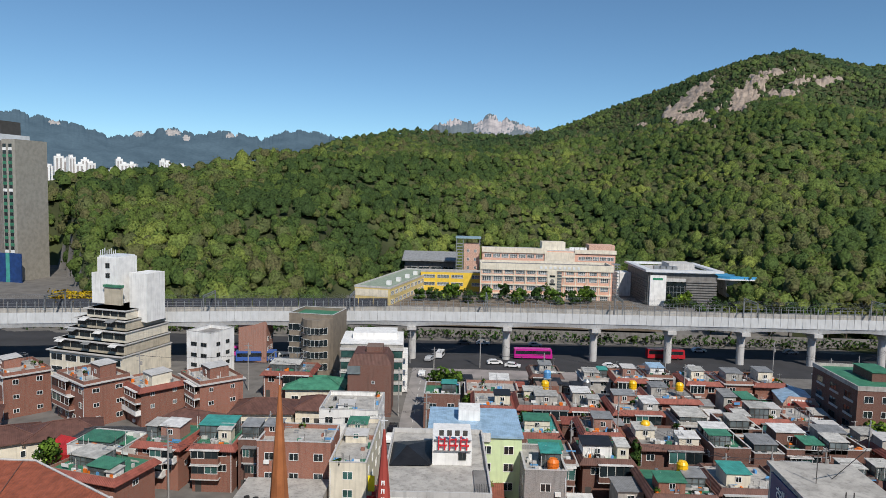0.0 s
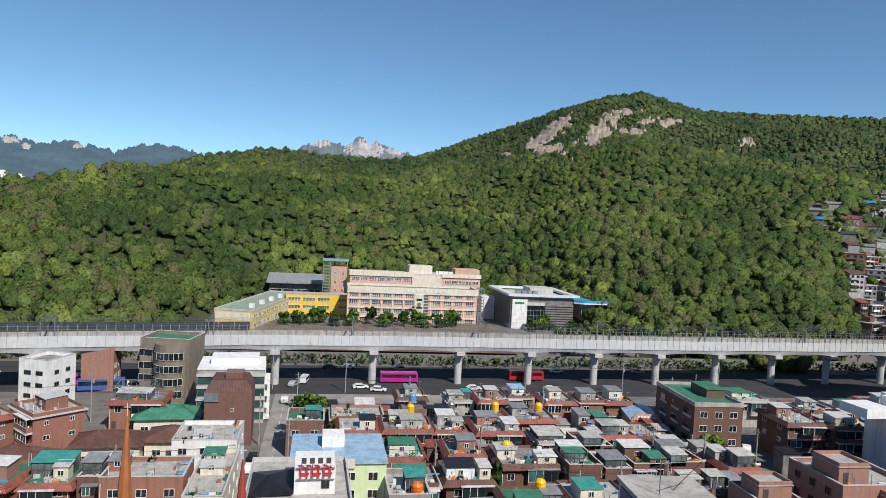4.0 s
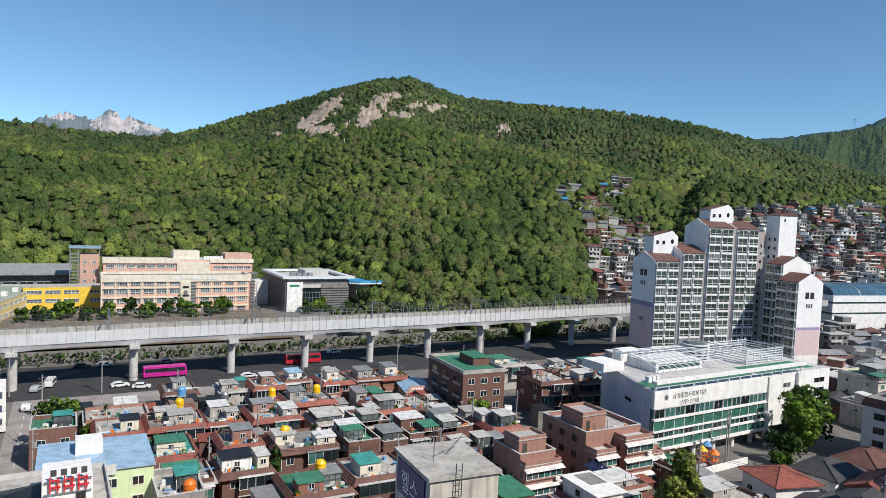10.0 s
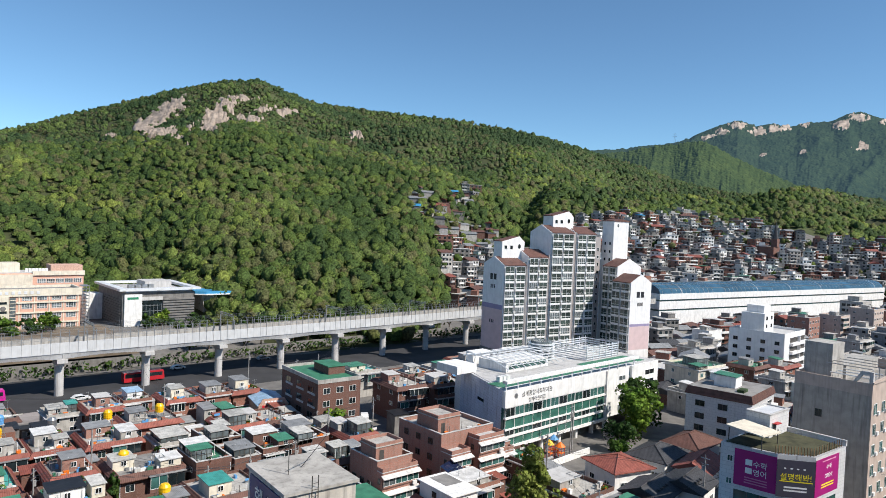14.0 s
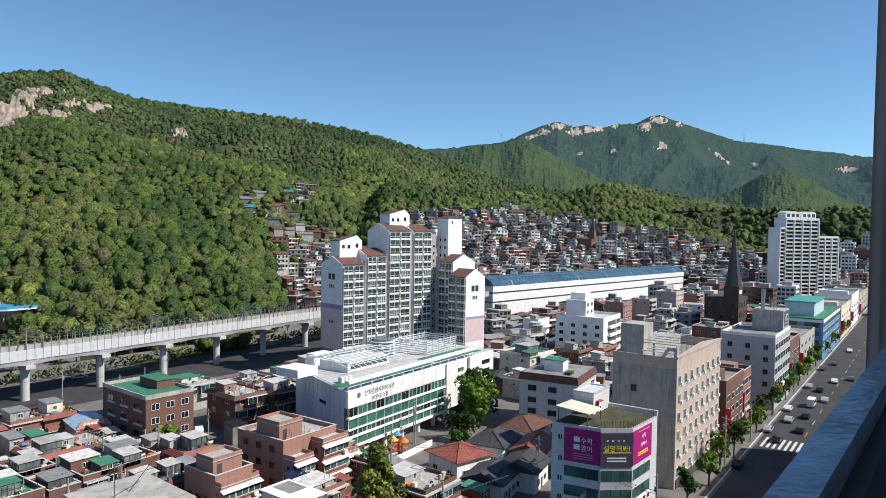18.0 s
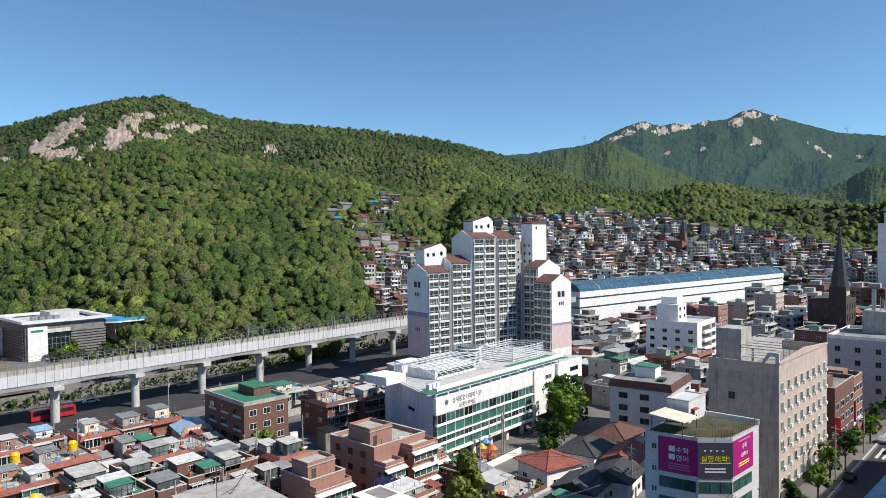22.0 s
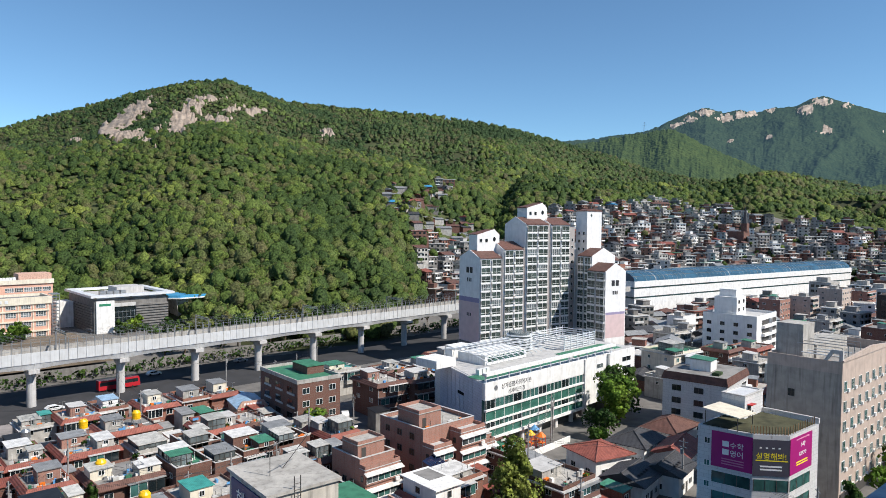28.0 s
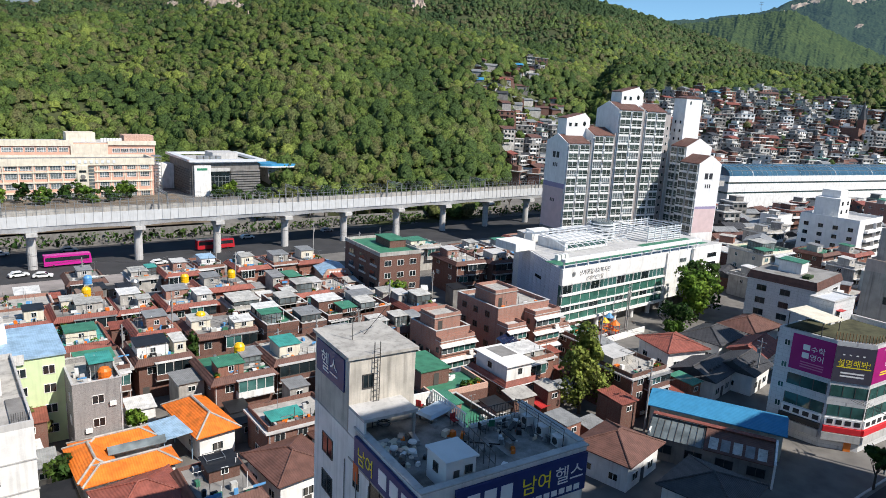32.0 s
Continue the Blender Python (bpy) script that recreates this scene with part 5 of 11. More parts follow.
apt_section(0, 9, 0, 12, 37.4, "S", 12)
apt_section(10.6, 19.2, 0.6, 12, 40.2, "S", 13)
apt_section(19.9, 30, 0, 12, 48.9, "S", 15)
apt_section(32, 41, 0.6, 12, 48.8, "S", 15)
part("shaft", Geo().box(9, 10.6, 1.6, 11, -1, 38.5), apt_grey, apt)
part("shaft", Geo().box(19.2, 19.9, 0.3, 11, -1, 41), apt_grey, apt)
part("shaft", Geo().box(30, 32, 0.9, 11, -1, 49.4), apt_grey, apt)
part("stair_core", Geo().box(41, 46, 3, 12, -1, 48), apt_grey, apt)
face_windows(apt, (41, 46, 3, 12), "S", 2, [4 + 2.76 * k for k in range(15)], 1.0, 1.2, "s")
for u0, u1, v0, v1, z, top in ((2.5, 12.0, 5, 10, 38.0, 45.2), (24, 33.5, 4.5, 10, 49, 54.8)):
    rm = part("roof_room", Geo().box(u0, u1, v0, v1, z, top), apt_white, apt)
    m_ = (v0 + v1) / 2
    part("gable_roof", Geo().side([(u0 - 0.3, top), ((u0 + u1) / 2 + 2.5, top + 1.6), (u1 + 0.3, top), (u1 + 0.3, top + 0.25), ((u0 + u1) / 2 + 2.5, top + 1.85), (u0 - 0.3, top + 0.25)], v0 + 0.3, v1 + 0.2), tile_brown, rm)
    part("gable", Geo().side([(u0, top), (u1, top), ((u0 + u1) / 2 + 2.5, top + 1.9)], v0, v0 + 0.3), apt_white, rm)
    for i_ in range(2):
        add_window(rm, u0 + 1.5 + i_ * 2.4, v0 - 0.02, top - 2.6, 0, 1.2, 1.3, "s")
    part("round_window", Geo().side([(u1 - 2.2 + 0.6 * math.cos(a * math.pi / 6), top - 1.6 + 0.8 * math.sin(a * math.pi / 6)) for a in range(12)], v0 - 0.05, v0 - 0.01), pane, rm)
first_wing = set(apt.children)
apt_section(30.2, 39.6, -28, -20, 33.8, "W", 11, bays=2)
apt_section(32, 43, -20, -13.5, 38.4, "W", 13, bays=2)
tw = part("lift_tower", Geo().box(36, 43, -13.4, -8, -1, 53.6), apt_white, apt)
part("tower_roof", Geo().side([(35.8, 53.6), (43.2, 53.6), (43.2, 53.9), (39.5, 54.5), (35.8, 53.9)], -13.6, -7.9), tile_brown, tw)
part("round_window", Geo().side([(38 + 0.4 * math.cos(a * math.pi / 6), 52.2 + 0.6 * math.sin(a * math.pi / 6)) for a in range(12)], -13.46, -13.4), pane_light, tw)
part("aerial", Geo().rod((40, -11, 54), (41, -11, 57), 0.05).rod((42, -11, 54), (41, -11, 57), 0.05), steel, tw)
part("wing_core", Geo().box(39, 46, -8, 3, -1, 40), apt_white, apt)
face_windows(apt, (36, 43, -13.4, 3), "W", 2, [4 + 2.76 * k for k in range(16)], 0.9, 1.1, "s", 0.02, 0.3)
# the second wing is larger and stands further back, level with the end of the first
WING = 1.08
eye_here = apt.matrix_world.inverted() @ Vector((0, 0, EYE))
wing_place = Matrix.Translation(eye_here * (1 - WING)) @ Matrix.Diagonal((WING, WING, WING, 1))
part("pink_base", Geo().box(-0.012, 0, 0, 12, 8.5, 22.3), apt_pink, apt, m=pose(-0.004, 0, 0))
part("mauve_band", Geo().box(-0.02, 0, 0, 12, 22.3, 23.9), apt_mauve, apt, m=pose(-0.004, 0, 0))
part("grey_base", Geo().box(-0.3, 9.3, -0.7, 12, -1, 8.5), concrete_dark, apt)
for n_, hb, z_ in ((2, 2.0, 32.2), (3, 1.3, 29.2), (3, 1.1, 17.4)):
    for k in range(n_):
        v_ = 6.2 + (k - n_ / 2) * (2.1 if n_ == 2 else 1.0)
        part("letter_bar", Geo().box(-0.05, -0.004, v_, v_ + (1.5 if n_ == 2 else 0.55), z_, z_ + hb), ink_dark, apt)
first_wing |= {q for q in apt.children if q.name.split(".")[0] in ("letter_bar", "grey_base", "pink_base", "mauve_band")}
part("pink_base", Geo().box(30.4, 39.4, -28.016, -28.004, 12, 19.6), apt_pink, apt)
part("mauve_band", Geo().box(30.4, 39.4, -28.02, -28.004, 19.6, 20.4), apt_mauve, apt)
for n_, hb, z_ in ((2, 1.9, 29.0), (3, 1.2, 26.2)):
    for k in range(n_):
        u_ = 34.9 + (k - n_ / 2) * (1.9 if n_ == 2 else 0.9)
        part("letter_bar", Geo().box(u_, u_ + (1.4 if n_ == 2 else 0.5), -28.06, -28.0, z_, z_ + hb), ink_dark, apt)
for q in apt.children:
    if q not in first_wing:
        q.matrix_basis = wing_place @ q.matrix_basis

# ---- welfare centre ----
wf = thing("welfare_centre", "white public centre with green glass bands and roof decks", "public building", 105, 99.2, 0, 2.5)
OUT = [(0, 0), (63.5, 0), (66.5, 26), (11, 26)]


def shrink(pts, d):
    cx, cy = sum(p[0] for p in pts) / len(pts), sum(p[1] for p in pts) / len(pts)
    return [(x + d * (1 if x < cx else -1), y + d * (1 if y < cy else -1)) for x, y in pts]


part("upper_wall", Geo().prism(OUT, 3.2, 15.2), tile_white, wf)
part("ground_floor", Geo().prism(shrink(OUT, 2.2), -0.4, 3.2), concrete_dark, wf)
for k in range(7):
    part("column", Geo().cyl(1.2 + k * 6.6, 1.0, -0.4, 3.2, 0.55, n=12), white_paint, wf)
EDGE = 37.5
part("fascia", Geo().box(-0.3, EDGE, -0.5, 0, 11.8, 15.4), white_paint, wf)
part("east_front", Geo().box(EDGE + 0.6, 49, -0.12, 0, 3.3, 15.3), white_paint, wf)
part("east_front", Geo().box(52.4, 63.5, -0.12, 0, 3.3, 15.3), white_paint, wf)
part("slab_band", Geo().box(-0.2, EDGE, -0.7, 0, 9.3, 9.7), white_paint, wf)
part("slab_band", Geo().box(-0.2, EDGE, -0.7, 0, 6.9, 7.2), white_paint, wf)
part("slab_band", Geo().box(-0.2, EDGE, -0.7, 0, 5.2, 5.6), white_paint, wf)
part("slab_band", Geo().box(-0.3, EDGE, -0.8, 0, 2.9, 3.5), white_paint, wf)
part("green_band", Geo().box(0, EDGE, -0.35, 0, 7.2, 9.3), mat("green_glass", (0.055, 0.17, 0.135), 0.15, vary=0.2, bump=0, spec=0.6), wf)
part("green_band", Geo().box(0, EDGE, -0.35, 0, 3.5, 5.2), MATS["green_glass"], wf)
for z, h_ in ((7.2, 2.1), (3.5, 1.7)):
    for k in range(13):
        part("mullion", Geo().box(0.02 + 3.1 * k, 0.12 + 3.1 * k, -0.4, -0.35, z, z + h_), frame_white, wf)
for z in (9.75, 5.65):
    for k in range(12):
        add_window(wf, 1.6 + k * 3.1, -0.36, z, 0, 2.9, 1.95 if z > 9 else 1.25, "g" if k % 3 else "b")
for i_, (u_, w_) in enumerate(((EDGE, 0.6), (49, 3.4))):
    part("pier_wall", Geo().box(u_, u_ + w_, -0.9, 0, -0.4, 15.3), white_paint, wf)
for z in (4.5, 7.0, 9.5, 12.0):
    add_window(wf, 45.5, -0.14, z, 0, 3.0, 1.2, "l")
    add_window(wf, 59, -0.14, z, 0, 4.5, 1.3, "b")
# west panels: the bluish shade of this side is painted into the tile
for k in range(10):
    a_ = 1.2 + 2.35 * k
    part("side_panel", Geo().box(a_ * 0 - 0.06, 0.0, a_, a_ + 2.2, 3.4, 15.0), tile_shaded, wf, m=pose(0, 0, 0, 0, 0, -22.9))
part("glass_corner", Geo().box(-0.1, 0.0, -0.1, 1.1, 3.4, 11.6), pane_green, wf, m=pose(0, 0, 0, 0, 0, -22.9))
for z_, y_ in ((10.2, 10.5), (5.6, 9.0)):
    part("slot_window", Geo().box(-0.1, -0.05, y_, y_ + 3.4, z_, z_ + 0.7), pane, wf, m=pose(0, 0, 0, 0, 0, -22.9))
part("roof_deck", Geo().prism(shrink(OUT, 0.5), 15.2, 15.3), concrete_light, wf)
part("roof_lawn", Geo().box(2, 36, 2, 7, 15.3, 15.36), roof_green, wf)
part("roof_lawn", Geo().box(38, 60, 2, 9, 15.3, 15.36), roof_green, wf)
lettering(wf, "상계종합사회복지관", 1.3, pose(10.4, -0.53, 13.55, 90, 0, 0), ink_dark)
lettering(wf, "상계어린이집", 1.1, pose(10.4, -0.53, 12.15, 90, 0, 0), ink_dark)
part("emblem", Geo().side([(3.2 + 0.6 * math.cos(a * math.pi / 4), 14.0 + 0.6 * math.sin(a * math.pi / 4)) for a in range(8)], -0.55, -0.5), steel, wf)
part("roof_rim", Geo().box(-0.4, 52, -0.9, 0.4, 17.0, 17.6), white_paint, wf)
for k in range(14):
    part("rim_post", Geo().box(0.1 + 3.9 * k, 0.3 + 3.9 * k, -0.3, 0, 15.3, 17.0), steel_white, wf)
part("rim_rail", Geo().box(-0.2, 52, -0.25, -0.1, 16.1, 16.25), steel_white, wf)
part("roof_hall", Geo().box(14, 30, 12, 21, 15.3, 17.6), white_paint, wf)
part("hall_glazing", Geo().box(15, 29, 11.92, 12.0, 16.0, 17.2), pane_green, wf)
for k in range(12):
    pts = [(8.5 + 15 * u, 15.9 + 2.9 * math.sin(math.pi * (0.12 + 0.62 * u))) for u in [q / 8 for q in range(9)]]
    part("pergola_beam", Geo().tube([(11.0 + k * 2.1, y_, z_) for y_, z_ in pts], 0.13, 4), steel_white, wf)
for k in range(6):
    part("pergola_rail", Geo().box(10.8, 34.4, 9.5 + k * 2.5, 9.65 + k * 2.5, 16.2 + 2.8 * math.sin(math.pi * (0.12 + 0.62 * (1 + 2.5 * k) / 15)), 16.34 + 2.8 * math.sin(math.pi * (0.12 + 0.62 * (1 + 2.5 * k) / 15))), steel_white, wf)
drum = part("stair_drum", Geo().cyl(36, 19, 15.3, 20.2, 2.9, n=18), pane_light, wf)
for k in range(6):
    part("drum_ring", Geo().cyl(36, 19, 15.6 + k * 0.75, 15.85 + k * 0.75, 3.6, n=20), steel_white, drum)
for k in range(6):
    part("lattice_slat", ring(Geo(), 44, 59, 10, 21, 15.6 + k * 0.62, 15.8 + k * 0.62, 0.15), steel_white, wf)
for k in range(6):
    part("lattice_post", Geo().box(44 + k * 3, 44.2 + k * 3, 9.9, 10.1, 15.3, 19.4), steel_white, wf)
    part("lattice_post", Geo().box(44 + k * 3, 44.2 + k * 3, 20.9, 21.1, 15.3, 19.4), steel_white, wf)
part("roof_room", Geo().box(2.5, 9, 17, 24, 15.3, 17.2), white_paint, wf)
part("roof_room", Geo().box(14, 20, 23, 25.5, 15.3, 18.5), white_paint, wf)
for k in range(3):
    part("air_conditioner", Geo().box(5 + 1.3 * k, 6 + 1.3 * k, 6, 7, 15.3, 16.6), frame_white, wf)

# ---- billboard corner building ----
bb = thing("corner_building", "white-tiled corner shop building with magenta billboards", "shop building", 105.2, 39.2, 0, 0)
PLAN = [(0, 12.5), (1.2, 4.2), (4.6, 0), (15, -0.6), (15.4, 12.5)]
part("wall", Geo().prism(PLAN, -0.3, 17.4), tile_white, bb)
part("roof_garden", Geo().prism(shrink(PLAN, 0.5), 17.4, 17.5), mat("turf", (0.075, 0.075, 0.04), 0.95, vary=0.25), bb)


def along(p, q, t0, t1, z0, z1, out=0.05, thick=0.04):
    """A slab set on the wall between two plan corners."""
    (ax, ay), (bx_, by_) = p, q
    dx, dy = bx_ - ax, by_ - ay
    ln = math.hypot(dx, dy)
    nx, ny = dy / ln, -dx / ln
    a = (ax + dx * t0 + nx * out, ay + dy * t0 + ny * out)
    b = (ax + dx * t1 + nx * out, ay + dy * t1 + ny * out)
    c, d = (b[0] - nx * thick, b[1] - ny * thick), (a[0] - nx * thick, a[1] - ny * thick)
    return Geo().prism([a, b, c, d], z0, z1)


def wall_pose(p, q, t, z, out=0.07):
    (ax, ay), (bx_, by_) = p, q
    dx, dy = bx_ - ax, by_ - ay
    ln = math.hypot(dx, dy)
    return pose(ax + dx * t + dy / ln * out, ay + dy * t - dx / ln * out, z, 90, 0, math.degrees(math.atan2(dy, dx)))


P0, P1, P2, P3 = PLAN[0], PLAN[1], PLAN[2], PLAN[3]
part("billboard", along(P0, P1, 0.26, 1.0, 11.2, 16.9, 0.09), magenta, bb)
part("billboard", along(P1, P2, 0.0, 1.0, 11.0, 16.7, 0.09), banner_grey, bb)
part("billboard", along(P2, P3, 0.0, 0.75, 11.2, 16.9, 0.09), magenta, bb)
lettering(bb, "수학", 1.15, wall_pose(P0, P1, 0.72, 14.6, 0.1), ink_white)
lettering(bb, "영어", 1.15, wall_pose(P0, P1, 0.72, 13.3, 0.1), ink_white)
for z_ in (14.65, 13.35):
    part("letter_bar", along(P0, P1, 0.46, 0.58, z_, z_ + 0.9, 0.1, 0.02), ink_white, bb)
for z_ in (12.6, 12.2, 11.8):
    part("letter_bar", along(P0, P1, 0.45, 0.85, z_, z_ + 0.18, 0.1, 0.02), mat("ink_pink", (0.6, 0.2, 0.35), 0.5, vary=0.05, bump=0), bb)
for k in range(4):
    part("tick_mark", along(P1, P2, 0.18 + 0.17 * k, 0.24 + 0.17 * k, 15.3, 15.5, 0.1, 0.02), ink_white, bb)
lettering(bb, "설명해봐!", 1.15, wall_pose(P1, P2, 0.5, 13.7, 0.1), ink_yellow)
part("letter_bar", along(P1, P2, 0.08, 0.95, 13.35, 13.5, 0.1, 0.02), ink_yellow, bb)
for z_ in (12.4, 11.9):
    part("letter_bar", along(P1, P2, 0.2, 0.8, z_, z_ + 0.25, 0.1, 0.02), ink_white, bb)
lettering(bb, "수학", 0.95, wall_pose(P2, P3, 0.42, 15.0, 0.1), ink_white)
lettering(bb, "OPEN!", 0.9, wall_pose(P2, P3, 0.42, 13.7, 0.1), ink_white)
part("letter_bar", along(P2, P3, 0.2, 0.64, 16.3, 16.5, 0.1, 0.02), mat("ink_rose", (0.7, 0.3, 0.45), 0.5, bump=0), bb)
for z_ in (12.7, 12.3):
    part("letter_bar", along(P2, P3, 0.2, 0.6, z_, z_ + 0.2, 0.1, 0.02), ink_yellow, bb)
for a_, b_, t0, t1 in ((P0, P1, 0.28, 0.96), (P1, P2, 0.04, 0.98), (P2, P3, 0.03, 0.7)):
    for z_ in (8.6, 5.4):
        gl = part("window_band", along(a_, b_, t0, t1, z_, z_ + 1.8, 0.03), pane_green, bb)
        for k in range(4):
            u_ = t0 + (t1 - t0) * k / 3
            part("mullion", along(a_, b_, max(0, u_ - 0.008), u_ + 0.008, z_, z_ + 1.8, 0.06), frame_dark, gl)
    part("signboard", along(a_, b_, t0 - 0.02, t1, 3.9, 5.2, 0.25, 0.2), ink_white, bb)
    for k in range(4):
        part("letter_bar", along(a_, b_, t0 + (t1 - t0) * (k + 0.15) / 4, t0 + (t1 - t0) * (k + 0.8) / 4, 4.2, 4.95, 0.28, 0.02), ink_dark, bb)
    part("awning_sign", along(a_, b_, t0 - 0.04, t1, 2.9, 3.8, 0.5, 0.45), ink_dark if a_ is P0 else ink_red, bb)
    part("signboard", along(a_, b_, t0 - 0.06, t1, 1.6, 2.8, 0.6, 0.3), concrete_light, bb)
for z_ in (14.6, 11.0, 7.6, 4.4):
    add_window(bb, PLAN[0][0] + 0.18, 11.0, z_, -82, 0.9, 1.0, "g")
part("door", along(P1, P2, 0.62, 0.8, 0, 2.4, 0.3, 0.25), mat("door_orange", (0.75, 0.2, 0.03), 0.4, vary=0.05, bump=0), bb)
fb_wood = mat("board_wood", (0.20, 0.12, 0.06), 0.8, vary=0.15)
fb_me = Geo().box(0, 0.14, 0.3, 0.38, 17.4, 18.7).data("fence_board", fb_wood)
for (ax, ay), (bx_, by_) in ((P1, P2), (P2, P3)):
    for k in range(12):
        part("fence_board", fb_me, None, bb, m=pose(ax + (bx_ - ax) * k / 12, ay + (by_ - ay) * k / 12, 0))
can = part("canopy", Geo().poly([(0.2, 6.0, 19.6), (6.5, 6.0, 19.3), (6.5, 12, 19.9), (0.2, 12, 20.1), (0.2, 6.0, 19.75), (6.5, 6.0, 19.45), (6.5, 12, 20.05), (0.2, 12, 20.25)], [(3, 2, 1, 0), (4, 5, 6, 7), (0, 1, 5, 4), (1, 2, 6, 5), (2, 3, 7, 6), (3, 0, 4, 7)]), cream_paint, bb)
for x_, y_ in ((0.6, 6.4), (6.2, 6.4), (6.2, 11.6), (0.6, 11.6)):
    part("canopy_post", Geo().box(x_ - 0.06, x_ + 0.06, y_ - 0.06, y_ + 0.06, 17.4, 19.8), frame_dark, can)
pent = part("roof_room", Geo().box(8, 15.3, 8.5, 12.4, 17.4, 21.2), tile_white, bb)
part("coping", ring(Geo(), 7.9, 15.4, 8.4, 12.5, 21.2, 21.4, 0.4), concrete_light, pent)
part("door", Geo().box(9.4, 10.4, 8.44, 8.5, 17.5, 19.6), frame_dark, pent)
part("awning", Geo().box(9.0, 10.8, 7.7, 8.5, 19.7, 19.8), sheet_red, pent)
part("fin_wall", Geo().box(15.0, 15.4, -0.6, 8.6, 17.4, 18.3), tile_white, bb)

# ---- tan office on the main street ----
tn = thing("office_building", "tall tan rendered office building with rows of windows", "office building", 149.0, 45.5, 0, -1)
part("wall", Geo().box(-15.5, 15.5, -6.5, 6.5, -0.3, 23.6), tan_paint, tn)
part("side_wall", Geo().box(-15.56, -15.5, -6.4, 6.4, 0, 23.4), mat("stain_beige", (0.44, 0.39, 0.34), 0.85, vary=0.1, stain=0.45), tn)
for k in range(4):
    part("roof_frame", Geo().rod((-15 + k * 3.2, -6.2, 25.6), (-15 + k * 3.2, -6.2, 28.0), 0.08).rod((-15 + k * 3.2, -6.2, 28.0), (-15 + k * 3.2, 1.4, 28.0), 0.08), steel, tn)
for z_ in (4, 11, 18):
    add_window(tn, -15.58, 2.0, z_, -90, 1.2, 1.4, "d")
part("roof_deck", Geo().box(-15.2, 15.2, -6.2, 6.2, 23.6, 23.7), deck_grey, tn)
part("parapet", ring(Geo(), -15.5, 15.5, -6.5, 6.5, 23.6, 25.6, 0.25), tan_paint, tn)
part("lift_room", Geo().box(-12, -6.5, 1.5, 6.4, 23.7, 31.0), concrete, tn)
part("roof_room", Geo().box(-5, 12, 1.5, 6.3, 23.7, 26.4), concrete, tn)
part("arch_frame", Geo().side([(-6.5, 25.6), (-5.9, 25.6), (-5.9, 27.0), (-4.9, 27.0), (-4.0, 25.6), (-3.4, 25.6), (-4.6, 27.6), (-6.5, 27.6)], -15.5, -14.9, "x"), concrete_light, tn)
for k in range(3):
    part("pipe", Geo().rod((-14 + k * 3, -5.6, 26.2), (-14 + k * 3, 1, 26.2), 0.12), steel_white, tn)
for z in (2.0, 5.6, 9.2, 12.8, 16.4, 20.0):
    for k in range(8):
        x_ = -13.8 + k * 3.9
        add_window(tn, x_, -6.52, z, 0, 1.5, 2.0, "g")
        part("air_conditioner", AC, None, tn, m=pose(x_ + 1.3, -6.52, z - 0.1))
part("gable_cap", Geo().side([(-15.6, 25.6), (15.6, 25.6), (15.6, 25.9), (0, 26.9), (-15.6, 25.9)], -6.7, -6.3), tan_paint, tn)
part("shop_front", Geo().box(-15, 15, -6.7, -6.5, 0, 1.7), frame_dark, tn)

# ---- white-brick tenement with a brown crown ----
lh = thing("tenement", "white-brick four-storey tenement with a brown tiled crown", "tenement", 161, 77.5, 0, 8)
part("wall", Geo().box(-8.5, 8.5, -7.5, 7.5, -0.3, 12.6), tile_white, lh)
part("tiled_crown", skirt(Geo(), -8.3, 8.3, -7.3, 7.3, 12.5, 14.2, 0.5), tile_brown, lh)
part("roof_deck", Geo().box(-8.2, 8.2, -7.2, 7.2, 14.0, 14.15), deck_grey, lh)
face_windows(lh, (-8.5, 8.5, -7.5, 7.5), "W", 2, (1.2, 4.0, 6.8, 9.8), 2.2, 1.4, "d", 0.25, 0.95)
face_windows(lh, (-8.5, 8.5, -7.5, 7.5), "S", 2, (1.2, 4.0, 6.8, 9.8), 3.4, 1.5, "b", 0.2, 0.98)
for z_ in (3.4, 6.2, 9.2):
    part("balcony", Geo().box(-2.5, 8.4, -8.6, -7.5, z_, z_ + 0.9), apt_white, lh)
hut(lh, -3, 1.5, -2, 3, 14.15, 2.6, WALLS["white"], sheet_green)
hut(lh, 2.5, 7.5, 2, 6, 14.15, 1.6, WALLS["white"], sheet_white)
part("planter", Geo().box(-6.5, -3.5, -5, -3.5, 14.15, 14.8), mat("planting", (0.05, 0.09, 0.03), 0.9, vary=0.4), lh)

# ---- station hall ----
st = thing("railway_station", "long white elevated station hall with a blue glazed vault", "railway station", 334, 203, 0, -8.5)
SL = 245.0
part("lower_wall", Geo().box(0, SL, 0, 22, -0.5, 7.6), white_paint, st)
part("dark_strip", Geo().box(0.2, SL - 0.2, 0.4, 21.6, 7.6, 8.6), mat("strip_teal", (0.09, 0.15, 0.145), 0.3, vary=0.15, bump=0), st)
part("middle_wall", Geo().box(-0.4, SL, -0.3, 22.3, 8.6, 13.0), white_paint, st)
part("dark_strip", Geo().box(0.2, SL - 0.2, 0.4, 21.6, 13.0, 14.0), MATS["strip_teal"], st)
part("upper_wall", Geo().box(-0.6, SL, -0.6, 22.6, 14.0, 17.2), white_paint, st)
vault = [(11 - 11 * math.cos(math.pi * i / 12), 17.2 + 5.2 * math.sin(math.pi * i / 12)) for i in range(13)]
vm = mat("vault_glass", (0.05, 0.13, 0.20), 0.2, vary=0.2, scale=0.1, bump=0, spec=0.6)
part("vault", Geo().side(vault, 0, SL - 2, "x"), vm, st)
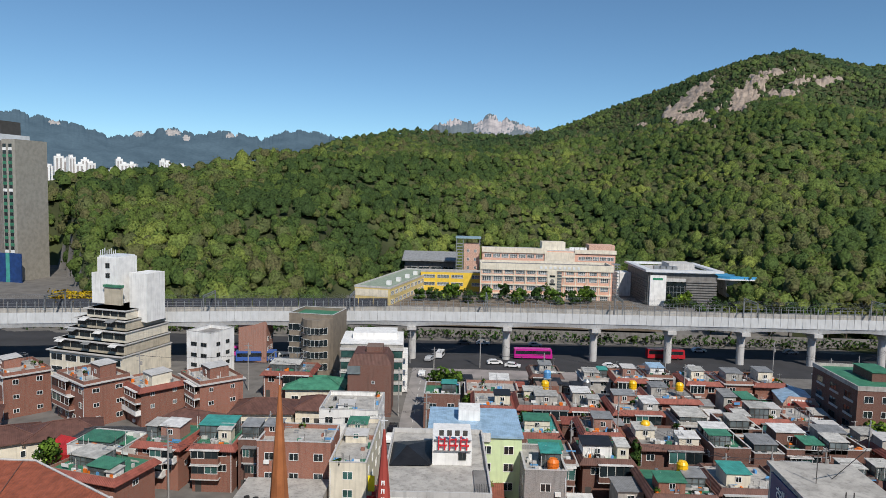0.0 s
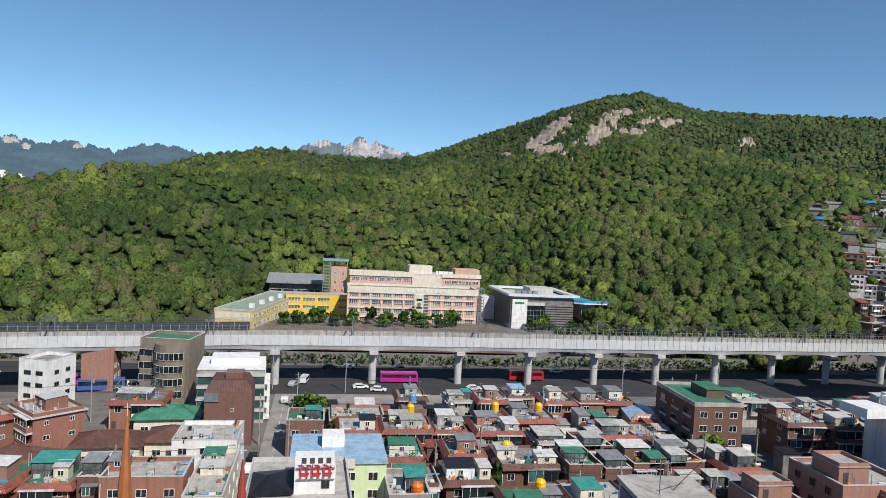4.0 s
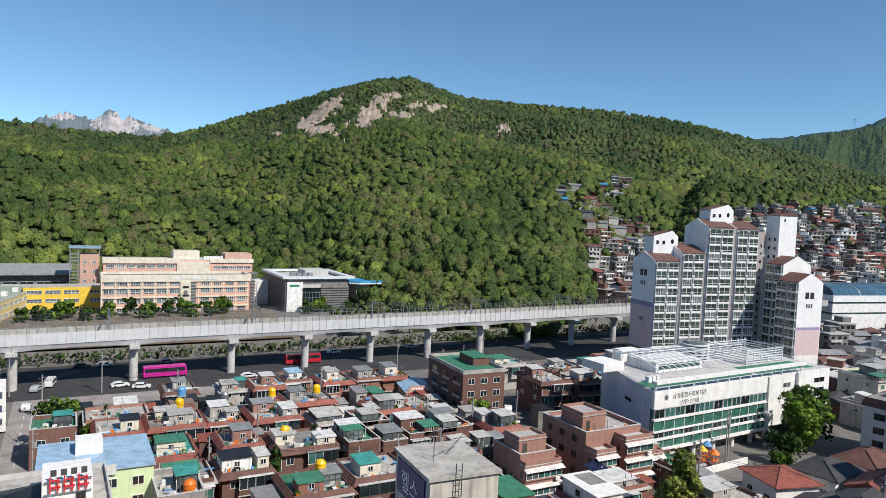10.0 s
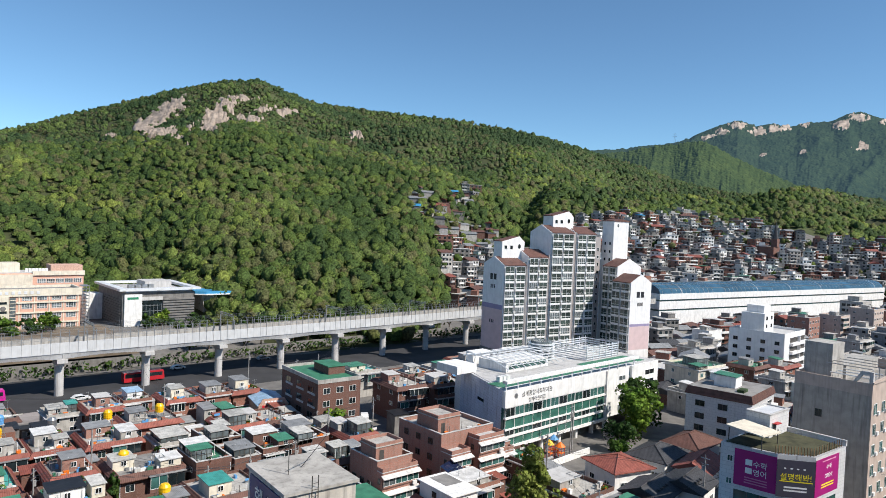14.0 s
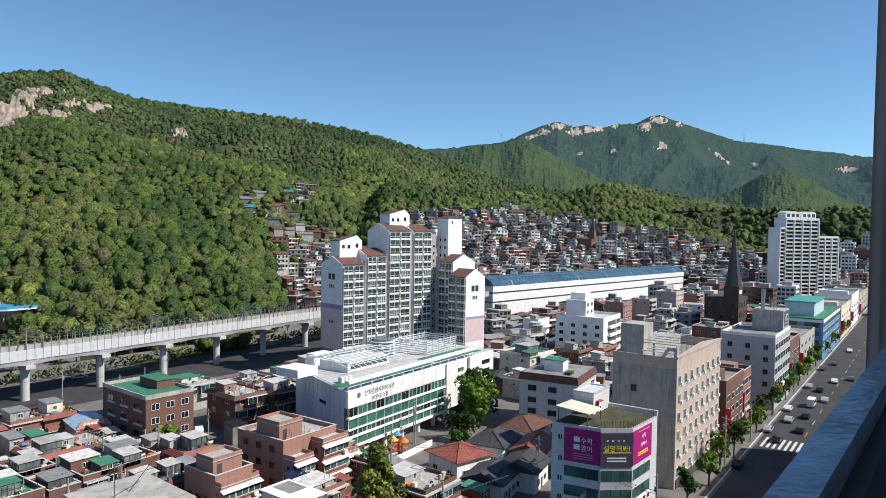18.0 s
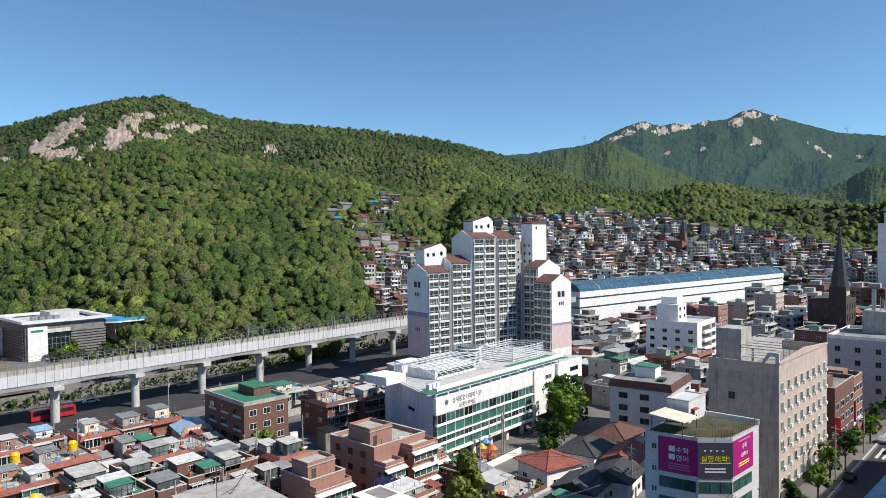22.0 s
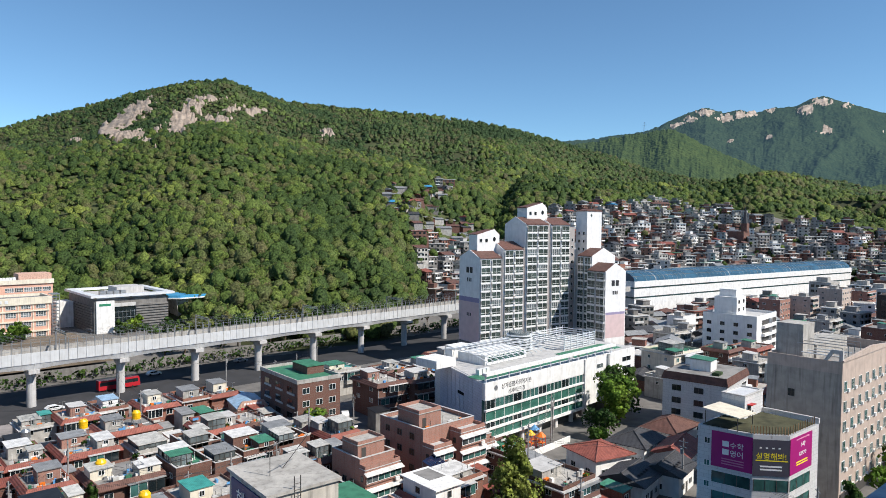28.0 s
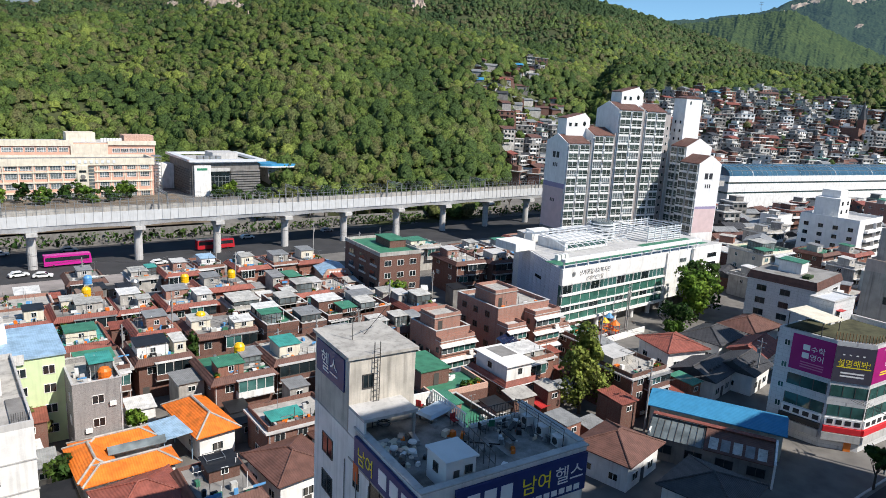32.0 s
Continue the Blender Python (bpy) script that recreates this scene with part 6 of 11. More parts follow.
for k in range(62):
    if k % 12 < 2 and k % 5:
        continue
    u_ = 2 + k * 3.95
    g = Geo()
    wide = 1.6 if k % 9 == 4 else 0.28
    pts = [(11 - 11.15 * math.cos(math.pi * i / 12), 17.2 + 5.35 * math.sin(math.pi * i / 12)) for i in range(13)]
    g.side(pts + [(p * 0.995 + 0.05, q - 0.12) for p, q in pts[::-1]], u_, u_ + wide * 0.5, "x")
    part("vault_rib", g, steel, st)
for i in (2, 4, 6):
    y_, z_ = vault[i]
    part("vault_purlin", Geo().box(0, SL - 2, y_ - 0.12, y_ + 0.12, z_ + 0.02, z_ + 0.18), steel, st)


# ---- town houses of the middle quarter ----
G_, T_ = "glass", "brick"
house(32.4, 39.2, 165.5, 8, 4.6, "con", "grey", "slab", [(0.05, 0.1, 4.2, 4.5, 1.9, "grey", "con"), (0.62, 0.3, 2.4, 3, 2.2, "teal", "glass")], balcony=False)
house(39.7, 47, 162, 9, 5.8, "red", "con", "tile", [(0.3, 0.35, 3.4, 4, 2.3, "con", "pink")])
house(48, 54.5, 166, 9, 5.6, "red", "grey", "slab", [(0.2, 0.2, 4, 5, 2.2, "blue", "white")])
house(56, 63.4, 159.6, 9, 6.2, "red", "con", "tile", [(0.25, 0.4, 3.6, 4, 2.3, "white", "cream")])
house(65, 71.4, 160, 9, 6.2, "red", "grey", "slab", [(0.1, 0.2, 4.6, 5, 2.3, "grey", "con")])
house(72, 79, 160, 9.5, 6.2, "red", "grey", "tile", [(0.25, 0.3, 4, 5, 2.6, "grey", "cream")])
house(20, 27, 166, 9, 5.2, "brown", "grey", "tile", [(0.3, 0.4, 3.4, 4, 2, "grey", "con")])
house(4.9, 12.4, 136, 10, 6.4, "red", "con", "tile", [(0.55, 0.2, 3.6, 3.6, 2.3, "black", "cream")], [])
house(3.5, 15, 150, 9, 5.0, "pink", "con", "slab", [], balcony=False)
house(14, 24, 137, 10, 6.4, "red", "grey", "tile", [(0.35, 0.15, 5.2, 3.6, 2.2, "white", "white"), (0.15, 0.55, 4.6, 3.2, 2.0, "white", "cream")], [])
house(24.6, 31, 136.5, 10, 6.4, "red", "grey", "tile", [(0.15, 0.45, 4.2, 4.4, 2.4, "white", "white"), (0.55, 0.1, 2.6, 2.6, 2.1, "grey", "con")], [])
house(33.3, 42.5, 135.5, 10, 6.4, "red", "con", "tile", [(0.62, 0.05, 3.4, 5.2, 2.0, "white", "white"), (0.1, 0.55, 5, 4, 2.1, "grey", "pink")], [])
house(42.9, 53.2, 144.2, 9, 6.4, "red", "grey", "tile", [(0.1, 0.4, 4, 4, 2.1, "grey", "con")], [], balcony=False)
house(45.5, 52.6, 133.4, 8.5, 4.8, "con", "con", "slab", [(0.05, 0.1, 6.2, 7, 1.6, "grey", "glass")], balcony=False)
house(50.8, 57, 122.8, 9, 7.2, "brown", "grey", "par", [(0.05, 0.0, 4, 4, 2.6, "white", "glass"), (0.55, 0.5, 2.8, 3.8, 2.0, "grey", "pink")])
house(58, 66, 131.4, 9, 6.8, "red", "grey", "tile", [(0.05, 0.0, 4.2, 4.2, 2.8, "grey", "glass"), (0.55, 0.2, 3.2, 4, 2.1, "con", "con")])
house(67, 73, 133, 10, 6.0, "brown", "con", "tile", [], balcony=False)
house(-5.7, 1.9, 140.5, 9, 6.8, "brown", "green", "par", [(0.5, 0.25, 3.4, 2.6, 2.6, "teal", "glass")], balcony=False)
house(24.6, 31, 121.5, 9, 6.6, "red", "grey", "tile", [(0.3, 0.25, 4, 4, 2.5, "grey", "pink")])
house(13, 20, 121, 11, 6.3, "red", "teal", "tile", [(0.1, 0.2, 5.4, 4, 2.2, "green", "cream")])
house(33, 43.6, 115.6, 10, 6.8, "brown", "grey", "tile", [(0.0, 0.35, 4, 4, 2.0, "white", "cream"), (0.62, 0.0, 4, 3.6, 1.9, "white", "white")], [])
house(22, 30, 109.5, 9.5, 6.4, "brown", "green", "tile", [(0.02, 0.15, 5.6, 4.6, 2.3, "black", "white"), (0.72, 0.1, 2.2, 4.2, 2.4, "white", "white")])
house(44.4, 50.6, 112.4, 9, 7.4, "brown", "green", "par", [(0.02, 0.3, 4.2, 4.5, 2.2, "green", "glass"), (0.02, 0.62, 5, 3.2, 2.4, "white", "glass")])
house(51, 56, 112, 8, 6.8, "brown", "grey", "par", [(0.05, 0.1, 4.4, 5, 2.3, "grey", "glass")])
house(56.6, 63.4, 112.6, 9, 7.4, "brown", "green", "par", [(0.0, 0.45, 5.6, 4.4, 2.6, "white", "brown"), (0.45, 0.0, 3.4, 4, 1.9, "green", "brown")])
house(64.2, 71, 113.6, 9, 7.2, "brown", "grey", "par", [(0.0, 0.0, 3.6, 4.2, 2.4, "grey", "glass"), (0.1, 0.5, 5.4, 4, 2.4, "grey", "con")])
house(68.7, 74.4, 124, 8, 5.8, "brown", "grey", "tile", [(0.1, 0.2, 4.4, 4, 2.2, "con", "con")])
house(74.2, 80.6, 111, 9, 7.4, "red", "grey", "tile", [(0.3, 0.05, 3.8, 4.2, 2.7, "white", "glass"), (0.0, 0.5, 3, 4, 2.0, "con", "con")])
house(66.4, 73, 103.4, 7.5, 6.6, "brown", "green", "tile", [(0.05, 0.2, 3.2, 3.2, 2.3, "white", "glass"), (0.55, 0.1, 2.6, 3.6, 2.0, "grey", "glass")])
house(75, 81, 122.5, 8, 5.4, "con", "con", "slab", [(0.1, 0.2, 4, 4, 2, "grey", "con")])
house(30, 39.2, 97, 10, 6.3, "brown", "green", "tile", [(0.1, 0.1, 4.6, 3.8, 2.0, "green", "red"), (0.6, 0.3, 3.4, 4, 2.0, "grey", "glass")], [])
house(40.8, 50.6, 99.5, 9.5, 6.4, "brown", "con", "tile", [(0.12, 0.15, 4.2, 5, 2.3, "teal", "white")])
house(52, 60.5, 100.5, 9, 6.2, "brown", "grey", "tile", [(0.1, 0.3, 5, 4, 2.2, "grey", "brown")])
house(61.5, 65.6, 103, 8, 6.4, "brown", "grey", "tile", [(0.05, 0.15, 3.6, 4, 2.4, "grey", "glass")])
house(10.8, 16.8, 94.5, 10, 10.0, "grey", "con", "par", [(0.45, 0.3, 3.2, 3.8, 2.4, "teal", "glass")], [(0.7, 0.15, "orange")], balcony=False)
house(12.5, 20.5, 108, 9, 6.4, "brown", "grey", "slab", [(0.1, 0.1, 6, 4, 2.2, "green", "cream")])
house(31.6, 41.5, 79.8, 7.6, 5.4, "brown", "con", "slab", [(0.1, 0.15, 5.2, 2.8, 0.9, "teal", "glass")], balcony=False)
house(19.2, 26.0, 68.0, 9.0, 4.8, "brown", "grey", "tile", [(0.35, 0.5, 4.2, 3.8, 1.7, "black", "brown")], balcony=False)

# ---- larger houses towards the welfare centre ----
def brick_flats(x0, x1, y0, d, h, bays, words, step=2.8, rz=0.0, wall=None, room=None):
    """Pink brick flats: a body set back behind glazed bays, each storey of glass under its own white lean-to roof."""
    wall = wall or brick_pink
    PLOTS.append((x0, x1, y0, y0 + d))
    w = x1 - x0
    ob = thing("apartment_house", words, "apartment house", (x0 + x1) / 2, y0 + d / 2, 0, rz, "brick flats")
    a, b, c, e = -w / 2, w / 2, -d / 2, d / 2
    part("wall", Geo().box(a, b, c + step, e, -0.3, h), wall, ob)
    part("roof_deck", Geo().box(a + 0.2, b - 0.2, c + step + 0.2, e - 0.2, h, h + 0.06), concrete, ob)
    part("parapet", ring(Geo(), a, b, c + step, e, h, h + 0.8, 0.22), wall, ob)
    part("coping", ring(Geo(), a - 0.08, b + 0.08, c + step - 0.08, e + 0.08, h + 0.8, h + 0.9, 0.38), concrete_light, ob)
    for k, (u0, u1, top) in enumerate(bays):
        bay = part("bay", Geo().box(a + u0, a + u1, c, c + step + 0.01, -0.3, top), wall, ob)
        part("bay_roof", Geo().box(a + u0 - 0.1, a + u1 + 0.1, c - 0.1, c + step, top, top + 0.12), concrete_light, bay)
        part("bay_rim", ring(Geo(), a + u0, a + u1, c, c + step, top + 0.12, top + 0.75, 0.2), wall, bay)
        n = max(1, int((u1 - u0) / 2.2))
        for q in range(int(top / 2.9)):
            z = top - 2.2 - 2.9 * q
            for i in range(n):
                add_window(bay, a + u0 + (u1 - u0) * (i + 0.5) / n, c - 0.35, z, 0, (u1 - u0) / n - 0.06, 1.35, "g" if (i + q) % 3 else "l")
            part("balcony", Geo().box(a + u0 + 0.05, a + u1 - 0.05, c - 0.36, c, z - 0.3, z), wall, bay)
            part("lean_to_roof", Geo().side([(c - 0.95, z + 1.36), (c, z + 1.75), (c, z + 1.85), (c - 0.95, z + 1.44)], a + u0 - 0.3, a + u1 + 0.3, "x"), sheet_white, bay)
            add_window(bay, a + u0 - 0.02, c + step * 0.55, z + 0.1, -90, 0.7, 1.0, "d")
            if q % 2 == 0:
                part("air_conditioner", AC, None, bay, m=pose(a + u1 - 1.0, c - 0.36, z - 0.75))
        part("downpipe", Geo().rod((a + u1 + 0.12, c + 0.2, 0), (a + u1 + 0.12, c + 0.2, top), 0.06), frame_white, bay)
    face_windows(ob, (a, b, c + step, e), "W", 3, [1.2 + 2.9 * q for q in range(int(h / 2.9))], 1.3, 1.2, "d", 0.1, 0.95)
    if room:
        r0, r1, r2, r3, rh = room
        rm = part("roof_room", Geo().box(a + r0, a + r1, c + r2, c + r3, h, h + rh), wall, ob)
        part("room_roof", Geo().box(a + r0 - 0.15, a + r1 + 0.15, c + r2 - 0.15, c + r3 + 0.15, h + rh, h + rh + 0.15), concrete, rm)
        part("room_rim", ring(Geo(), a + r0, a + r1, c + r2, c + r3, h + rh + 0.15, h + rh + 0.7, 0.2), wall, rm)
        part("door", Geo().box(a + r0 + 0.8, a + r0 + 1.7, c + r2 - 0.04, c + r2, h + 0.1, h + 2.1), frame_dark, rm)
    TOPS.append(((x0 + x1) / 2, y0 + d / 2 + 1, h, math.radians(rz), w - 2, d - 4))
    return ob


brick_flats(68.2, 75.8, 91.8, 10, 8.4, ((0.0, 7.6, 7.6),), "narrow pink brick flats with a glazed storey and a roof terrace", 1.6, room=(0.6, 6.4, 3.0, 7.6, 2.6))
brick_flats(80.4, 93.4, 88, 15.5, 11.6, ((0.0, 4.4, 9.4), (6.6, 13.0, 11.0)), "stepped pink brick flats with glazed balconies under white roofs", 3.0, room=(0.8, 6.2, 5.0, 11.0, 2.9))
brick_flats(93.9, 100.5, 91.5, 10, 6.4, ((0.4, 6.2, 6.0),), "low pink brick flats with a glazed balcony", 1.4)
bg = thing("tenement", "dark brown four-storey brick tenement with a green roof", "tenement", 87, 144, 0, -3)
part("wall", Geo().box(-5.6, 5.6, -9.6, 9.6, -0.3, 12.6), brick_brown, bg)
part("roof_deck", Geo().box(-5.4, 5.4, -9.4, 9.4, 12.6, 12.75), roof_green, bg)
part("parapet", ring(Geo(), -5.7, 5.7, -9.7, 9.7, 12.5, 13.4, 0.3), concrete, bg)
part("roof_room", Geo().box(0.5, 5, -3, 4.5, 12.7, 14.6), brick_brown, bg)
part("room_roof", Geo().box(0.3, 5.2, -3.2, 4.7, 14.6, 14.8), roof_green, bg)
face_windows(bg, (-5.6, 5.6, -9.6, 9.6), "S", 3, (1.0, 4.0, 7.0, 10.0), 1.8, 1.4, "w", 0.04, 0.96)
face_windows(bg, (-5.6, 5.6, -9.6, 9.6), "W", 3, (1.0, 4.0, 7.0, 10.0), 2.6, 1.4, "d", 0.04, 0.96)
for z_ in (0.5, 3.5, 6.5, 9.5):
    for k in range(3):
        part("window_apron", Geo().box(-5.75, -5.6, -8.2 + 5.9 * k, -4.6 + 5.9 * k, z_, z_ + 0.45), concrete_light, bg)
orng = thing("kindergarten", "orange-fronted hall with a pale blue roof", "hall", 78.6, 155, 0, -12)
part("wall", Geo().box(-3.6, 3.6, -6, 6, -0.3, 5.0), brick_orange, orng)
part("front_gable", Geo().side([(-3.7, 4.9), (3.7, 4.9), (2.6, 6.6), (-2.6, 6.6)], -6.1, -5.8), brick_orange, orng)
part("roof", Geo().side([(-3.9, 4.9), (0, 6.0), (3.9, 4.9), (3.9, 5.1), (0, 6.2), (-3.9, 5.1)], -5.8, 6.3), sheet_paleblue, orng)
bars(orng, -2.2, 2.2, 5.6, 0.5, -6.1, 6, ink_white)
bars(orng, -2.8, 2.8, 4.4, 0.7, -6.1, 8, ink_red)
part("gate", Geo().box(-1.4, 1.4, -6.05, -6, 0, 2.6), frame_dark, orng)
house(103.9, 112.5, 134, 12, 8.6, "brown", "con", "tile", [(0.1, 0.5, 4, 4.4, 2.4, "con", "pink")], rz=-4)
house(113, 123.5, 130.5, 11, 8.8, "brown", "con", "tile", [(0.05, 0.1, 5, 5, 2.2, "con", "con"), (0.6, 0.5, 3.6, 4, 2, "con", "brown")], rz=-4)
house(124.6, 132, 136, 10, 8.4, "brown", "con", "tile", [(0.2, 0.3, 4, 4, 2.2, "con", "con")], rz=-4)
house(108, 117, 160, 9, 6.8, "con", "teal", "slab", [(0.0, 0.3, 6, 5, 1.8, "green", "cream")])
house(119, 128, 150, 9, 7.0, "brown", "con", "tile", [(0.3, 0.3, 4, 4, 2, "grey", "con")])
house(131.6, 142, 151, 9, 6.6, "con", "con", "slab", [(0.1, 0.2, 6, 4, 2, "green", "con")])
house(146, 156, 156, 9, 6.8, "pink", "grey", "tile", [(0.3, 0.3, 4, 4, 2, "con", "con")])
house(143, 152, 140, 9, 7.4, "red", "grey", "tile", [(0.1, 0.3, 4, 4, 2, "grey", "con")])
house(93, 101, 165, 9, 5.6, "con", "grey", "slab", [])


def tiled_house(x, y, w, d, h, rz, roof, word, over=0.7, rise=1.9, wall=None, hip=True):
    """A single-storey house under a hipped or gabled tile roof with ridge caps."""
    ob = thing("house", f"single-storey house under a {word} roof", "house", x, y, 0, rz, "tiled houses")
    wl = wall or white_paint
    PLOTS.append((x - w / 2, x + w / 2, y - d / 2, y + d / 2))
    part("wall", Geo().box(-w / 2, w / 2, -d / 2, d / 2, -0.3, h), wl, ob)
    a, b, c, e = -w / 2 - over, w / 2 + over, -d / 2 - over, d / 2 + over
    k = min(w, d) / 2 if hip else 0
    if w >= d:
        r0, r1 = (-w / 2 - over + (k + over if hip else 0), 0), (w / 2 + over - (k + over if hip else 0), 0)
    else:
        r0, r1 = (0, -d / 2 - over + (k + over if hip else 0)), (0, d / 2 + over - (k + over if hip else 0))
    z0, z1 = h - 0.1, h + rise
    low = [(a, c, z0 - 0.15), (b, c, z0 - 0.15), (b, e, z0 - 0.15), (a, e, z0 - 0.15)]
    top = [(a, c, z0), (b, c, z0), (b, e, z0), (a, e, z0), (*r0, z1), (*r1, z1)]
    if w >= d:
        f = [(0, 1, 5, 4), (1, 2, 5), (2, 3, 4, 5), (3, 0, 4)]
    else:
        f = [(0, 1, 4), (1, 2, 5, 4), (2, 3, 5), (3, 0, 4, 5)]
    g = Geo().poly(top + low, f + [(6, 7, 1, 0), (7, 8, 2, 1), (8, 9, 3, 2), (9, 6, 0, 3), (9, 8, 7, 6)])
    part("roof", g, roof, ob)
    cap = concrete if "orange" in word else roof
    part("ridge_cap", Geo().rod((*r0, z1 + 0.05), (*r1, z1 + 0.05), 0.17), cap, ob)
    ends = ((0, r0), (1, r1), (2, r1), (3, r0)) if w >= d else ((0, r0), (1, r0), (2, r1), (3, r1))
    if hip:
        for i, r in ends:
            part("hip_cap", Geo().rod(top[i], (*r, z1 + 0.02), 0.15), cap, ob)
    face_windows(ob, (-w / 2, w / 2, -d / 2, d / 2), "S", max(1, int(w / 4)), (1.0,), 1.6, 1.2, "w")
    face_windows(ob, (-w / 2, w / 2, -d / 2, d / 2), "W", max(1, int(d / 4)), (1.0,), 1.4, 1.1, "w")
    part("door", Geo().box(-0.5, 0.5, -d / 2 - 0.04, -d / 2, 0, 2.05), frame_dark, ob)
    return ob


ORW = "bright orange tiled"
tiled_house(15.2, 90.6, 9.6, 4.2, 3.6, 2, tile_orange, ORW, rise=1.2)
tiled_house(15.2, 83.6, 10.0, 3.4, 3.6, 2, tile_orange, ORW, rise=1.1)
tiled_house(11.6, 87.2, 3.6, 8.4, 3.6, 2, tile_orange, ORW, rise=1.3)
lone("skylight_roof", Geo().side([(-0.9, 3.9), (0, 4.6), (0.9, 3.9), (0.9, 3.98), (0, 4.68), (-0.9, 3.98)], 0, 7, "x"), pane_light, "narrow glazed courtyard roof between orange tiled wings", "skylight", x=13.4, y=87.4)
tiled_house(26.4, 92.2, 5.0, 11.5, 3.9, 6, tile_orange, ORW, rise=1.7)
lone("canopy_roof", Geo().box(-2, 2, -3, 3, 4.0, 4.15).box(-1.9, -1.8, -2.9, -2.8, 0, 4).box(1.8, 1.9, -2.9, -2.8, 0, 4).box(-1.9, -1.8, 2.8, 2.9, 0, 4).box(1.8, 1.9, 2.8, 2.9, 0, 4), sheet_paleblue, "blue sheet canopy between orange tiled houses", "canopy", x=21.6, y=90.0, rz=8)
tiled_house(32.5, 74.5, 7.6, 8.6, 4.0, 6, tile_brown, "smooth brown metal", rise=1.4)
tiled_house(41.5, 76.5, 7.0, 6.5, 4.0, 4, tile_brown, "brown tiled", rise=1.4)
tiled_house(15.0, 75.5, 8.0, 7.0, 4.2, 8, tile_red, "red tiled", rise=1.6)
tiled_house(50, 88, 9, 7, 4.2, 0, tile_brown, "brown tiled", rise=1.4)
house(56, 64.5, 88, 8, 5.6, "brown", "green", "par", [(0.1, 0.3, 4, 3.4, 2.2, "green", "pink")], balcony=False)
house(45.5, 53.5, 58, 10, 10.2, "brown", "green", "par", [(0.1, 0.5, 5, 4.2, 2.2, "green", "pink")], balcony=False)
PLOTS += [(56.4, 66.3, 76, 89), (70, 76.6, 75.8, 85.6)]
gd = thing("house", "brown brick house with a green deck full of pots", "house", 61.3, 79.7, 0, -3, "town houses")
part("wall", Geo().box(-4.9, 4.9, -3.6, 3.6, -0.3, 5.9), brick_brown, gd)
part("roof_deck", Geo().box(-4.7, 4.7, -3.4, 3.4, 5.9, 6.0), roof_green, gd)
part("parapet", Geo().box(-4.9, 4.9, -3.6, -3.3, 5.9, 6.8).box(4.6, 4.9, -3.3, 3.6, 5.9, 6.8).box(-4.9, -4.6, -3.3, 0, 5.9, 6.5), brick_orange, gd)
part("front_shutter", Geo().box(-1.0, 4.4, -3.68, -3.6, 0.2, 4.2), concrete_dark, gd)
rm_ = part("roof_room", Geo().box(-4.9, 0.2, 0.6, 8.0, -0.3, 8.5), brick_brown, gd)
part("room_roof", Geo().box(-5.1, 0.4, 0.4, 8.2, 8.5, 8.7), roof_green, rm_)
part("door", Geo().box(-2.6, -1.7, 0.54, 0.6, 6.0, 8.0), frame_dark, rm_)
add_window(rm_, -4.92, 4.2, 6.4, -90, 1.4, 1.1, "d")
for k in range(6):
    pt_ = part("plant_pot", POTS[k % 3], None, gd, m=pose(0.8 + 0.62 * k, -2.6 + (k % 2) * 0.7, 6.0))
    part("plant", SHRUBS[k % 3], None, pt_)
for k in range(3):
    part("air_conditioner", AC, None, gd, m=pose(0.9 + 0.7 * (k % 2), 1.2 + 0.5 * k, 6.0))
part("stair", Geo().side([(2.2, 0), (6.4, 0), (6.4, 0.3), (2.2, 5.6)], 3.7, 4.6), steel_white, gd)
face_windows(gd, (-4.9, 4.9, -3.6, 3.6), "W", 2, (1.0, 3.8), 1.4, 1.2, "d")
ah = thing("house", "dark brick house with a white attic storey above tiled eaves", "house", 73.3, 80.7, 0, -2, "town houses")
part("wall", Geo().box(-3.1, 3.1, -4.7, 4.7, -0.3, 5.3), brick_brown, ah)
part("tiled_eave", skirt(Geo(), -3.1, 3.1, -4.7, 4.7, 5.2, 5.9, 0.6), tile_red, ah)
part("eave_board", ring(Geo(), -3.75, 3.75, -5.35, 5.35, 4.9, 5.1, 0.2), frame_white, ah)
at_ = part("attic", Geo().box(-2.6, 2.6, -4.1, 4.2, 5.3, 8.1), white_paint, ah)
part("attic_roof", Geo().box(-3.0, 3.0, -4.6, 4.6, 8.1, 8.3), white_paint, at_)
part("roof_patch", Geo().box(-1.0, 2.4, -0.6, 3.8, 8.3, 8.33), deck_grey, at_)
add_window(at_, 0.2, -4.12, 6.4, 0, 0.8, 1.0, "d")
add_window(at_, -2.62, 0.4, 6.4, -90, 1.0, 1.0, "d")
face_windows(ah, (-3.1, 3.1, -4.7, 4.7), "S", 2, (1.2, 3.2), 2.4, 1.1, "l")
face_windows(ah, (-3.1, 3.1, -4.7, 4.7), "W", 3, (1.2, 3.2), 1.3, 1.0, "d")
part("white_pipe", Geo().rod((-3.2, -4.8, 0), (-3.2, -4.8, 5.0), 0.08), frame_white, ah)
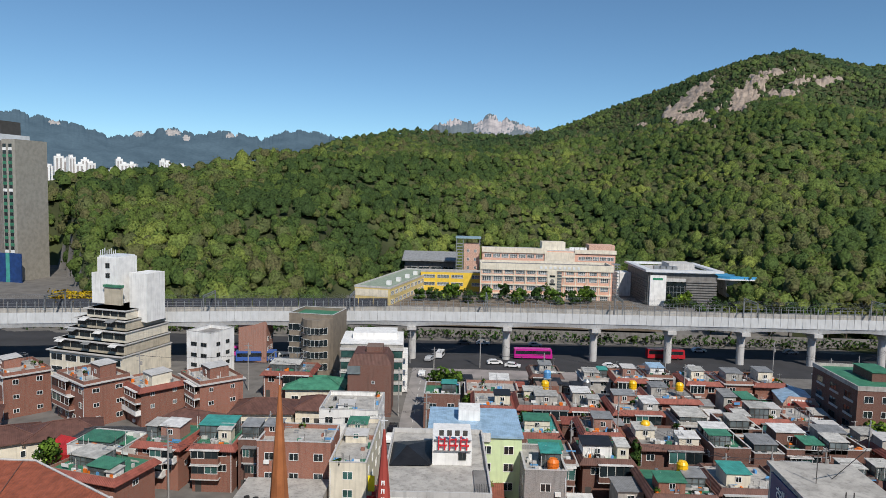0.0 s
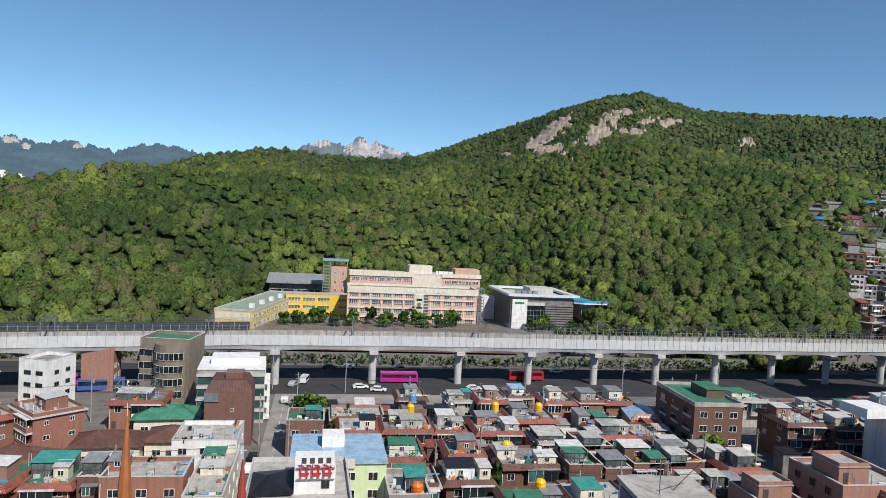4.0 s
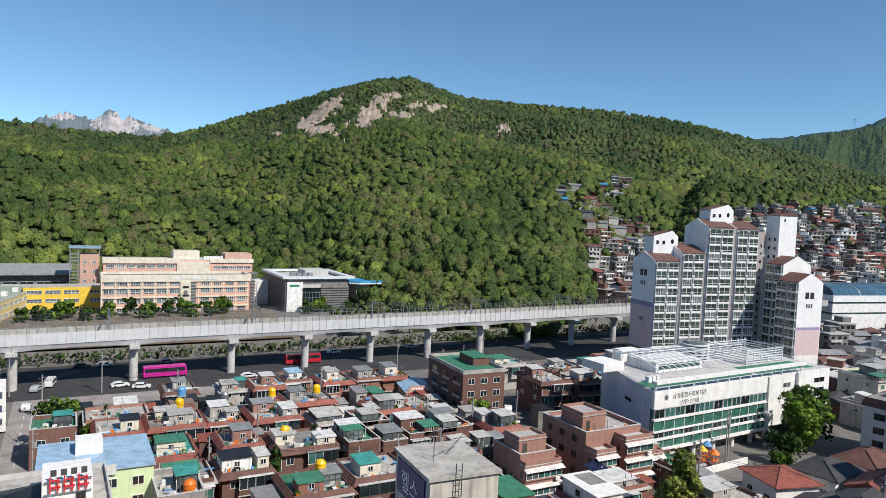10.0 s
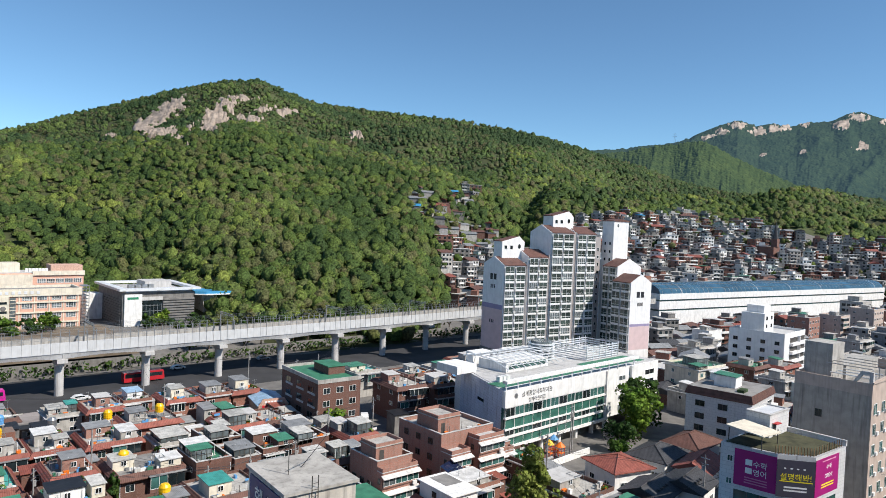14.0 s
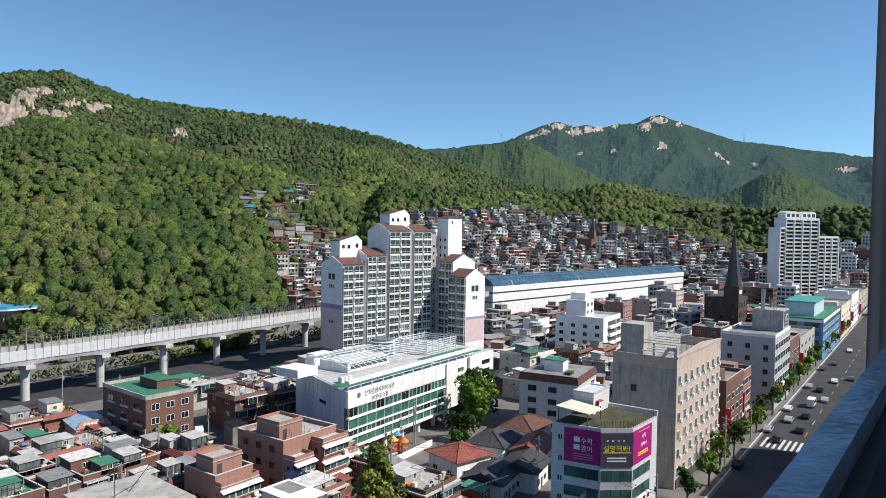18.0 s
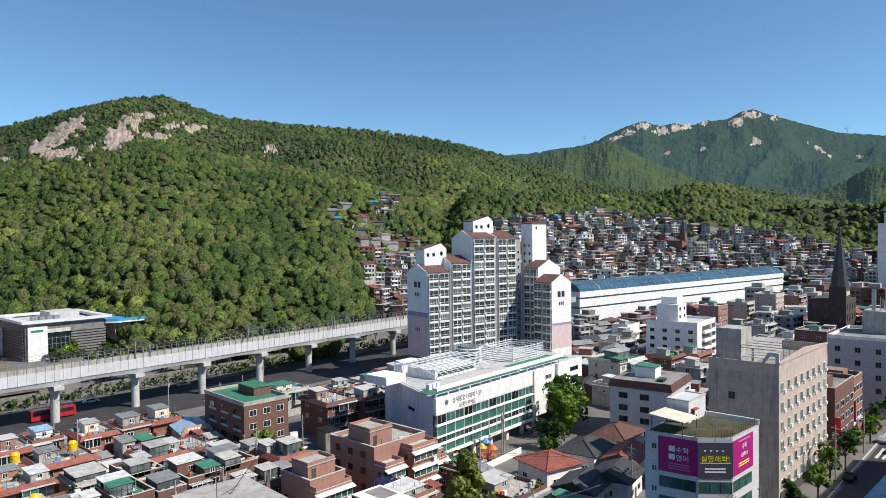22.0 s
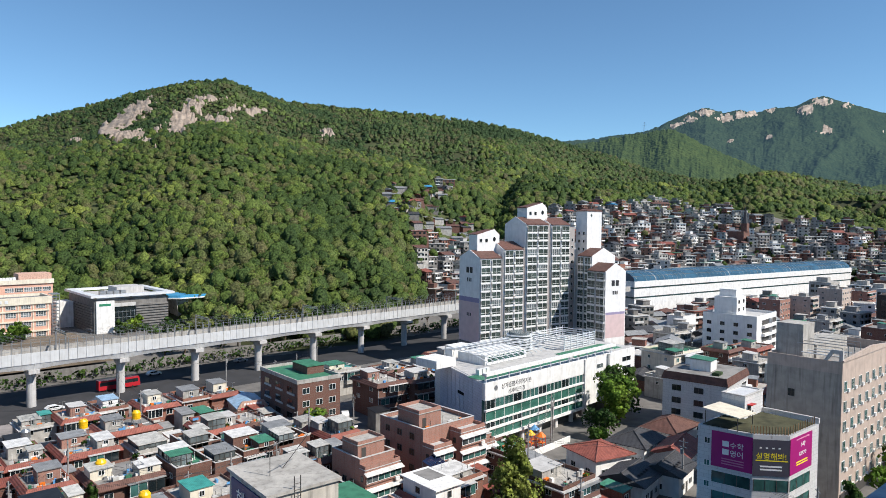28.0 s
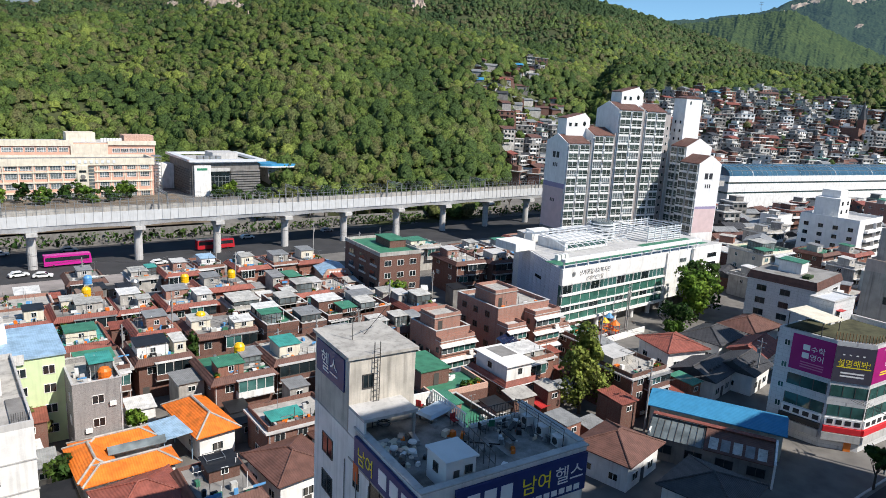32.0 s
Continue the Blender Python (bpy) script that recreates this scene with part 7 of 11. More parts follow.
lone("market_awning", Geo().poly([(-2.4, -1.8, 2.7), (2.4, -1.8, 2.6), (2.6, 1.8, 3.4), (-2.4, 1.8, 3.5), (-2.4, -1.8, 2.6), (2.4, -1.8, 2.5), (2.6, 1.8, 3.3), (-2.4, 1.8, 3.4)], [(0, 1, 2, 3), (7, 6, 5, 4), (0, 4, 5, 1), (1, 5, 6, 2), (2, 6, 7, 3), (3, 7, 4, 0)]).rod((-2.2, -1.6, 0), (-2.2, -1.6, 2.6), 0.05).rod((2.2, -1.6, 0), (2.2, -1.6, 2.5), 0.05).rod((2.3, 1.6, 0), (2.3, 1.6, 3.3), 0.05).rod((-2.2, 1.6, 0), (-2.2, 1.6, 3.4), 0.05), sheet_red, "bright red awning over a yard", "awning", x=75.2, y=73.0, rz=8)
house(86.6, 95.4, 64.5, 11.5, 7.4, "brown", "con", "slab", [(0.05, 0.4, 6.0, 5.0, 1.9, "con", "con")])
house(76.5, 84.5, 80, 7, 6.2, "red", "con", "slab", [(0.1, 0.1, 6, 5, 1.6, "white", "con")])
tiled_house(115.5, 77.5, 9, 9, 4.4, -15, tile_red, "dull red tiled", rise=1.6)
tiled_house(128, 76.5, 11, 8, 4.4, 8, tile_black, "grey tiled", rise=1.8)
tiled_house(141, 76, 11, 8, 4.6, 5, tile_brown, "dark brown tiled", rise=2.0)
tiled_house(129, 67.5, 10, 6.5, 4.4, 12, tile_red, "dull red tiled", rise=1.5, hip=False)
tiled_house(141, 64.5, 10, 6, 4.4, 4, tile_red, "red tiled", rise=1.5, hip=False)
for x_, y_, n_ in ((109, 66, 4), (118, 64, 3)):
    hb = tiled_house(x_, y_, 8.5, 7.5, 4.2, 10, tile_black, "black tiled", rise=1.6, hip=False)
    for k in range(n_):
        part("roof_vent", Geo().cyl(-2 + k * 1.2, -2.2, 4.6, 5.3, 0.28, n=8), tile_black, hb)
blue = thing("warehouse", "long shed with a bright blue sheet roof", "shed", 94.5, 54, 0, 28)
part("wall", Geo().box(-3.4, 3.4, -9.5, 9.5, -0.3, 4.4), cream_paint, blue)
part("roof", Geo().side([(-3.9, 4.3), (0, 5.6), (3.9, 4.3), (3.9, 4.45), (0, 5.75), (-3.9, 4.45)], -10, 10), sheet_blue, blue)
add_window(blue, -3.42, 6, 1.6, -90, 1.6, 1.2, "d")
tiled_house(73, 55.5, 9, 8, 4.2, 12, tile_brown, "brown tiled", rise=1.9)
tiled_house(75, 42, 9, 9, 4.2, 12, tile_black, "grey tiled", rise=1.7)
wk = thing("workshop", "dark patched workshop under glazed and rusty sheet roofs", "workshop", 86.9, 50.0, 0, 28)
part("wall", Geo().box(-3.6, 3.6, -8.5, 8.0, -0.3, 3.6), concrete_dark, wk)
part("end_wall", Geo().side([(-3.8, -0.3), (3.8, -0.3), (3.8, 3.9), (0.4, 5.5), (-3.8, 3.7)], -8.8, -8.5), white_paint, wk)
part("end_wall", Geo().box(-3.7, 3.7, 8.0, 8.2, -0.3, 4.2), white_paint, wk)
part("rusty_roof", Geo().side([(-4.0, 3.4), (0.4, 5.2), (4.0, 3.6), (4.0, 3.72), (0.4, 5.34), (-4.0, 3.52)], -8.4, 0.6), tile_brown, wk)
part("glazed_roof", Geo().side([(-4.0, 3.5), (0.4, 4.9), (4.0, 3.6), (4.0, 3.68), (0.4, 4.98), (-4.0, 3.58)], 0.7, 8.4), pane_light, wk)
for k in range(9):
    part("glazing_bar", Geo().side([(-4.05, 3.6), (0.4, 5.0), (4.05, 3.7), (4.05, 3.78), (0.4, 5.08), (-4.05, 3.68)], 0.8 + k * 0.93, 0.88 + k * 0.93), frame_dark, wk)
part("ridge_cap", Geo().box(-0.1, 0.9, -8.4, 8.3, 5.3, 5.42), tile_red, wk)
add_window(wk, 0.4, -8.82, 2.2, 0, 0.9, 0.9, "d")
face_windows(wk, (-3.6, 3.6, -8.5, 8.0), "W", 4, (1.2,), 2.4, 1.4, "d")
face_windows(wk, (-3.6, 3.6, -8.5, 8.0), "E", 4, (1.2,), 2.4, 1.4, "d")
for k in range(5):
    part("roof_patch", Geo().poly([(-3.6, -7.6 + k * 1.6, 3.72), (-1.6, -7.6 + k * 1.6, 4.56), (-1.6, -6.4 + k * 1.6, 4.56), (-3.6, -6.4 + k * 1.6, 3.72)], [(0, 1, 2, 3)]), (sheet_worn, sheet_grey)[k % 2], wk)
PLOTS.append((86.9 - 8, 86.9 + 8, 50.0 - 8, 50.0 + 8))
house(98, 106, 87, 7, 4.6, "brown", "green", "slab", [], balcony=False)

# ---- health-club block close below the eye ----
nb = thing("office_building", "white office block with a cluttered roof terrace and navy signs", "office building", 31.8, 40.8, 0, -4)
CLUB = [(-8.2, -9.2), (6.2, -9.2), (6.2, -1.3), (0.6, -1.3), (0.6, 4.2), (-2.4, 4.2), (-2.4, 9.2), (-8.2, 9.2)]
part("wall", Geo().prism(CLUB, -0.3, 23.9), white_paint, nb)
part("roof_deck", Geo().prism([(x_ * 0.985, y_ * 0.985) for x_, y_ in CLUB], 23.9, 24.0), mat("deck_dark", (0.27, 0.26, 0.245), 0.85, vary=0.28, scale=0.5, bump=0.4, stain=0.4, streak=(0.5, 0.5, 0.5)), nb)
part("parapet", Geo().box(-8.2, 6.2, -9.2, -8.9, 23.9, 25.0), white_paint, nb)
part("parapet", Geo().box(-8.2, -7.9, -8.9, 0.9, 23.9, 25.0), white_paint, nb)
part("parapet", Geo().box(5.9, 6.2, -8.9, -1.3, 23.9, 25.1), white_paint, nb)
part("parapet", Geo().box(0.9, 5.9, -1.55, -1.3, 23.9, 24.3), white_paint, nb)
part("parapet", Geo().box(-2.4, 0.6, 3.95, 4.2, 23.9, 25.0), white_paint, nb)
part("parapet", Geo().box(0.4, 0.6, -1.3, 3.95, 23.9, 24.3), white_paint, nb)
part("coping", Geo().box(-8.3, 6.3, -9.35, -8.75, 25.0, 25.12), concrete_light, nb)
part("coping", Geo().box(-8.35, -7.75, -8.7, 0.9, 25.0, 25.12), concrete_light, nb)
part("coping", Geo().box(5.75, 6.35, -8.7, -1.2, 25.1, 25.22), concrete_light, nb)
for k in range(16):
    part("baluster", Geo().box(0.44, 0.52, -1.2 + k * 0.33, -1.08 + k * 0.33, 24.3, 25.2), frame_white, nb)
part("handrail", Geo().box(0.42, 0.54, -1.3, 3.95, 25.2, 25.28), frame_white, nb)
twr = part("stair_tower", Geo().box(-8.2, -2.4, 2.2, 9.2, 24.0, 30.0), mat("stained_render", (0.58, 0.54, 0.48), 0.85, vary=0.12, stain=0.45), nb)
part("tower_roof", Geo().box(-8.4, -2.2, 2.0, 9.4, 30.0, 30.25), concrete, twr)
part("sign", Geo().box(-8.32, -8.2, 3.0, 8.6, 27.0, 29.7), navy, twr)
lettering(twr, "헬스", 1.9, pose(-8.36, 5.8, 27.6, 90, 0, -90), ink_white)
for k in range(5):
    part("stain_pipe", Geo().rod((-8.28, 2.6 - k * 2.2, 3), (-8.28, 2.6 - k * 2.2, 21.5), 0.05), pole_grey, nb)
add_window(twr, -6.6, 2.18, 27.4, 0, 1.0, 1.2, "d")
part("ladder", Geo().rod((-6.2, 2.0, 24), (-6.2, 2.0, 31.2), 0.04).rod((-5.7, 2.0, 24), (-5.7, 2.0, 31.2), 0.04), frame_dark, twr)
for k in range(14):
    part("ladder_rung", Geo().rod((-6.2, 2.0, 24.4 + 0.48 * k), (-5.7, 2.0, 24.4 + 0.48 * k), 0.025), frame_dark, twr)
part("porch_roof", Geo().box(-8.2, -3.6, -0.6, 2.2, 26.0, 26.25), concrete_light, twr)
part("porch_wall", Geo().box(-8.2, -8.0, -0.6, 2.2, 24.0, 26.0), white_paint, twr)
part("porch_post", Geo().box(-3.9, -3.7, -0.5, -0.3, 24.0, 26.0), concrete, twr)
part("aerial", Geo().rod((-5, 6.5, 30.2), (-3.6, 5.0, 33.0), 0.03).rod((-5.5, 4.5, 32.2), (-3.0, 6.8, 31.4), 0.03).rod((-6.5, 5.5, 30.2), (-6.5, 5.5, 32.8), 0.03), frame_dark, twr)
shed = part("roof_shed", Geo().box(-5.9, -3.5, -8.5, -6.0, 24.0, 26.2), frame_white, nb)
part("shed_roof", Geo().box(-6.05, -3.35, -8.65, -5.85, 26.2, 26.34), frame_white, shed)
add_window(shed, -4.1, -8.52, 25.1, 0, 0.6, 0.6, "d")
add_window(shed, -5.92, -7.2, 25.0, -90, 0.6, 0.7, "d")
part("door", Geo().box(-5.3, -4.85, -8.55, -8.5, 24.1, 25.5), frame_dark, shed)
for z_ in (2.5, 6.0, 9.5, 13.0, 16.5, 20.0):
    add_window(nb, -8.22, 6.2, z_, -90, 2.2, 1.8, "d")
    add_window(nb, -8.22, 0.5, z_, -90, 1.0, 1.5, "d")
    add_window(nb, -8.22, -3.5, z_, -90, 3.2, 2.2, "d")
    for k in range(4):
        add_window(nb, -6.1 + k * 3.4, -9.22, z_ - 1.2, 0, 2.7, 1.8, "o")
sg = part("sign_front", Geo().box(-5.6, 6.1, -9.5, -9.25, 21.6, 24.6), navy, nb)
lettering(sg, "남여", 1.55, pose(1.3, -9.52, 22.75, 90, 0, 0), ink_yellow)
lettering(sg, "헬스", 1.55, pose(4.4, -9.52, 22.75, 90, 0, 0), ink_white)
bars(sg, -4.9, -0.7, 22.75, 1.25, -9.5, 3, ink_white)
bars(sg, -4.6, 5.6, 21.8, 0.45, -9.5, 14, ink_white)
sg2 = part("sign_side", Geo().box(-8.5, -8.25, -9.0, 0.4, 22.4, 24.6), navy, nb)
lettering(sg2, "남여", 1.5, pose(-8.53, -1.6, 22.85, 90, 0, -90), ink_yellow)
for k in range(3):
    part("letter_bar", Geo().box(-8.54, -8.5, -8.4 + k * 1.7, -7.2 + k * 1.7, 22.9, 24.1), ink_white, sg2)
part("window_sign", Geo().box(-8.3, -8.22, 0.1, 0.9, 20.6, 22.2), mat("sign_orange", (0.7, 0.12, 0.02), 0.5, bump=0), nb)
for k in range(18):
    part("baluster", Geo().rod((0.9 + k * 0.29, -1.42, 24.3), (0.9 + k * 0.29, -1.42, 25.5), 0.025), frame_dark, nb)
part("handrail", Geo().rod((0.7, -1.42, 25.5), (5.9, -1.42, 25.5), 0.04).rod((0.7, -1.42, 24.5), (5.9, -1.42, 24.5), 0.03), frame_dark, nb)
for k in range(3):
    part("air_conditioner", Geo().box(5.2, 5.85, -7.2 + k * 1.9, -6.3 + k * 1.9, 24.0, 24.8), frame_white, nb)
    part("fan_grille", Geo().side([(-6.75 + k * 1.9 + 0.3 * math.cos(a * math.pi / 5), 24.4 + 0.3 * math.sin(a * math.pi / 5)) for a in range(10)], 5.17, 5.2, "x"), frame_dark, nb)
nbm = pose(31.8, 40.8, 24.0, 0, 0, -4)


def on_terrace(x, y):
    v = nbm @ Vector((x, y, 0))
    return v.x, v.y, v.z


JR_MATS = (concrete_light, cream_paint, concrete, steel)
x_, y_, z_ = on_terrace(-0.6, 1.5)
tb = thing("tarpaulin_table", "terrace table covered by a pale blue tarpaulin", "table", x_, y_, z_, 15, )
part("tabletop", Geo().box(-1.5, 1.5, -0.7, 0.7, 0.72, 0.8), tank_blue, tb)
part("tarpaulin", Geo().poly([(-1.7, -0.9, 0.55), (1.7, -0.9, 0.6), (1.7, 0.9, 0.5), (-1.7, 0.9, 0.62), (-1.5, -0.7, 0.82), (1.5, -0.7, 0.82), (1.5, 0.7, 0.82), (-1.5, 0.7, 0.82)], [(4, 5, 6, 7), (0, 1, 5, 4), (1, 2, 6, 5), (2, 3, 7, 6), (3, 0, 4, 7)]), mat("tarp_pale", (0.5, 0.62, 0.72), 0.6, vary=0.12, bump=0.5, fine=3.0), tb)
for sx in (-1.3, 1.3):
    for sy in (-0.6, 0.6):
        part("leg", Geo().box(sx - 0.04, sx + 0.04, sy - 0.04, sy + 0.04, 0, 0.72), frame_dark, tb)
for i_, (px, py, c_) in enumerate(((0.0, -0.4, sheet_red), (-0.4, 2.9, tarp_black), (1.2, -2.6, tarp_black), (-1.2, 3.2, sheet_red), (2.2, -2.4, mat("chair_green", (0.03, 0.16, 0.09), 0.5, bump=0)), (3.1, -2.6, tarp_black))):
    x_, y_, z_ = on_terrace(px, py)
    ch = thing("terrace_chair", "worn plastic chair standing on a roof terrace", "chair", x_, y_, z_, i_ * 40, "terrace chairs")
    part("seat", Geo().box(-0.25, 0.25, -0.25, 0.25, 0.4, 0.46), c_, ch)
    part("backrest", Geo().box(-0.25, 0.25, 0.2, 0.26, 0.46, 0.95), c_, ch)
    for sx in (-0.22, 0.22):
        for sy in (-0.22, 0.22):
            part("leg", Geo().box(sx - 0.02, sx + 0.02, sy - 0.02, sy + 0.02, 0, 0.4), frame_dark, ch)
for i_, (px, py) in enumerate(((3.6, -3.4), (4.4, -4.8), (2.4, -4.6))):
    x_, y_, z_ = on_terrace(px, py)
    bn = thing("exercise_bench", "bare steel exercise bench abandoned on a roof", "bench", x_, y_, z_, 30 + i_ * 25, "exercise benches")
    part("board", Geo().box(-0.8, 0.8, -0.18, 0.18, 0.45, 0.52), tarp_black, bn)
    for sx in (-0.6, 0.6):
        part("leg", Geo().box(sx - 0.03, sx + 0.03, -0.2, 0.2, 0, 0.45), steel, bn)
    part("upright", Geo().rod((0.7, -0.3, 0), (0.7, -0.3, 1.3), 0.03).rod((0.7, 0.3, 0), (0.7, 0.3, 1.3), 0.03).rod((0.7, -0.3, 1.3), (0.7, 0.3, 1.3), 0.03), steel, bn)
for k in range(5):
    part("drying_post", Geo().rod((4.9, -8 + k * 1.5, 24.0), (4.9, -8 + k * 1.5, 26.0), 0.03), frame_dark, nb)
part("drying_rail", Geo().rod((4.9, -8, 26.0), (4.9, -2, 26.0), 0.03).rod((4.9, -8, 25.5), (4.9, -2, 25.5), 0.02), frame_dark, nb)
part("cable_run", Geo().tube([(-2 + 1.7 * k, -2.4 - 1.2 * (k % 3), 24.06) for k in range(5)], 0.05), rubber, nb)
part("pipe_run", Geo().rod((-2.2, 3.6, 24.15), (0.3, 3.6, 24.15), 0.08).rod((5.6, -8.6, 24.15), (5.6, -1.8, 24.15), 0.08), steel, nb)
part("wall_crack_band", Geo().box(-8.26, -8.2, -8.8, 2.0, 21.9, 22.05), concrete, nb)
for k in range(7):
    part("inner_fence", Geo().rod((-1.6 + 0.12 * k, -8.2 + k * 0.85, 24.0), (-1.6 + 0.12 * k, -8.2 + k * 0.85, 25.7), 0.03), frame_dark, nb)
part("inner_rail", Geo().rod((-1.6, -8.2, 25.7), (-0.9, -3.1, 25.7), 0.035).rod((-1.6, -8.2, 24.9), (-0.9, -3.1, 24.9), 0.03), frame_dark, nb)
part("roof_patch", Geo().box(1.0, 4.6, -7.6, -3.2, 24.0, 24.012), mat("patch_pale", (0.33, 0.32, 0.30), 0.9, vary=0.25, scale=0.8), nb)
part("roof_patch", Geo().box(-1.8, 0.2, -0.4, 3.4, 24.0, 24.012), MATS["patch_pale"], nb)
part("drain_hose", Geo().tube([(-7.2 + 0.5 * math.cos(k), -1.8 + 0.5 * math.sin(k), 26.45 - 0.02 * k) for k in range(10)], 0.05), rubber, nb)
for i_, (px, py, rz_) in enumerate(((-4.9, -2.2, 20), (-5.6, -3.4, 75), (-6.6, -2.4, 40))):
    x_, y_, z_ = on_terrace(px, py)
    fan = thing("old_fan", "discarded white electric fan lying among roof junk", "fan", x_, y_, z_, rz_, "discarded fans")
    part("cage", Geo().cyl(0, 0, 0.5, 0.62, 0.36, 0.3, 14), frame_white, fan)
    part("stem", Geo().cyl(0, 0, 0.05, 0.5, 0.04, n=6), frame_white, fan)
    part("foot", Geo().cyl(0, 0, 0, 0.06, 0.24, n=12), frame_white, fan)
for i_, (px, py) in enumerate(((-6.9, -0.9), (-6.2, -1.3), (-5.2, -0.9), (-4.2, -1.2))):
    x_, y_, z_ = on_terrace(px, py)
    lone("board_stack", Geo().box(-0.9, 0.9, -0.25, 0.25, 0, 0.12).box(-0.8, 0.85, -0.22, 0.2, 0.12, 0.25).box(-0.85, 0.7, -0.2, 0.24, 0.25, 0.36), JR_MATS[i_], "stack of weathered boards on a roof terrace", "boards", x=x_, y=y_, z=z_, rz=25 * i_, group="board stacks")
JR = random.Random(3)
for i_ in range(78):
    px, py = (JR.uniform(-7.4, -4.4), JR.uniform(-4.6, -0.8)) if i_ < 34 else (JR.uniform(-0.8, 5.2), JR.uniform(-8.2, -1.9)) if i_ < 66 else (JR.uniform(-2.0, -0.2), JR.uniform(-3.4, 3.4))
    x_, y_, z_ = on_terrace(px, py)
    s_ = JR.uniform(0.1, 0.34)
    lone("junk_box", Geo().box(-s_, s_, -s_ * 0.7, s_ * 0.7, 0, s_ * JR.uniform(0.8, 1.8), 0.03), JR.choice((frame_white, cream_paint, concrete_dark, tank_orange, tarp_black, steel)), "discarded box piled on a roof terrace", "box", x=x_, y=y_, z=z_, rz=JR.uniform(0, 90), group="roof clutter")

# ---- blocks west of the side street and at its mouth ----
m1 = thing("office_building", "white rendered block with red letters on its stair head", "office building", -1.6, 85.5, 0, 1)
part("wall", Geo().box(-6.4, 6.4, -10.5, 10.5, -0.3, 15.2), white_paint, m1)
part("roof_deck", Geo().box(-6.2, 6.2, -10.3, 10.3, 15.2, 15.3), concrete, m1)
part("parapet", ring(Geo(), -6.4, 6.4, -10.5, 10.5, 15.2, 15.9, 0.22), concrete_light, m1)
sh_ = part("stair_head", Geo().box(-0.6, 4.4, -1.2, 5, 15.3, 18.6), white_paint, m1)
part("sign_frame", Geo().box(-0.4, 4.3, -1.5, -1.4, 18.6, 18.7).box(-0.4, 4.3, -1.5, -1.4, 17.2, 17.3), steel, sh_)
for k in range(3):
    ltr = part("red_letter", Geo().box(0.1 + k * 1.4, 0.25 + k * 1.4, -1.6, -1.45, 17.4, 19.2).box(0.1 + k * 1.4, 1.2 + k * 1.4, -1.6, -1.45, 17.9, 18.1).box(0.85 + k * 1.4, 1.0 + k * 1.4, -1.6, -1.45, 17.4, 19.0).box(0.3 + k * 1.4, 1.1 + k * 1.4, -1.6, -1.45, 18.7, 18.85), ink_red, sh_)
for k in range(4):
    part("letter_frame", Geo().box(0.2 + k, 0.8 + k, -1.4, -1.3, 19.2, 19.9), frame_dark, sh_)
add_window(sh_, 3.2, -1.22, 16.0, 0, 1.0, 1.0, "d")
part("tarpaulin", Geo().poly([(-6, -2, 15.4), (-0.7, -2, 15.6), (-0.7, 6, 15.9), (-6, 6, 15.5), (-4, 2, 16.6)], [(0, 1, 4), (1, 2, 4), (2, 3, 4), (3, 0, 4)]), tarp_black, m1)
part("side_terrace", Geo().box(4.5, 6.3, -9.5, -3, 15.3, 15.5), deck_grey, m1)
for k in range(9):
    part("baluster", Geo().rod((4.6 + k * 0.2, -9.3, 15.3), (4.6 + k * 0.2, -9.3, 16.5), 0.025), frame_dark, m1)
face_windows(m1, (-6.4, 6.4, -10.5, 10.5), "S", 2, (2.5, 6, 9.5, 12.6), 1.1, 1.7, "d", 0.25, 0.85)
for z_ in (8.2, 11.6):
    part("string_course", Geo().box(-6.5, 6.5, -10.6, -10.5, z_, z_ + 0.15), concrete_light, m1)
m2 = thing("apartment_house", "lime-painted block with a pale blue sheet roof", "apartment house", 3.8, 108, 0, 0)
part("wall", Geo().box(-7, 7.2, -6.5, 6.5, -0.3, 12.8), lime_paint, m2)
part("sheet_roof", Geo().box(-7.3, 7.4, -6.8, 6.8, 12.8, 13.1), sheet_paleblue, m2)
part("roof_edge", Geo().box(-7.2, 2.4, -6.9, -6.7, 12.2, 13.6), sheet_white, m2)
part("roof_room", Geo().box(-2.5, 1, 0, 4, 13.1, 14.8), white_paint, m2)
face_windows(m2, (-7, 7.2, -6.5, 6.5), "S", 2, (1.5, 4.5, 7.5, 10.2), 1.5, 1.3, "w", 0.5, 0.98)
face_windows(m2, (-7, 7.2, -6.5, 6.5), "E", 2, (4.5, 7.5, 10.2), 1.2, 1.2, "w")
l12 = house(-24.4, -13.4, 123.5, 11.5, 8.4, "white", "con", "par", [(0.3, 0.1, 3.4, 3, 1.4, "con", "white")], balcony=False)
house(-18, -12.4, 99, 20, 8.4, "cream", "con", "par", [(0.15, 0.5, 4, 3, 1.4, "con", "cream"), (0.1, 0.75, 3.6, 3.6, 1.6, "green", "cream")], balcony=False, win="g")
lone("shop_sign", Geo().box(-0.1, 0.9, -0.12, 0.12, 4.2, 6.6), ink_yellow, "yellow vertical shop sign on a street front", "sign", x=-12.2, y=100.5)
lone("shop_sign", Geo().box(-0.1, 0.8, -0.12, 0.12, 2.4, 4.0), ink_red, "red vertical shop sign on a street front", "sign", x=-12.2, y=99.3)
house(-30.2, -18.6, 103.5, 8.5, 9.6, "red", "con", "par", [(0.0, 0.5, 3, 3.6, 1.8, "grey", "red")], balcony=False)
lone("terrace", Geo().box(-31.5, -18.5, 92, 103.3, -0.3, 4.6), concrete, "low concrete roof terrace with a soiled slab", "terrace", "structure")
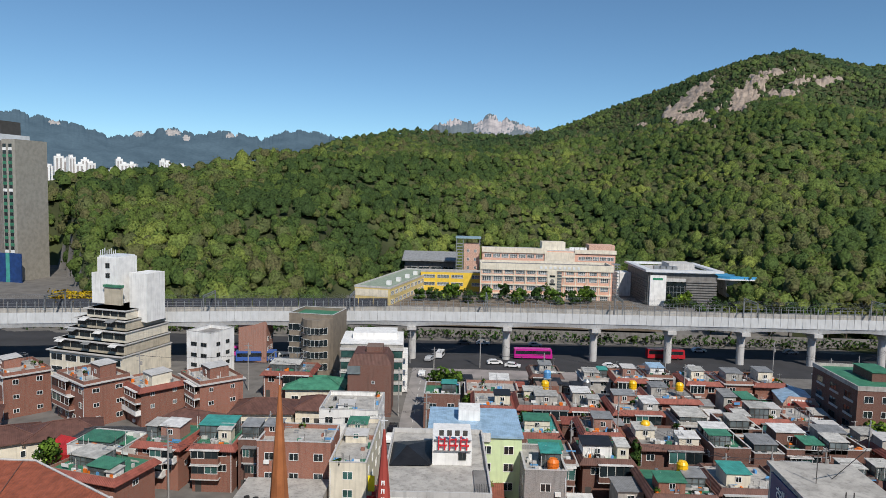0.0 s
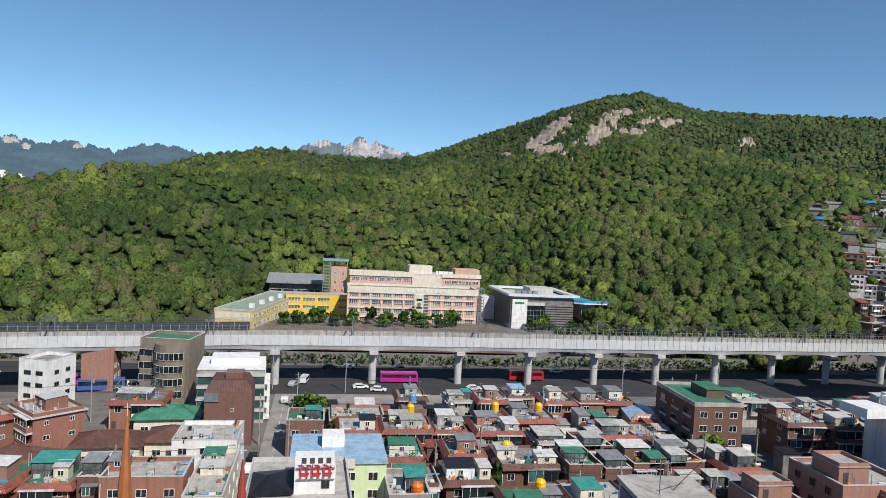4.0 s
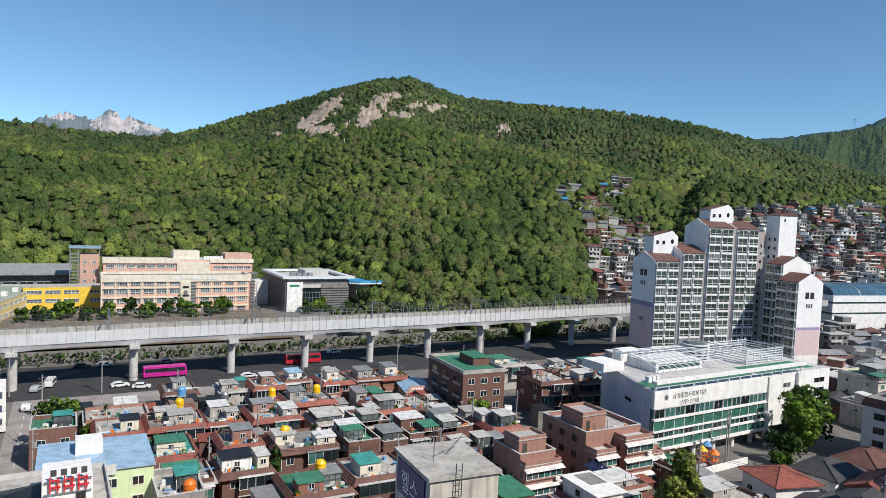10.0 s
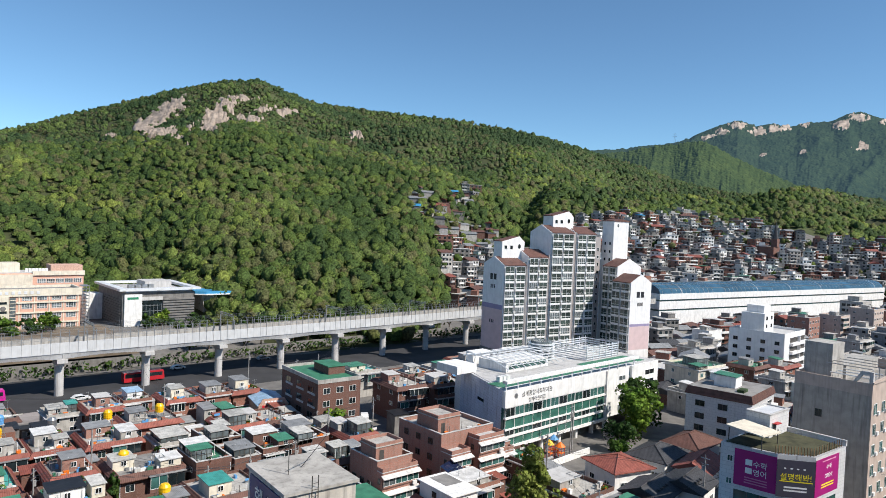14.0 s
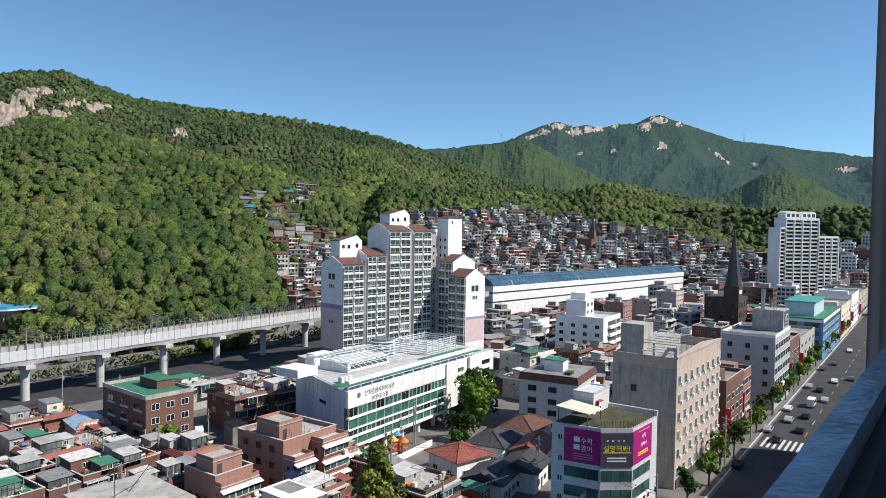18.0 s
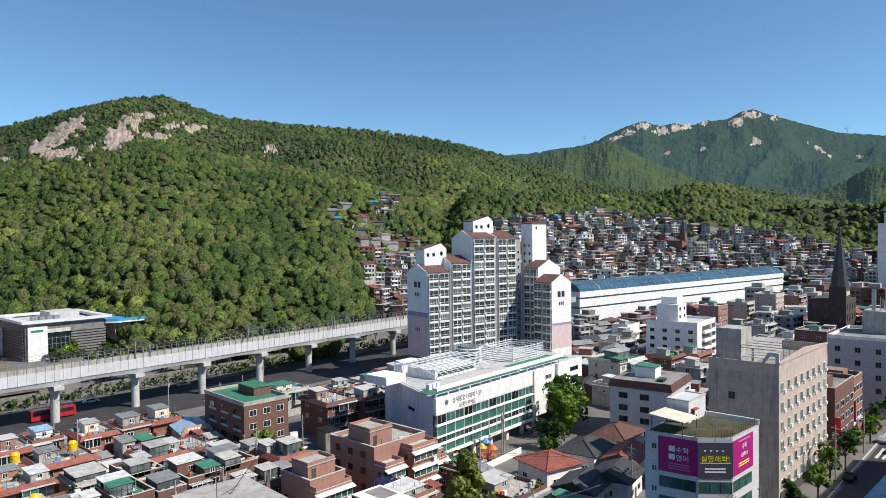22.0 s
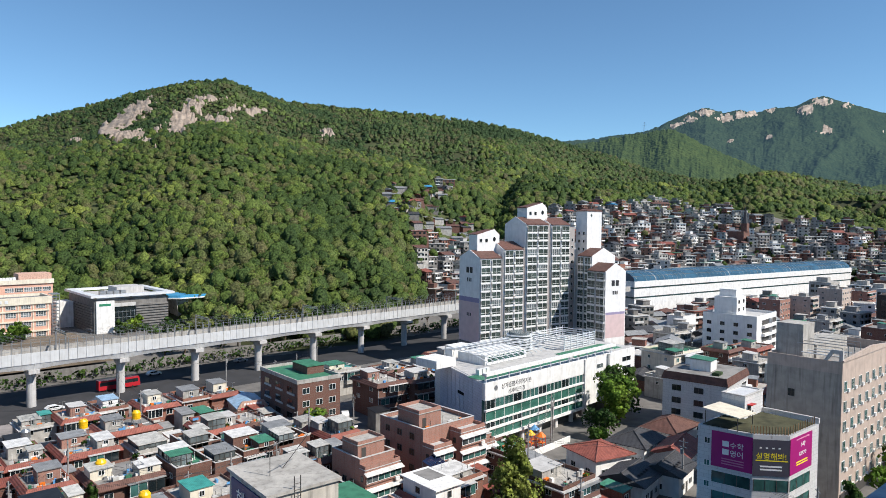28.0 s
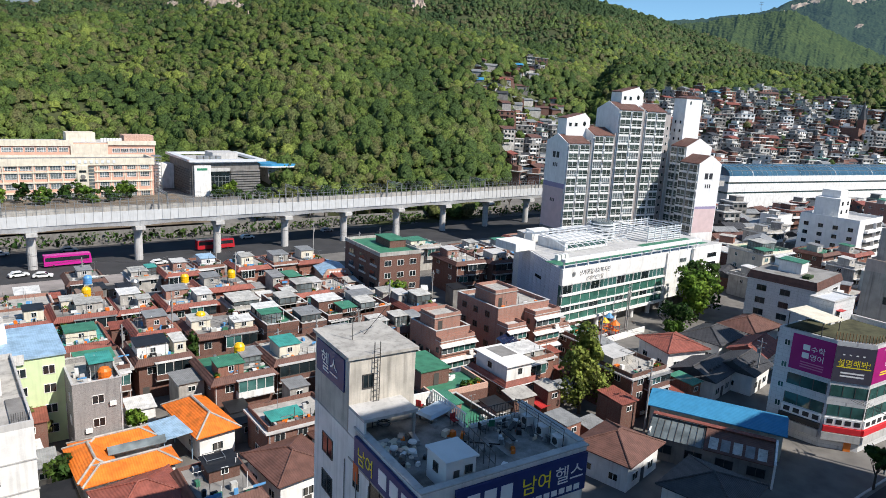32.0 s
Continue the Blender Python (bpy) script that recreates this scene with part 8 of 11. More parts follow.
for k in range(4):
    lone("tyre", Geo().cyl(0, 0, 0, 0.25, 0.42, n=14), rubber, "old black car tyre lying on a roof slab", "tyre", x=-29.5 + k * 1.4, y=96 - 0.3 * k, z=4.6, group="old tyres")
house(-42, -35.4, 107.5, 10, 7.6, "red", "green", "tile", [(0.0, 0.35, 6.4, 5, 2.6, "teal", "glass"), (0.55, 0.2, 2.4, 2.6, 2.4, "white", "white")])
house(-34.6, -31, 108, 9, 8.0, "brown", "grey", "par", [(0.05, 0.2, 3.2, 4, 2.6, "grey", "glass")])
house(-51, -43.6, 108, 10, 7.4, "red", "green", "tile", [(0.35, 0.3, 4, 4, 2.4, "white", "white"), (0.0, 0.3, 2.2, 4, 2.2, "grey", "glass")], rz=-8)
house(-60, -47.6, 97.5, 8.5, 6.4, "red", "green", "tile", [(0.1, 0.35, 6, 4.6, 1.7, "white", "glass"), (0.55, 0.1, 4.6, 3.6, 1.5, "green", "glass"), (0.85, 0.05, 1.6, 2.4, 1.2, "white", "white")], rz=-16)
house(-64, -54, 110, 8, 5.2, "white", "green", "par", [(0.1, 0.2, 7, 5, 1.2, "green", "glass")], rz=-8, balcony=False)
lone("market_awning", Geo().poly([(-3, -2, 4.4), (3, -2, 4.2), (3.4, 2, 5.4), (-3, 2, 5.8), (-3, -2, 0), (3, -2, 0)], [(0, 1, 2, 3), (0, 4, 5, 1)]), sheet_red, "faded red awning over a yard", "awning", x=-66, y=113, rz=-15)
for x, y, w_, d_, rz_, rf, wd in ((-82, 118, 14, 9, 35, tile_brown, "brown tiled"), (-72, 123, 12, 8, 30, tile_brown, "brown tiled"), (-62, 120, 12, 7, 8, tile_black, "dark grey"), (-51, 131, 12, 9, -20, tile_brown, "brown tiled"), (-95, 128, 12, 10, 30, tile_brown, "brown tiled"), (-39, 140, 12, 8, 4, tile_brown, "brown tiled"), (-32, 158, 13, 8, 4, sheet_green, "dark green sheet"), (-28, 143, 9, 8, 0, tile_brown, "brown tiled")):
    tiled_house(x, y, w_, d_, 4.0, rz_, rf, wd, rise=1.8, wall=cream_paint)
house(-101, -89, 141, 9, 9.2, "red", "con", "slab", [(0.1, 0.2, 5, 4, 2.2, "con", "red")], rz=-42)
house(-83, -70, 137, 9.5, 9.2, "red", "con", "slab", [(0.5, 0.45, 5, 4, 3.0, "con", "red")], rz=-38)
house(-70, -59, 138.5, 9.5, 7.8, "red", "con", "tile", [(0.5, 0.3, 5, 5, 2.6, "con", "cream")], rz=-42, win="l")
house(-58, -47, 141, 9.5, 8.6, "red", "con", "slab", [(0.35, 0.35, 5, 5, 2.6, "con", "red")], rz=-48)
house(-44.5, -33.5, 158, 9, 6.2, "red", "grey", "tile", [(0.1, 0.2, 8, 5, 1.8, "white", "glass")])
l10 = thing("house", "tall dark brown brick house with a mansard top", "house", -18.2, 152, 0, 2)
part("wall", Geo().box(-4.8, 4.8, -5, 5, -0.3, 11.6), brick_brown, l10)
part("mansard", Geo().box(-4.8, 4.8, -5, 5, 11.6, 13.8, 1.2), tile_brown, l10)
part("roof_room", Geo().box(-1, 2.6, -2, 2, 13.7, 15), brick_brown, l10)
part("side_room", Geo().box(-4.9, -2.0, -5.3, -3, 9.6, 11.4), pane_light, l10)
face_windows(l10, (-4.8, 4.8, -5, 5), "W", 2, (1, 4, 7), 1.4, 1.2, "w")
add_window(l10, 0.8, -5.02, 7.4, 0, 0.8, 0.7, "w")
l11 = thing("apartment_house", "banded apartment house with green glazing and white balconies", "apartment house", -20, 170, 0, 4)
part("wall", Geo().box(-7.5, 7.5, -7, 7, -0.3, 12.6), concrete, l11)
for z_ in (0.6, 3.4, 6.2, 9.0):
    part("band", Geo().box(-7.7, 7.7, -7.3, 7.2, z_ + 2.1, z_ + 2.7), concrete_light, l11)
    face_windows(l11, (-7.5, 7.5, -7, 7), "S", 4, (z_ + 0.3,), 3.6, 1.7, "o")
    face_windows(l11, (-7.5, 7.5, -7, 7), "E", 3, (z_ + 0.5,), 2.2, 1.5, "w")
    part("balcony", Geo().box(7.5, 8.8, -5, 3, z_ - 0.3, z_ + 0.6), white_paint, l11)
part("roof_deck", Geo().box(-7.6, 7.6, -7.2, 7.2, 12.6, 12.9), white_paint, l11)
part("roof_room", Geo().box(-5, 6, -2, 5, 12.9, 14.4), white_paint, l11)
l8, b8 = block("apartment_house", "olive-brown apartment house with a rounded glazed corner", "apartment house", (-43.5, -31, 181, 192), 15.4, mat("olive_tile", (0.24, 0.20, 0.155), 0.6, vary=0.1, stain=0.2), rz=-10, deck=roof_green)
part("rounded_bay", Geo().cyl(2, -5.5, 0, 15.4, 4.2, n=16), MATS["olive_tile"], l8)
face_windows(l8, b8, "S", 3, (2, 5.2, 8.4, 11.6), 2.6, 1.8, "b", 0.0, 0.5)
for z_ in (2, 5.2, 8.4, 11.6):
    for a_ in (-50, -20, 10, 40):
        r_ = math.radians(a_ - 90)
        add_window(l8, 2 + 4.25 * math.cos(r_), -5.5 + 4.25 * math.sin(r_), z_, a_, 2.4, 1.8, "b")
l7, b7 = block("brick_tower", "narrow pinkish brick tower house", "house", (-61, -53, 191, 198), 11, brick_pink, coping=concrete)
face_windows(l7, b7, "E", 2, (3, 6), 1.6, 1.3, "w")
l6, b6_ = block("apartment_house", "white five-storey apartment house with small windows", "apartment house", (-66.5, -58.8, 169, 178), 12.2, white_paint, rz=-20)
face_windows(l6, b6_, "S", 2, (1.4, 4, 6.6, 9.4), 1.8, 1.0, "d", 0.1, 0.9)
face_windows(l6, b6_, "E", 2, (1.4, 4, 6.6, 9.4), 1.4, 1.0, "d", 0.1, 0.9)
fr = thing("steel_frame", "bare grey steel frame of a half-built roof", "frame", -42.5, 172, 0, 0)
for k in range(5):
    for j in range(3):
        part("post", Geo().box(-4 + 2 * k, -3.85 + 2 * k, -3 + 3 * j, -2.85 + 3 * j, -0.3, 7), steel, fr)
for z_ in (3, 5, 7):
    part("beam_ring", ring(Geo(), -4.1, 4.2, -3.1, 3.3, z_, z_ + 0.18, 0.15), steel, fr)
part("brace", Geo().rod((-4, -3, 3), (4, -3, 7), 0.07).rod((4, -3, 3), (-4, -3, 7), 0.07), steel, fr)
# stepped block with the white tower
sb_ = thing("stepped_building", "beige stepped commercial building under a white tower", "commercial building", -88, 178, 0, -16)
tiers = [(-14, 9, 0, 7.0), (-12.6, 8.6, 7.0, 9.8), (-10.4, 8.0, 9.8, 12.6), (-8.4, 7.0, 12.6, 15.2), (-6.4, 6.0, 15.2, 17.6)]
for i_, (a_, b_, z0, z1) in enumerate(tiers):
    yy = -10 + i_ * 1.2
    t_ = part("tier", Geo().box(a_, b_, yy, 8, z0 - (0.3 if i_ == 0 else 0), z1), beige_paint if i_ % 2 else cream_paint, sb_)
    part("ledge", Geo().box(a_ - 0.6, b_ + 0.3, yy - 0.7, 8.2, z1 - 0.26, z1), concrete_light, t_)
    if i_ == 0:
        face_windows(t_, (a_, b_, yy, 8), "S", 5, (1.0, 4.3), 3.6, 1.7, "b")
        face_windows(t_, (a_, b_, yy, 8), "W", 3, (1.0, 4.3), 3.4, 1.7, "b")
    else:
        face_windows(t_, (a_, b_, yy, 8), "S", 5, (z0 + 0.7,), (b_ - a_) / 5 - 0.3, 1.6, "d")
        face_windows(t_, (a_, b_, yy, 8), "W", 3, (z0 + 0.7,), 3.6, 1.6, "d")
wtw = part("white_tower", Geo().box(-4.5, 1.5, -3.5, 4, 18.6, 30.8), white_paint, sb_)
part("shoulder", Geo().box(-6.5, -4.5, -3.4, 4, 18.6, 26.6), white_paint, wtw)
part("shoulder", Geo().box(3.4, 8.8, -1, 6, 14, 26.8), white_paint, wtw)
part("beige_front", Geo().box(-1.6, 3.6, -4.3, -3.5, 18.6, 23.2), beige_paint, wtw)
part("green_ledge", Geo().box(-1.8, 3.8, -4.6, -3.3, 23.2, 23.8), roof_green, wtw)
for z_ in (28.0, 25.4):
    add_window(wtw, -1.2, -3.52, z_, 0, 1.3, 1.3, "d")
crown = part("antenna_crown", Geo().box(-4.2, 1.2, -3.2, 3.6, 30.8, 31.2), steel_white, wtw)
for k in range(8):
    part("antenna", Geo().rod((-3.8 + 0.68 * k, -3, 31.2), (-3.8 + 0.68 * k, -3, 32.6 + 0.3 * (k % 3)), 0.1), steel_white, crown)
for i_ in range(7):
    part("awning", Geo().poly([(-12 + i_ * 2.8, -10.6 + (i_ % 3) * 1.0, 9.2 + (i_ % 3) * 2.8), (-9.6 + i_ * 2.8, -10.6 + (i_ % 3) * 1.0, 9.2 + (i_ % 3) * 2.8), (-9.6 + i_ * 2.8, -8.9 + (i_ % 3) * 1.2, 9.9 + (i_ % 3) * 2.8), (-12 + i_ * 2.8, -8.9 + (i_ % 3) * 1.2, 9.9 + (i_ % 3) * 2.8)], [(0, 1, 2, 3)]), (sheet_white, sheet_grey)[i_ % 2], sb_)
# tower under construction at the far side of the line
lt = thing("apartment_tower", "tall grey apartment tower still under construction", "apartment tower", -203, 312, 0, -12)
part("wall", Geo().box(-26, 0, -9, 9, -1, 68), mat("raw_grey", (0.27, 0.245, 0.235), 0.9, vary=0.12, scale=0.15, stain=0.25), lt)
part("wall", Geo().box(0, 2.4, -8, 9, -1, 66), concrete_dark, lt)
part("wall", Geo().box(2.4, 9.5, -9, 9, -1, 68.5), mat("raw_tan", (0.33, 0.31, 0.27), 0.9, vary=0.1), lt)
part("roof_room", Geo().box(-12, -1, -6, 5, 68, 77), frame_dark, lt)
part("scaffold_edge", ring(Geo(), -26, 0, -9, 9, 68, 71, 0.3), steel_white, lt)
for k in range(20):
    add_window(lt, -3.0, -9.02, 7 + 3.05 * k, 0, 1.7, 1.5, "d")
    for u_ in (3.8, 6.9):
        w_ = add_window(lt, u_, -9.02, 7 + 3.05 * k, 0, 1.8, 1.5, "d")
        part("net_panel", Geo().box(u_ - 1.0, u_ + 1.0, -9.12, -9.04, 5.6 + 3.05 * k, 6.9 + 3.05 * k), white_paint if k in (4, 13, 19) else roof_green, lt)
part("blue_hoarding", Geo().box(-28, 14, -12, -11.4, 2, 18), mat("hoarding_blue", (0.02, 0.06, 0.2), 0.5, vary=0.15), lt)
part("teal_panel", Geo().box(6, 8, -12.1, -12.0, 2, 18), roof_teal, lt)
part("teal_panel", Geo().box(-14, -11, -12.1, -12.0, 2, 18), roof_teal, lt)

# ---- church roofs and spires below the eye ----
hall_ = thing("church_hall", "church hall under a broad orange-red roof", "church", -60, 72, 0, 0)
part("wall", Geo().prism([(-34, -20), (25, -20), (20.5, 2), (6.5, 11.5), (-34, 11.5)], -0.3, 8.6), brick_red, hall_)
part("roof", Geo().poly([(-35, -22, 8.4), (27, -22, 8.4), (21.5, 3.2, 13.6), (6.6, 12.6, 14.0), (-35, 12.9, 14.0), (-35, -22, 8.2), (27, -22, 8.2), (21.5, 3.2, 8.2), (6.6, 12.6, 8.2), (-35, 12.9, 8.2)], [(0, 1, 2, 3, 4), (5, 6, 1, 0), (6, 7, 2, 1), (7, 8, 3, 2), (8, 9, 4, 3), (9, 5, 0, 4)]), ridged("roof_rust", (0.30, 0.085, 0.045), 0.7, pitch=0.45, rand=0.0), hall_)
part("ridge_cap", Geo().rod((-35, 12.9, 14.1), (6.6, 12.6, 14.1), 0.14).rod((6.6, 12.6, 14.1), (21.5, 3.2, 13.7), 0.14), concrete_light, hall_)
for k in range(4):
    part("roof_seam", Geo().rod((-28 + k * 11, 12.6, 14.05), (-26 + k * 13, -21.8, 8.5), 0.07), tile_brown, hall_)
for x_, y_, top, m_, wd, rb in ((-16.9, 65.6, 30.6, spire_copper, "copper-brown", 1.5), (-5.9, 59.6, 28.6, spire_red, "red", 1.55)):
    ch_ = thing("church", f"brick church with a slender {wd} spire", "church", x_, y_ - 3, 0, 0, "churches")
    part("wall", Geo().box(-3.2, 3.2, -8, 5, -0.3, 12), brick_red, ch_)
    part("spire", Geo().cyl(0, 3, 12, top, rb, 0.09, 8), m_, ch_)
    part("finial", Geo().rod((0, 3, top - 0.3), (0, 3, top + 1.2), 0.04), steel_white, ch_)
    part("cross_arm", Geo().rod((-0.3, 3, top + 0.8), (0.3, 3, top + 0.8), 0.04), steel_white, ch_)
    if wd == "red":
        for k in range(6):
            zz = 23.6 - k * 0.75
            part("letter_bar", Geo().box(-0.16, 0.16, 3 - rb * (top - zz) / (top - 12) * 0.93 - 0.06, 3 - rb * (top - zz) / (top - 12) * 0.5, zz, zz + 0.42), ink_white, ch_)

# ---- lean-tos, sheds and yard walls between the houses ----
LR = random.Random(41)
sheds = []
tries = 0
while len(sheds) < 105 and tries < 6000:
    tries += 1
    x, y = LR.uniform(3, 102), LR.uniform(62, 172)
    w_, d_ = LR.uniform(2.4, 4.6), LR.uniform(2.2, 5.0)
    if y > 177 - 0.06 * x or (x > 100 and y > 95) or (x < 46 and y < 68) or math.hypot(x - 81.5, y - 70.5) < 4 or (y > 132 and 78 < x):
        continue
    if any(a - 0.3 < x + w_ / 2 and x - w_ / 2 < b + 0.3 and c - 0.9 < y + d_ / 2 and y - d_ / 2 < e + 0.3 for a, b, c, e in PLOTS + sheds):
        continue
    if not any(a - 3.5 < x + w_ / 2 and x - w_ / 2 < b + 3.5 and c - 3.5 < y + d_ / 2 and y - d_ / 2 < e + 3.5 for a, b, c, e in PLOTS):
        continue
    if (8 < x < 30 and 81 < y < 99) or (-9 < x < 5.5 and 74 < y < 97) or (-4 < x < 12 and 100 < y < 116):
        continue
    sheds.append((x - w_ / 2, x + w_ / 2, y - d_ / 2, y + d_ / 2))
    h_ = LR.choice((2.3, 2.6, 3.0, 4.4, 5.2))
    wl_, rf_, wd_ = LR.choice(((brick_red, sheet_grey, "brick"), (concrete, sheet_grey, "concrete"), (brick_brown, tile_red, "brown brick"), (white_paint, sheet_white, "white"), (brick_red, sheet_green, "brick"), (brick_brown, concrete, "brown brick"), (concrete_dark, tarp_black, "dark concrete")))
    ob = thing("lean_to", f"small {wd_} lean-to squeezed between town houses", "shed", x, y, 0, LR.uniform(-4, 4), "lean-tos")
    part("wall", Geo().box(-w_ / 2, w_ / 2, -d_ / 2, d_ / 2, -0.3, h_), wl_, ob)
    s_ = LR.uniform(0.15, 0.6)
    part("sheet_roof", Geo().side([(-d_ / 2 - 0.3, h_), (d_ / 2 + 0.2, h_ + s_), (d_ / 2 + 0.2, h_ + s_ + 0.1), (-d_ / 2 - 0.3, h_ + 0.1)], -w_ / 2 - 0.25, w_ / 2 + 0.25, "x"), rf_, ob)
    if h_ > 2.5:
        add_window(ob, 0, -d_ / 2 - 0.02, h_ - 1.5, 0, 1.2, 0.9, "w")

for x_, y_, z_, c_ in ((20.4, 146.1, 7.6, "yellow"), (39.9, 148.1, 7.6, "yellow"), (50.0, 147.7, 7.6, "yellow"), (35.3, 121.3, 7.6, "yellow"), (35.9, 102.8, 7.6, "yellow"), (22.1, 155.4, 7.5, "blue"), (29.8, 148.0, 7.6, "grey")):
    tank(x_, y_, z_, c_, stand=1.2)
lone("tank_house", Geo().box(-2.5, 2.5, -2, 2, -0.3, 6.3), brick_red, "small brick outbuilding carrying a water tank", "outbuilding", x=22.1, y=155.4)
lone("tank_house", Geo().box(-2, 2, -1.8, 1.8, -0.3, 6.4), brick_brown, "small brown brick outbuilding carrying a water tank", "outbuilding", x=29.8, y=149)
lone("tank_house", Geo().box(-2, 2, -1.8, 1.8, -0.3, 6.4), brick_red, "small brick outbuilding carrying a water tank", "outbuilding", x=39.9, y=148.4)

# ---- blocks along the main street and beyond ----
pc = thing("office_building", "grey-white office block with signs on its stair tower", "office building", 223.5, 42, 0, 0)
part("wall", Geo().box(-12.5, 12.5, -7, 7.5, -0.3, 20.5), masonry("tile_grey", (0.44, 0.44, 0.45), (0.40, 0.40, 0.42), (0.3, 0.3, 0.3), w=1.2, h=0.6, size=0.025, rough=0.5, stain=0.15), pc)
part("stair_tower", Geo().box(2, 11.5, -6.6, 2, 20.5, 27.0), concrete, pc)
part("roof_deck", Geo().box(-12.3, 12.3, -6.8, 7.3, 20.5, 20.6), deck_grey, pc)
part("parapet", ring(Geo(), -12.5, 12.5, -7, 7.5, 20.5, 21.4, 0.25), white_paint, pc)
part("sign_panel", Geo().box(3.2, 10.8, -6.64, -6.6, 23.0, 26.6), frame_dark, pc)
lettering(pc, "PC", 3.0, pose(7.0, -6.66, 23.6, 90, 0, 0), ink_white)
bars(pc, 3.5, 10.5, 22.0, 0.7, -6.62, 6, navy)
face_windows(pc, (-12.5, 12.5, -7, 7.5), "W", 3, (3, 6.5, 10, 13.5, 17), 1.3, 1.4, "d")
face_windows(pc, (-12.5, 12.5, -7, 7.5), "S", 6, (3, 6.5, 10, 13.5, 17), 3.4, 1.8, "b")
for k in range(4):
    part("shop_sign", Geo().box(-12 + 6 * k, -7.2 + 6 * k, -7.4, -7, 4.9, 6.0), (navy, ink_red, ink_white, ink_green)[k], pc)
for k in range(9):
    part("antenna", Geo().rod((3 + k, -4 + (k % 3), 27), (3 + k, -4 + (k % 3), 29 + (k % 4)), 0.1), steel, pc)
part("antenna_mast", Geo().box(3.5, 4.5, -1, 0, 27, 33), steel, pc)
bl = thing("office_building", "blue and white office block with a green roof", "office building", 338, 41, 0, 0)
part("wall", Geo().box(-30, 30, -7, 9, -0.3, 16), mat("panel_blue", (0.13, 0.30, 0.52), 0.4, vary=0.1), bl)
part("roof_deck", Geo().box(-30, 30, -7, 9, 16, 16.5), roof_green, bl)
part("roof_room", Geo().box(-24, 6, -3, 8, 16.5, 22), mat("panel_pale", (0.55, 0.66, 0.68), 0.5, vary=0.08), bl)
part("room_roof", Geo().box(-24.5, 6.5, -3.5, 8.5, 22, 22.5), roof_teal, bl)
face_windows(bl, (-30, 30, -7, 9), "S", 10, (2.5, 6, 9.5, 12.8), 4.8, 1.9, "g")
face_windows(bl, (-30, 30, -7, 9), "W", 2, (6, 9.5, 12.8), 5.5, 1.9, "o")
part("white_band", Geo().box(-30.2, 30.2, -7.2, 9.2, 14.9, 16), white_paint, bl)
for i_, (a_, b_, c_, d_, h_, w_) in enumerate(((168, 186, 38, 50, 14.5, brick_brown), (187, 200, 39, 52, 13, brick_red), (240, 262, 36, 50, 15, brick_brown), (264, 300, 36, 50, 13, concrete), (375, 420, 34, 52, 15, cream_paint), (425, 470, 34, 52, 17, white_paint), (475, 540, 34, 52, 14, beige_paint))):
    o_, x_ = block("shop_building", "street-front shop building with signs and flat roof", "shop building", (a_, b_, c_, d_), h_, w_, group="main street fronts", coping=concrete)
    face_windows(o_, x_, "S", 4, (3.5, 6.8, 10.1), 2.8, 1.6, "w")
    part("shop_sign", Geo().box(x_[0] + 0.5, x_[1] - 0.5, x_[2] - 0.4, x_[2], 2.4, 3.3), (ink_red, ink_white, navy, ink_yellow)[i_ % 4], o_)
    part("roof_room", Geo().box(x_[0] + 2, x_[0] + 7, x_[2] + 2, x_[3] - 2, h_, h_ + 2.6), w_, o_)
    part("side_sign", Geo().box(x_[0] - 0.1, x_[0] + 0.25, x_[2] - 1.2, x_[2], 4, 9), ink_red, o_)
wb = thing("apartment_house", "white five-storey apartment house with open balconies", "apartment house", 252, 109, 0, 4)
part("wall", Geo().box(-10.5, 10.5, -9.5, 9.5, -0.3, 16.4), apt_white, wb)
part("roof_deck", Geo().box(-10.3, 10.3, -9.3, 9.3, 16.4, 16.5), concrete_light, wb)
part("parapet", ring(Geo(), -10.5, 10.5, -9.5, 9.5, 16.4, 17.4, 0.25), apt_white, wb)
part("stair_head", Geo().box(-9, 0, -2, 6, 16.5, 23.4), apt_white, wb)
part("head_top", Geo().box(-7, -1, -1, 5, 23.4, 26), apt_white, wb)
face_windows(wb, (-9, 0, -2, 6), "S", 2, (18.2, 21), 1.3, 1.3, "d")
face_windows(wb, (-10.5, 10.5, -9.5, 9.5), "W", 4, (1.2, 4.2, 7.2, 10.2, 13.2), 1.6, 1.3, "d")
for z_ in (0.8, 3.8, 6.8, 9.8, 12.8):
    # dark panel on the flat wall paints the shade inside the open balcony
    part("balcony_recess", Geo().box(-5, 10, -9.56, -9.5, z_ + 1.0, z_ + 2.7), frame_dark, wb)
    part("balcony", Geo().box(-5.2, 10.4, -10.6, -9.5, z_, z_ + 1.0), apt_white, wb)
    part("divider", Geo().box(2.4, 2.7, -10.5, -9.5, z_, z_ + 3), apt_white, wb)
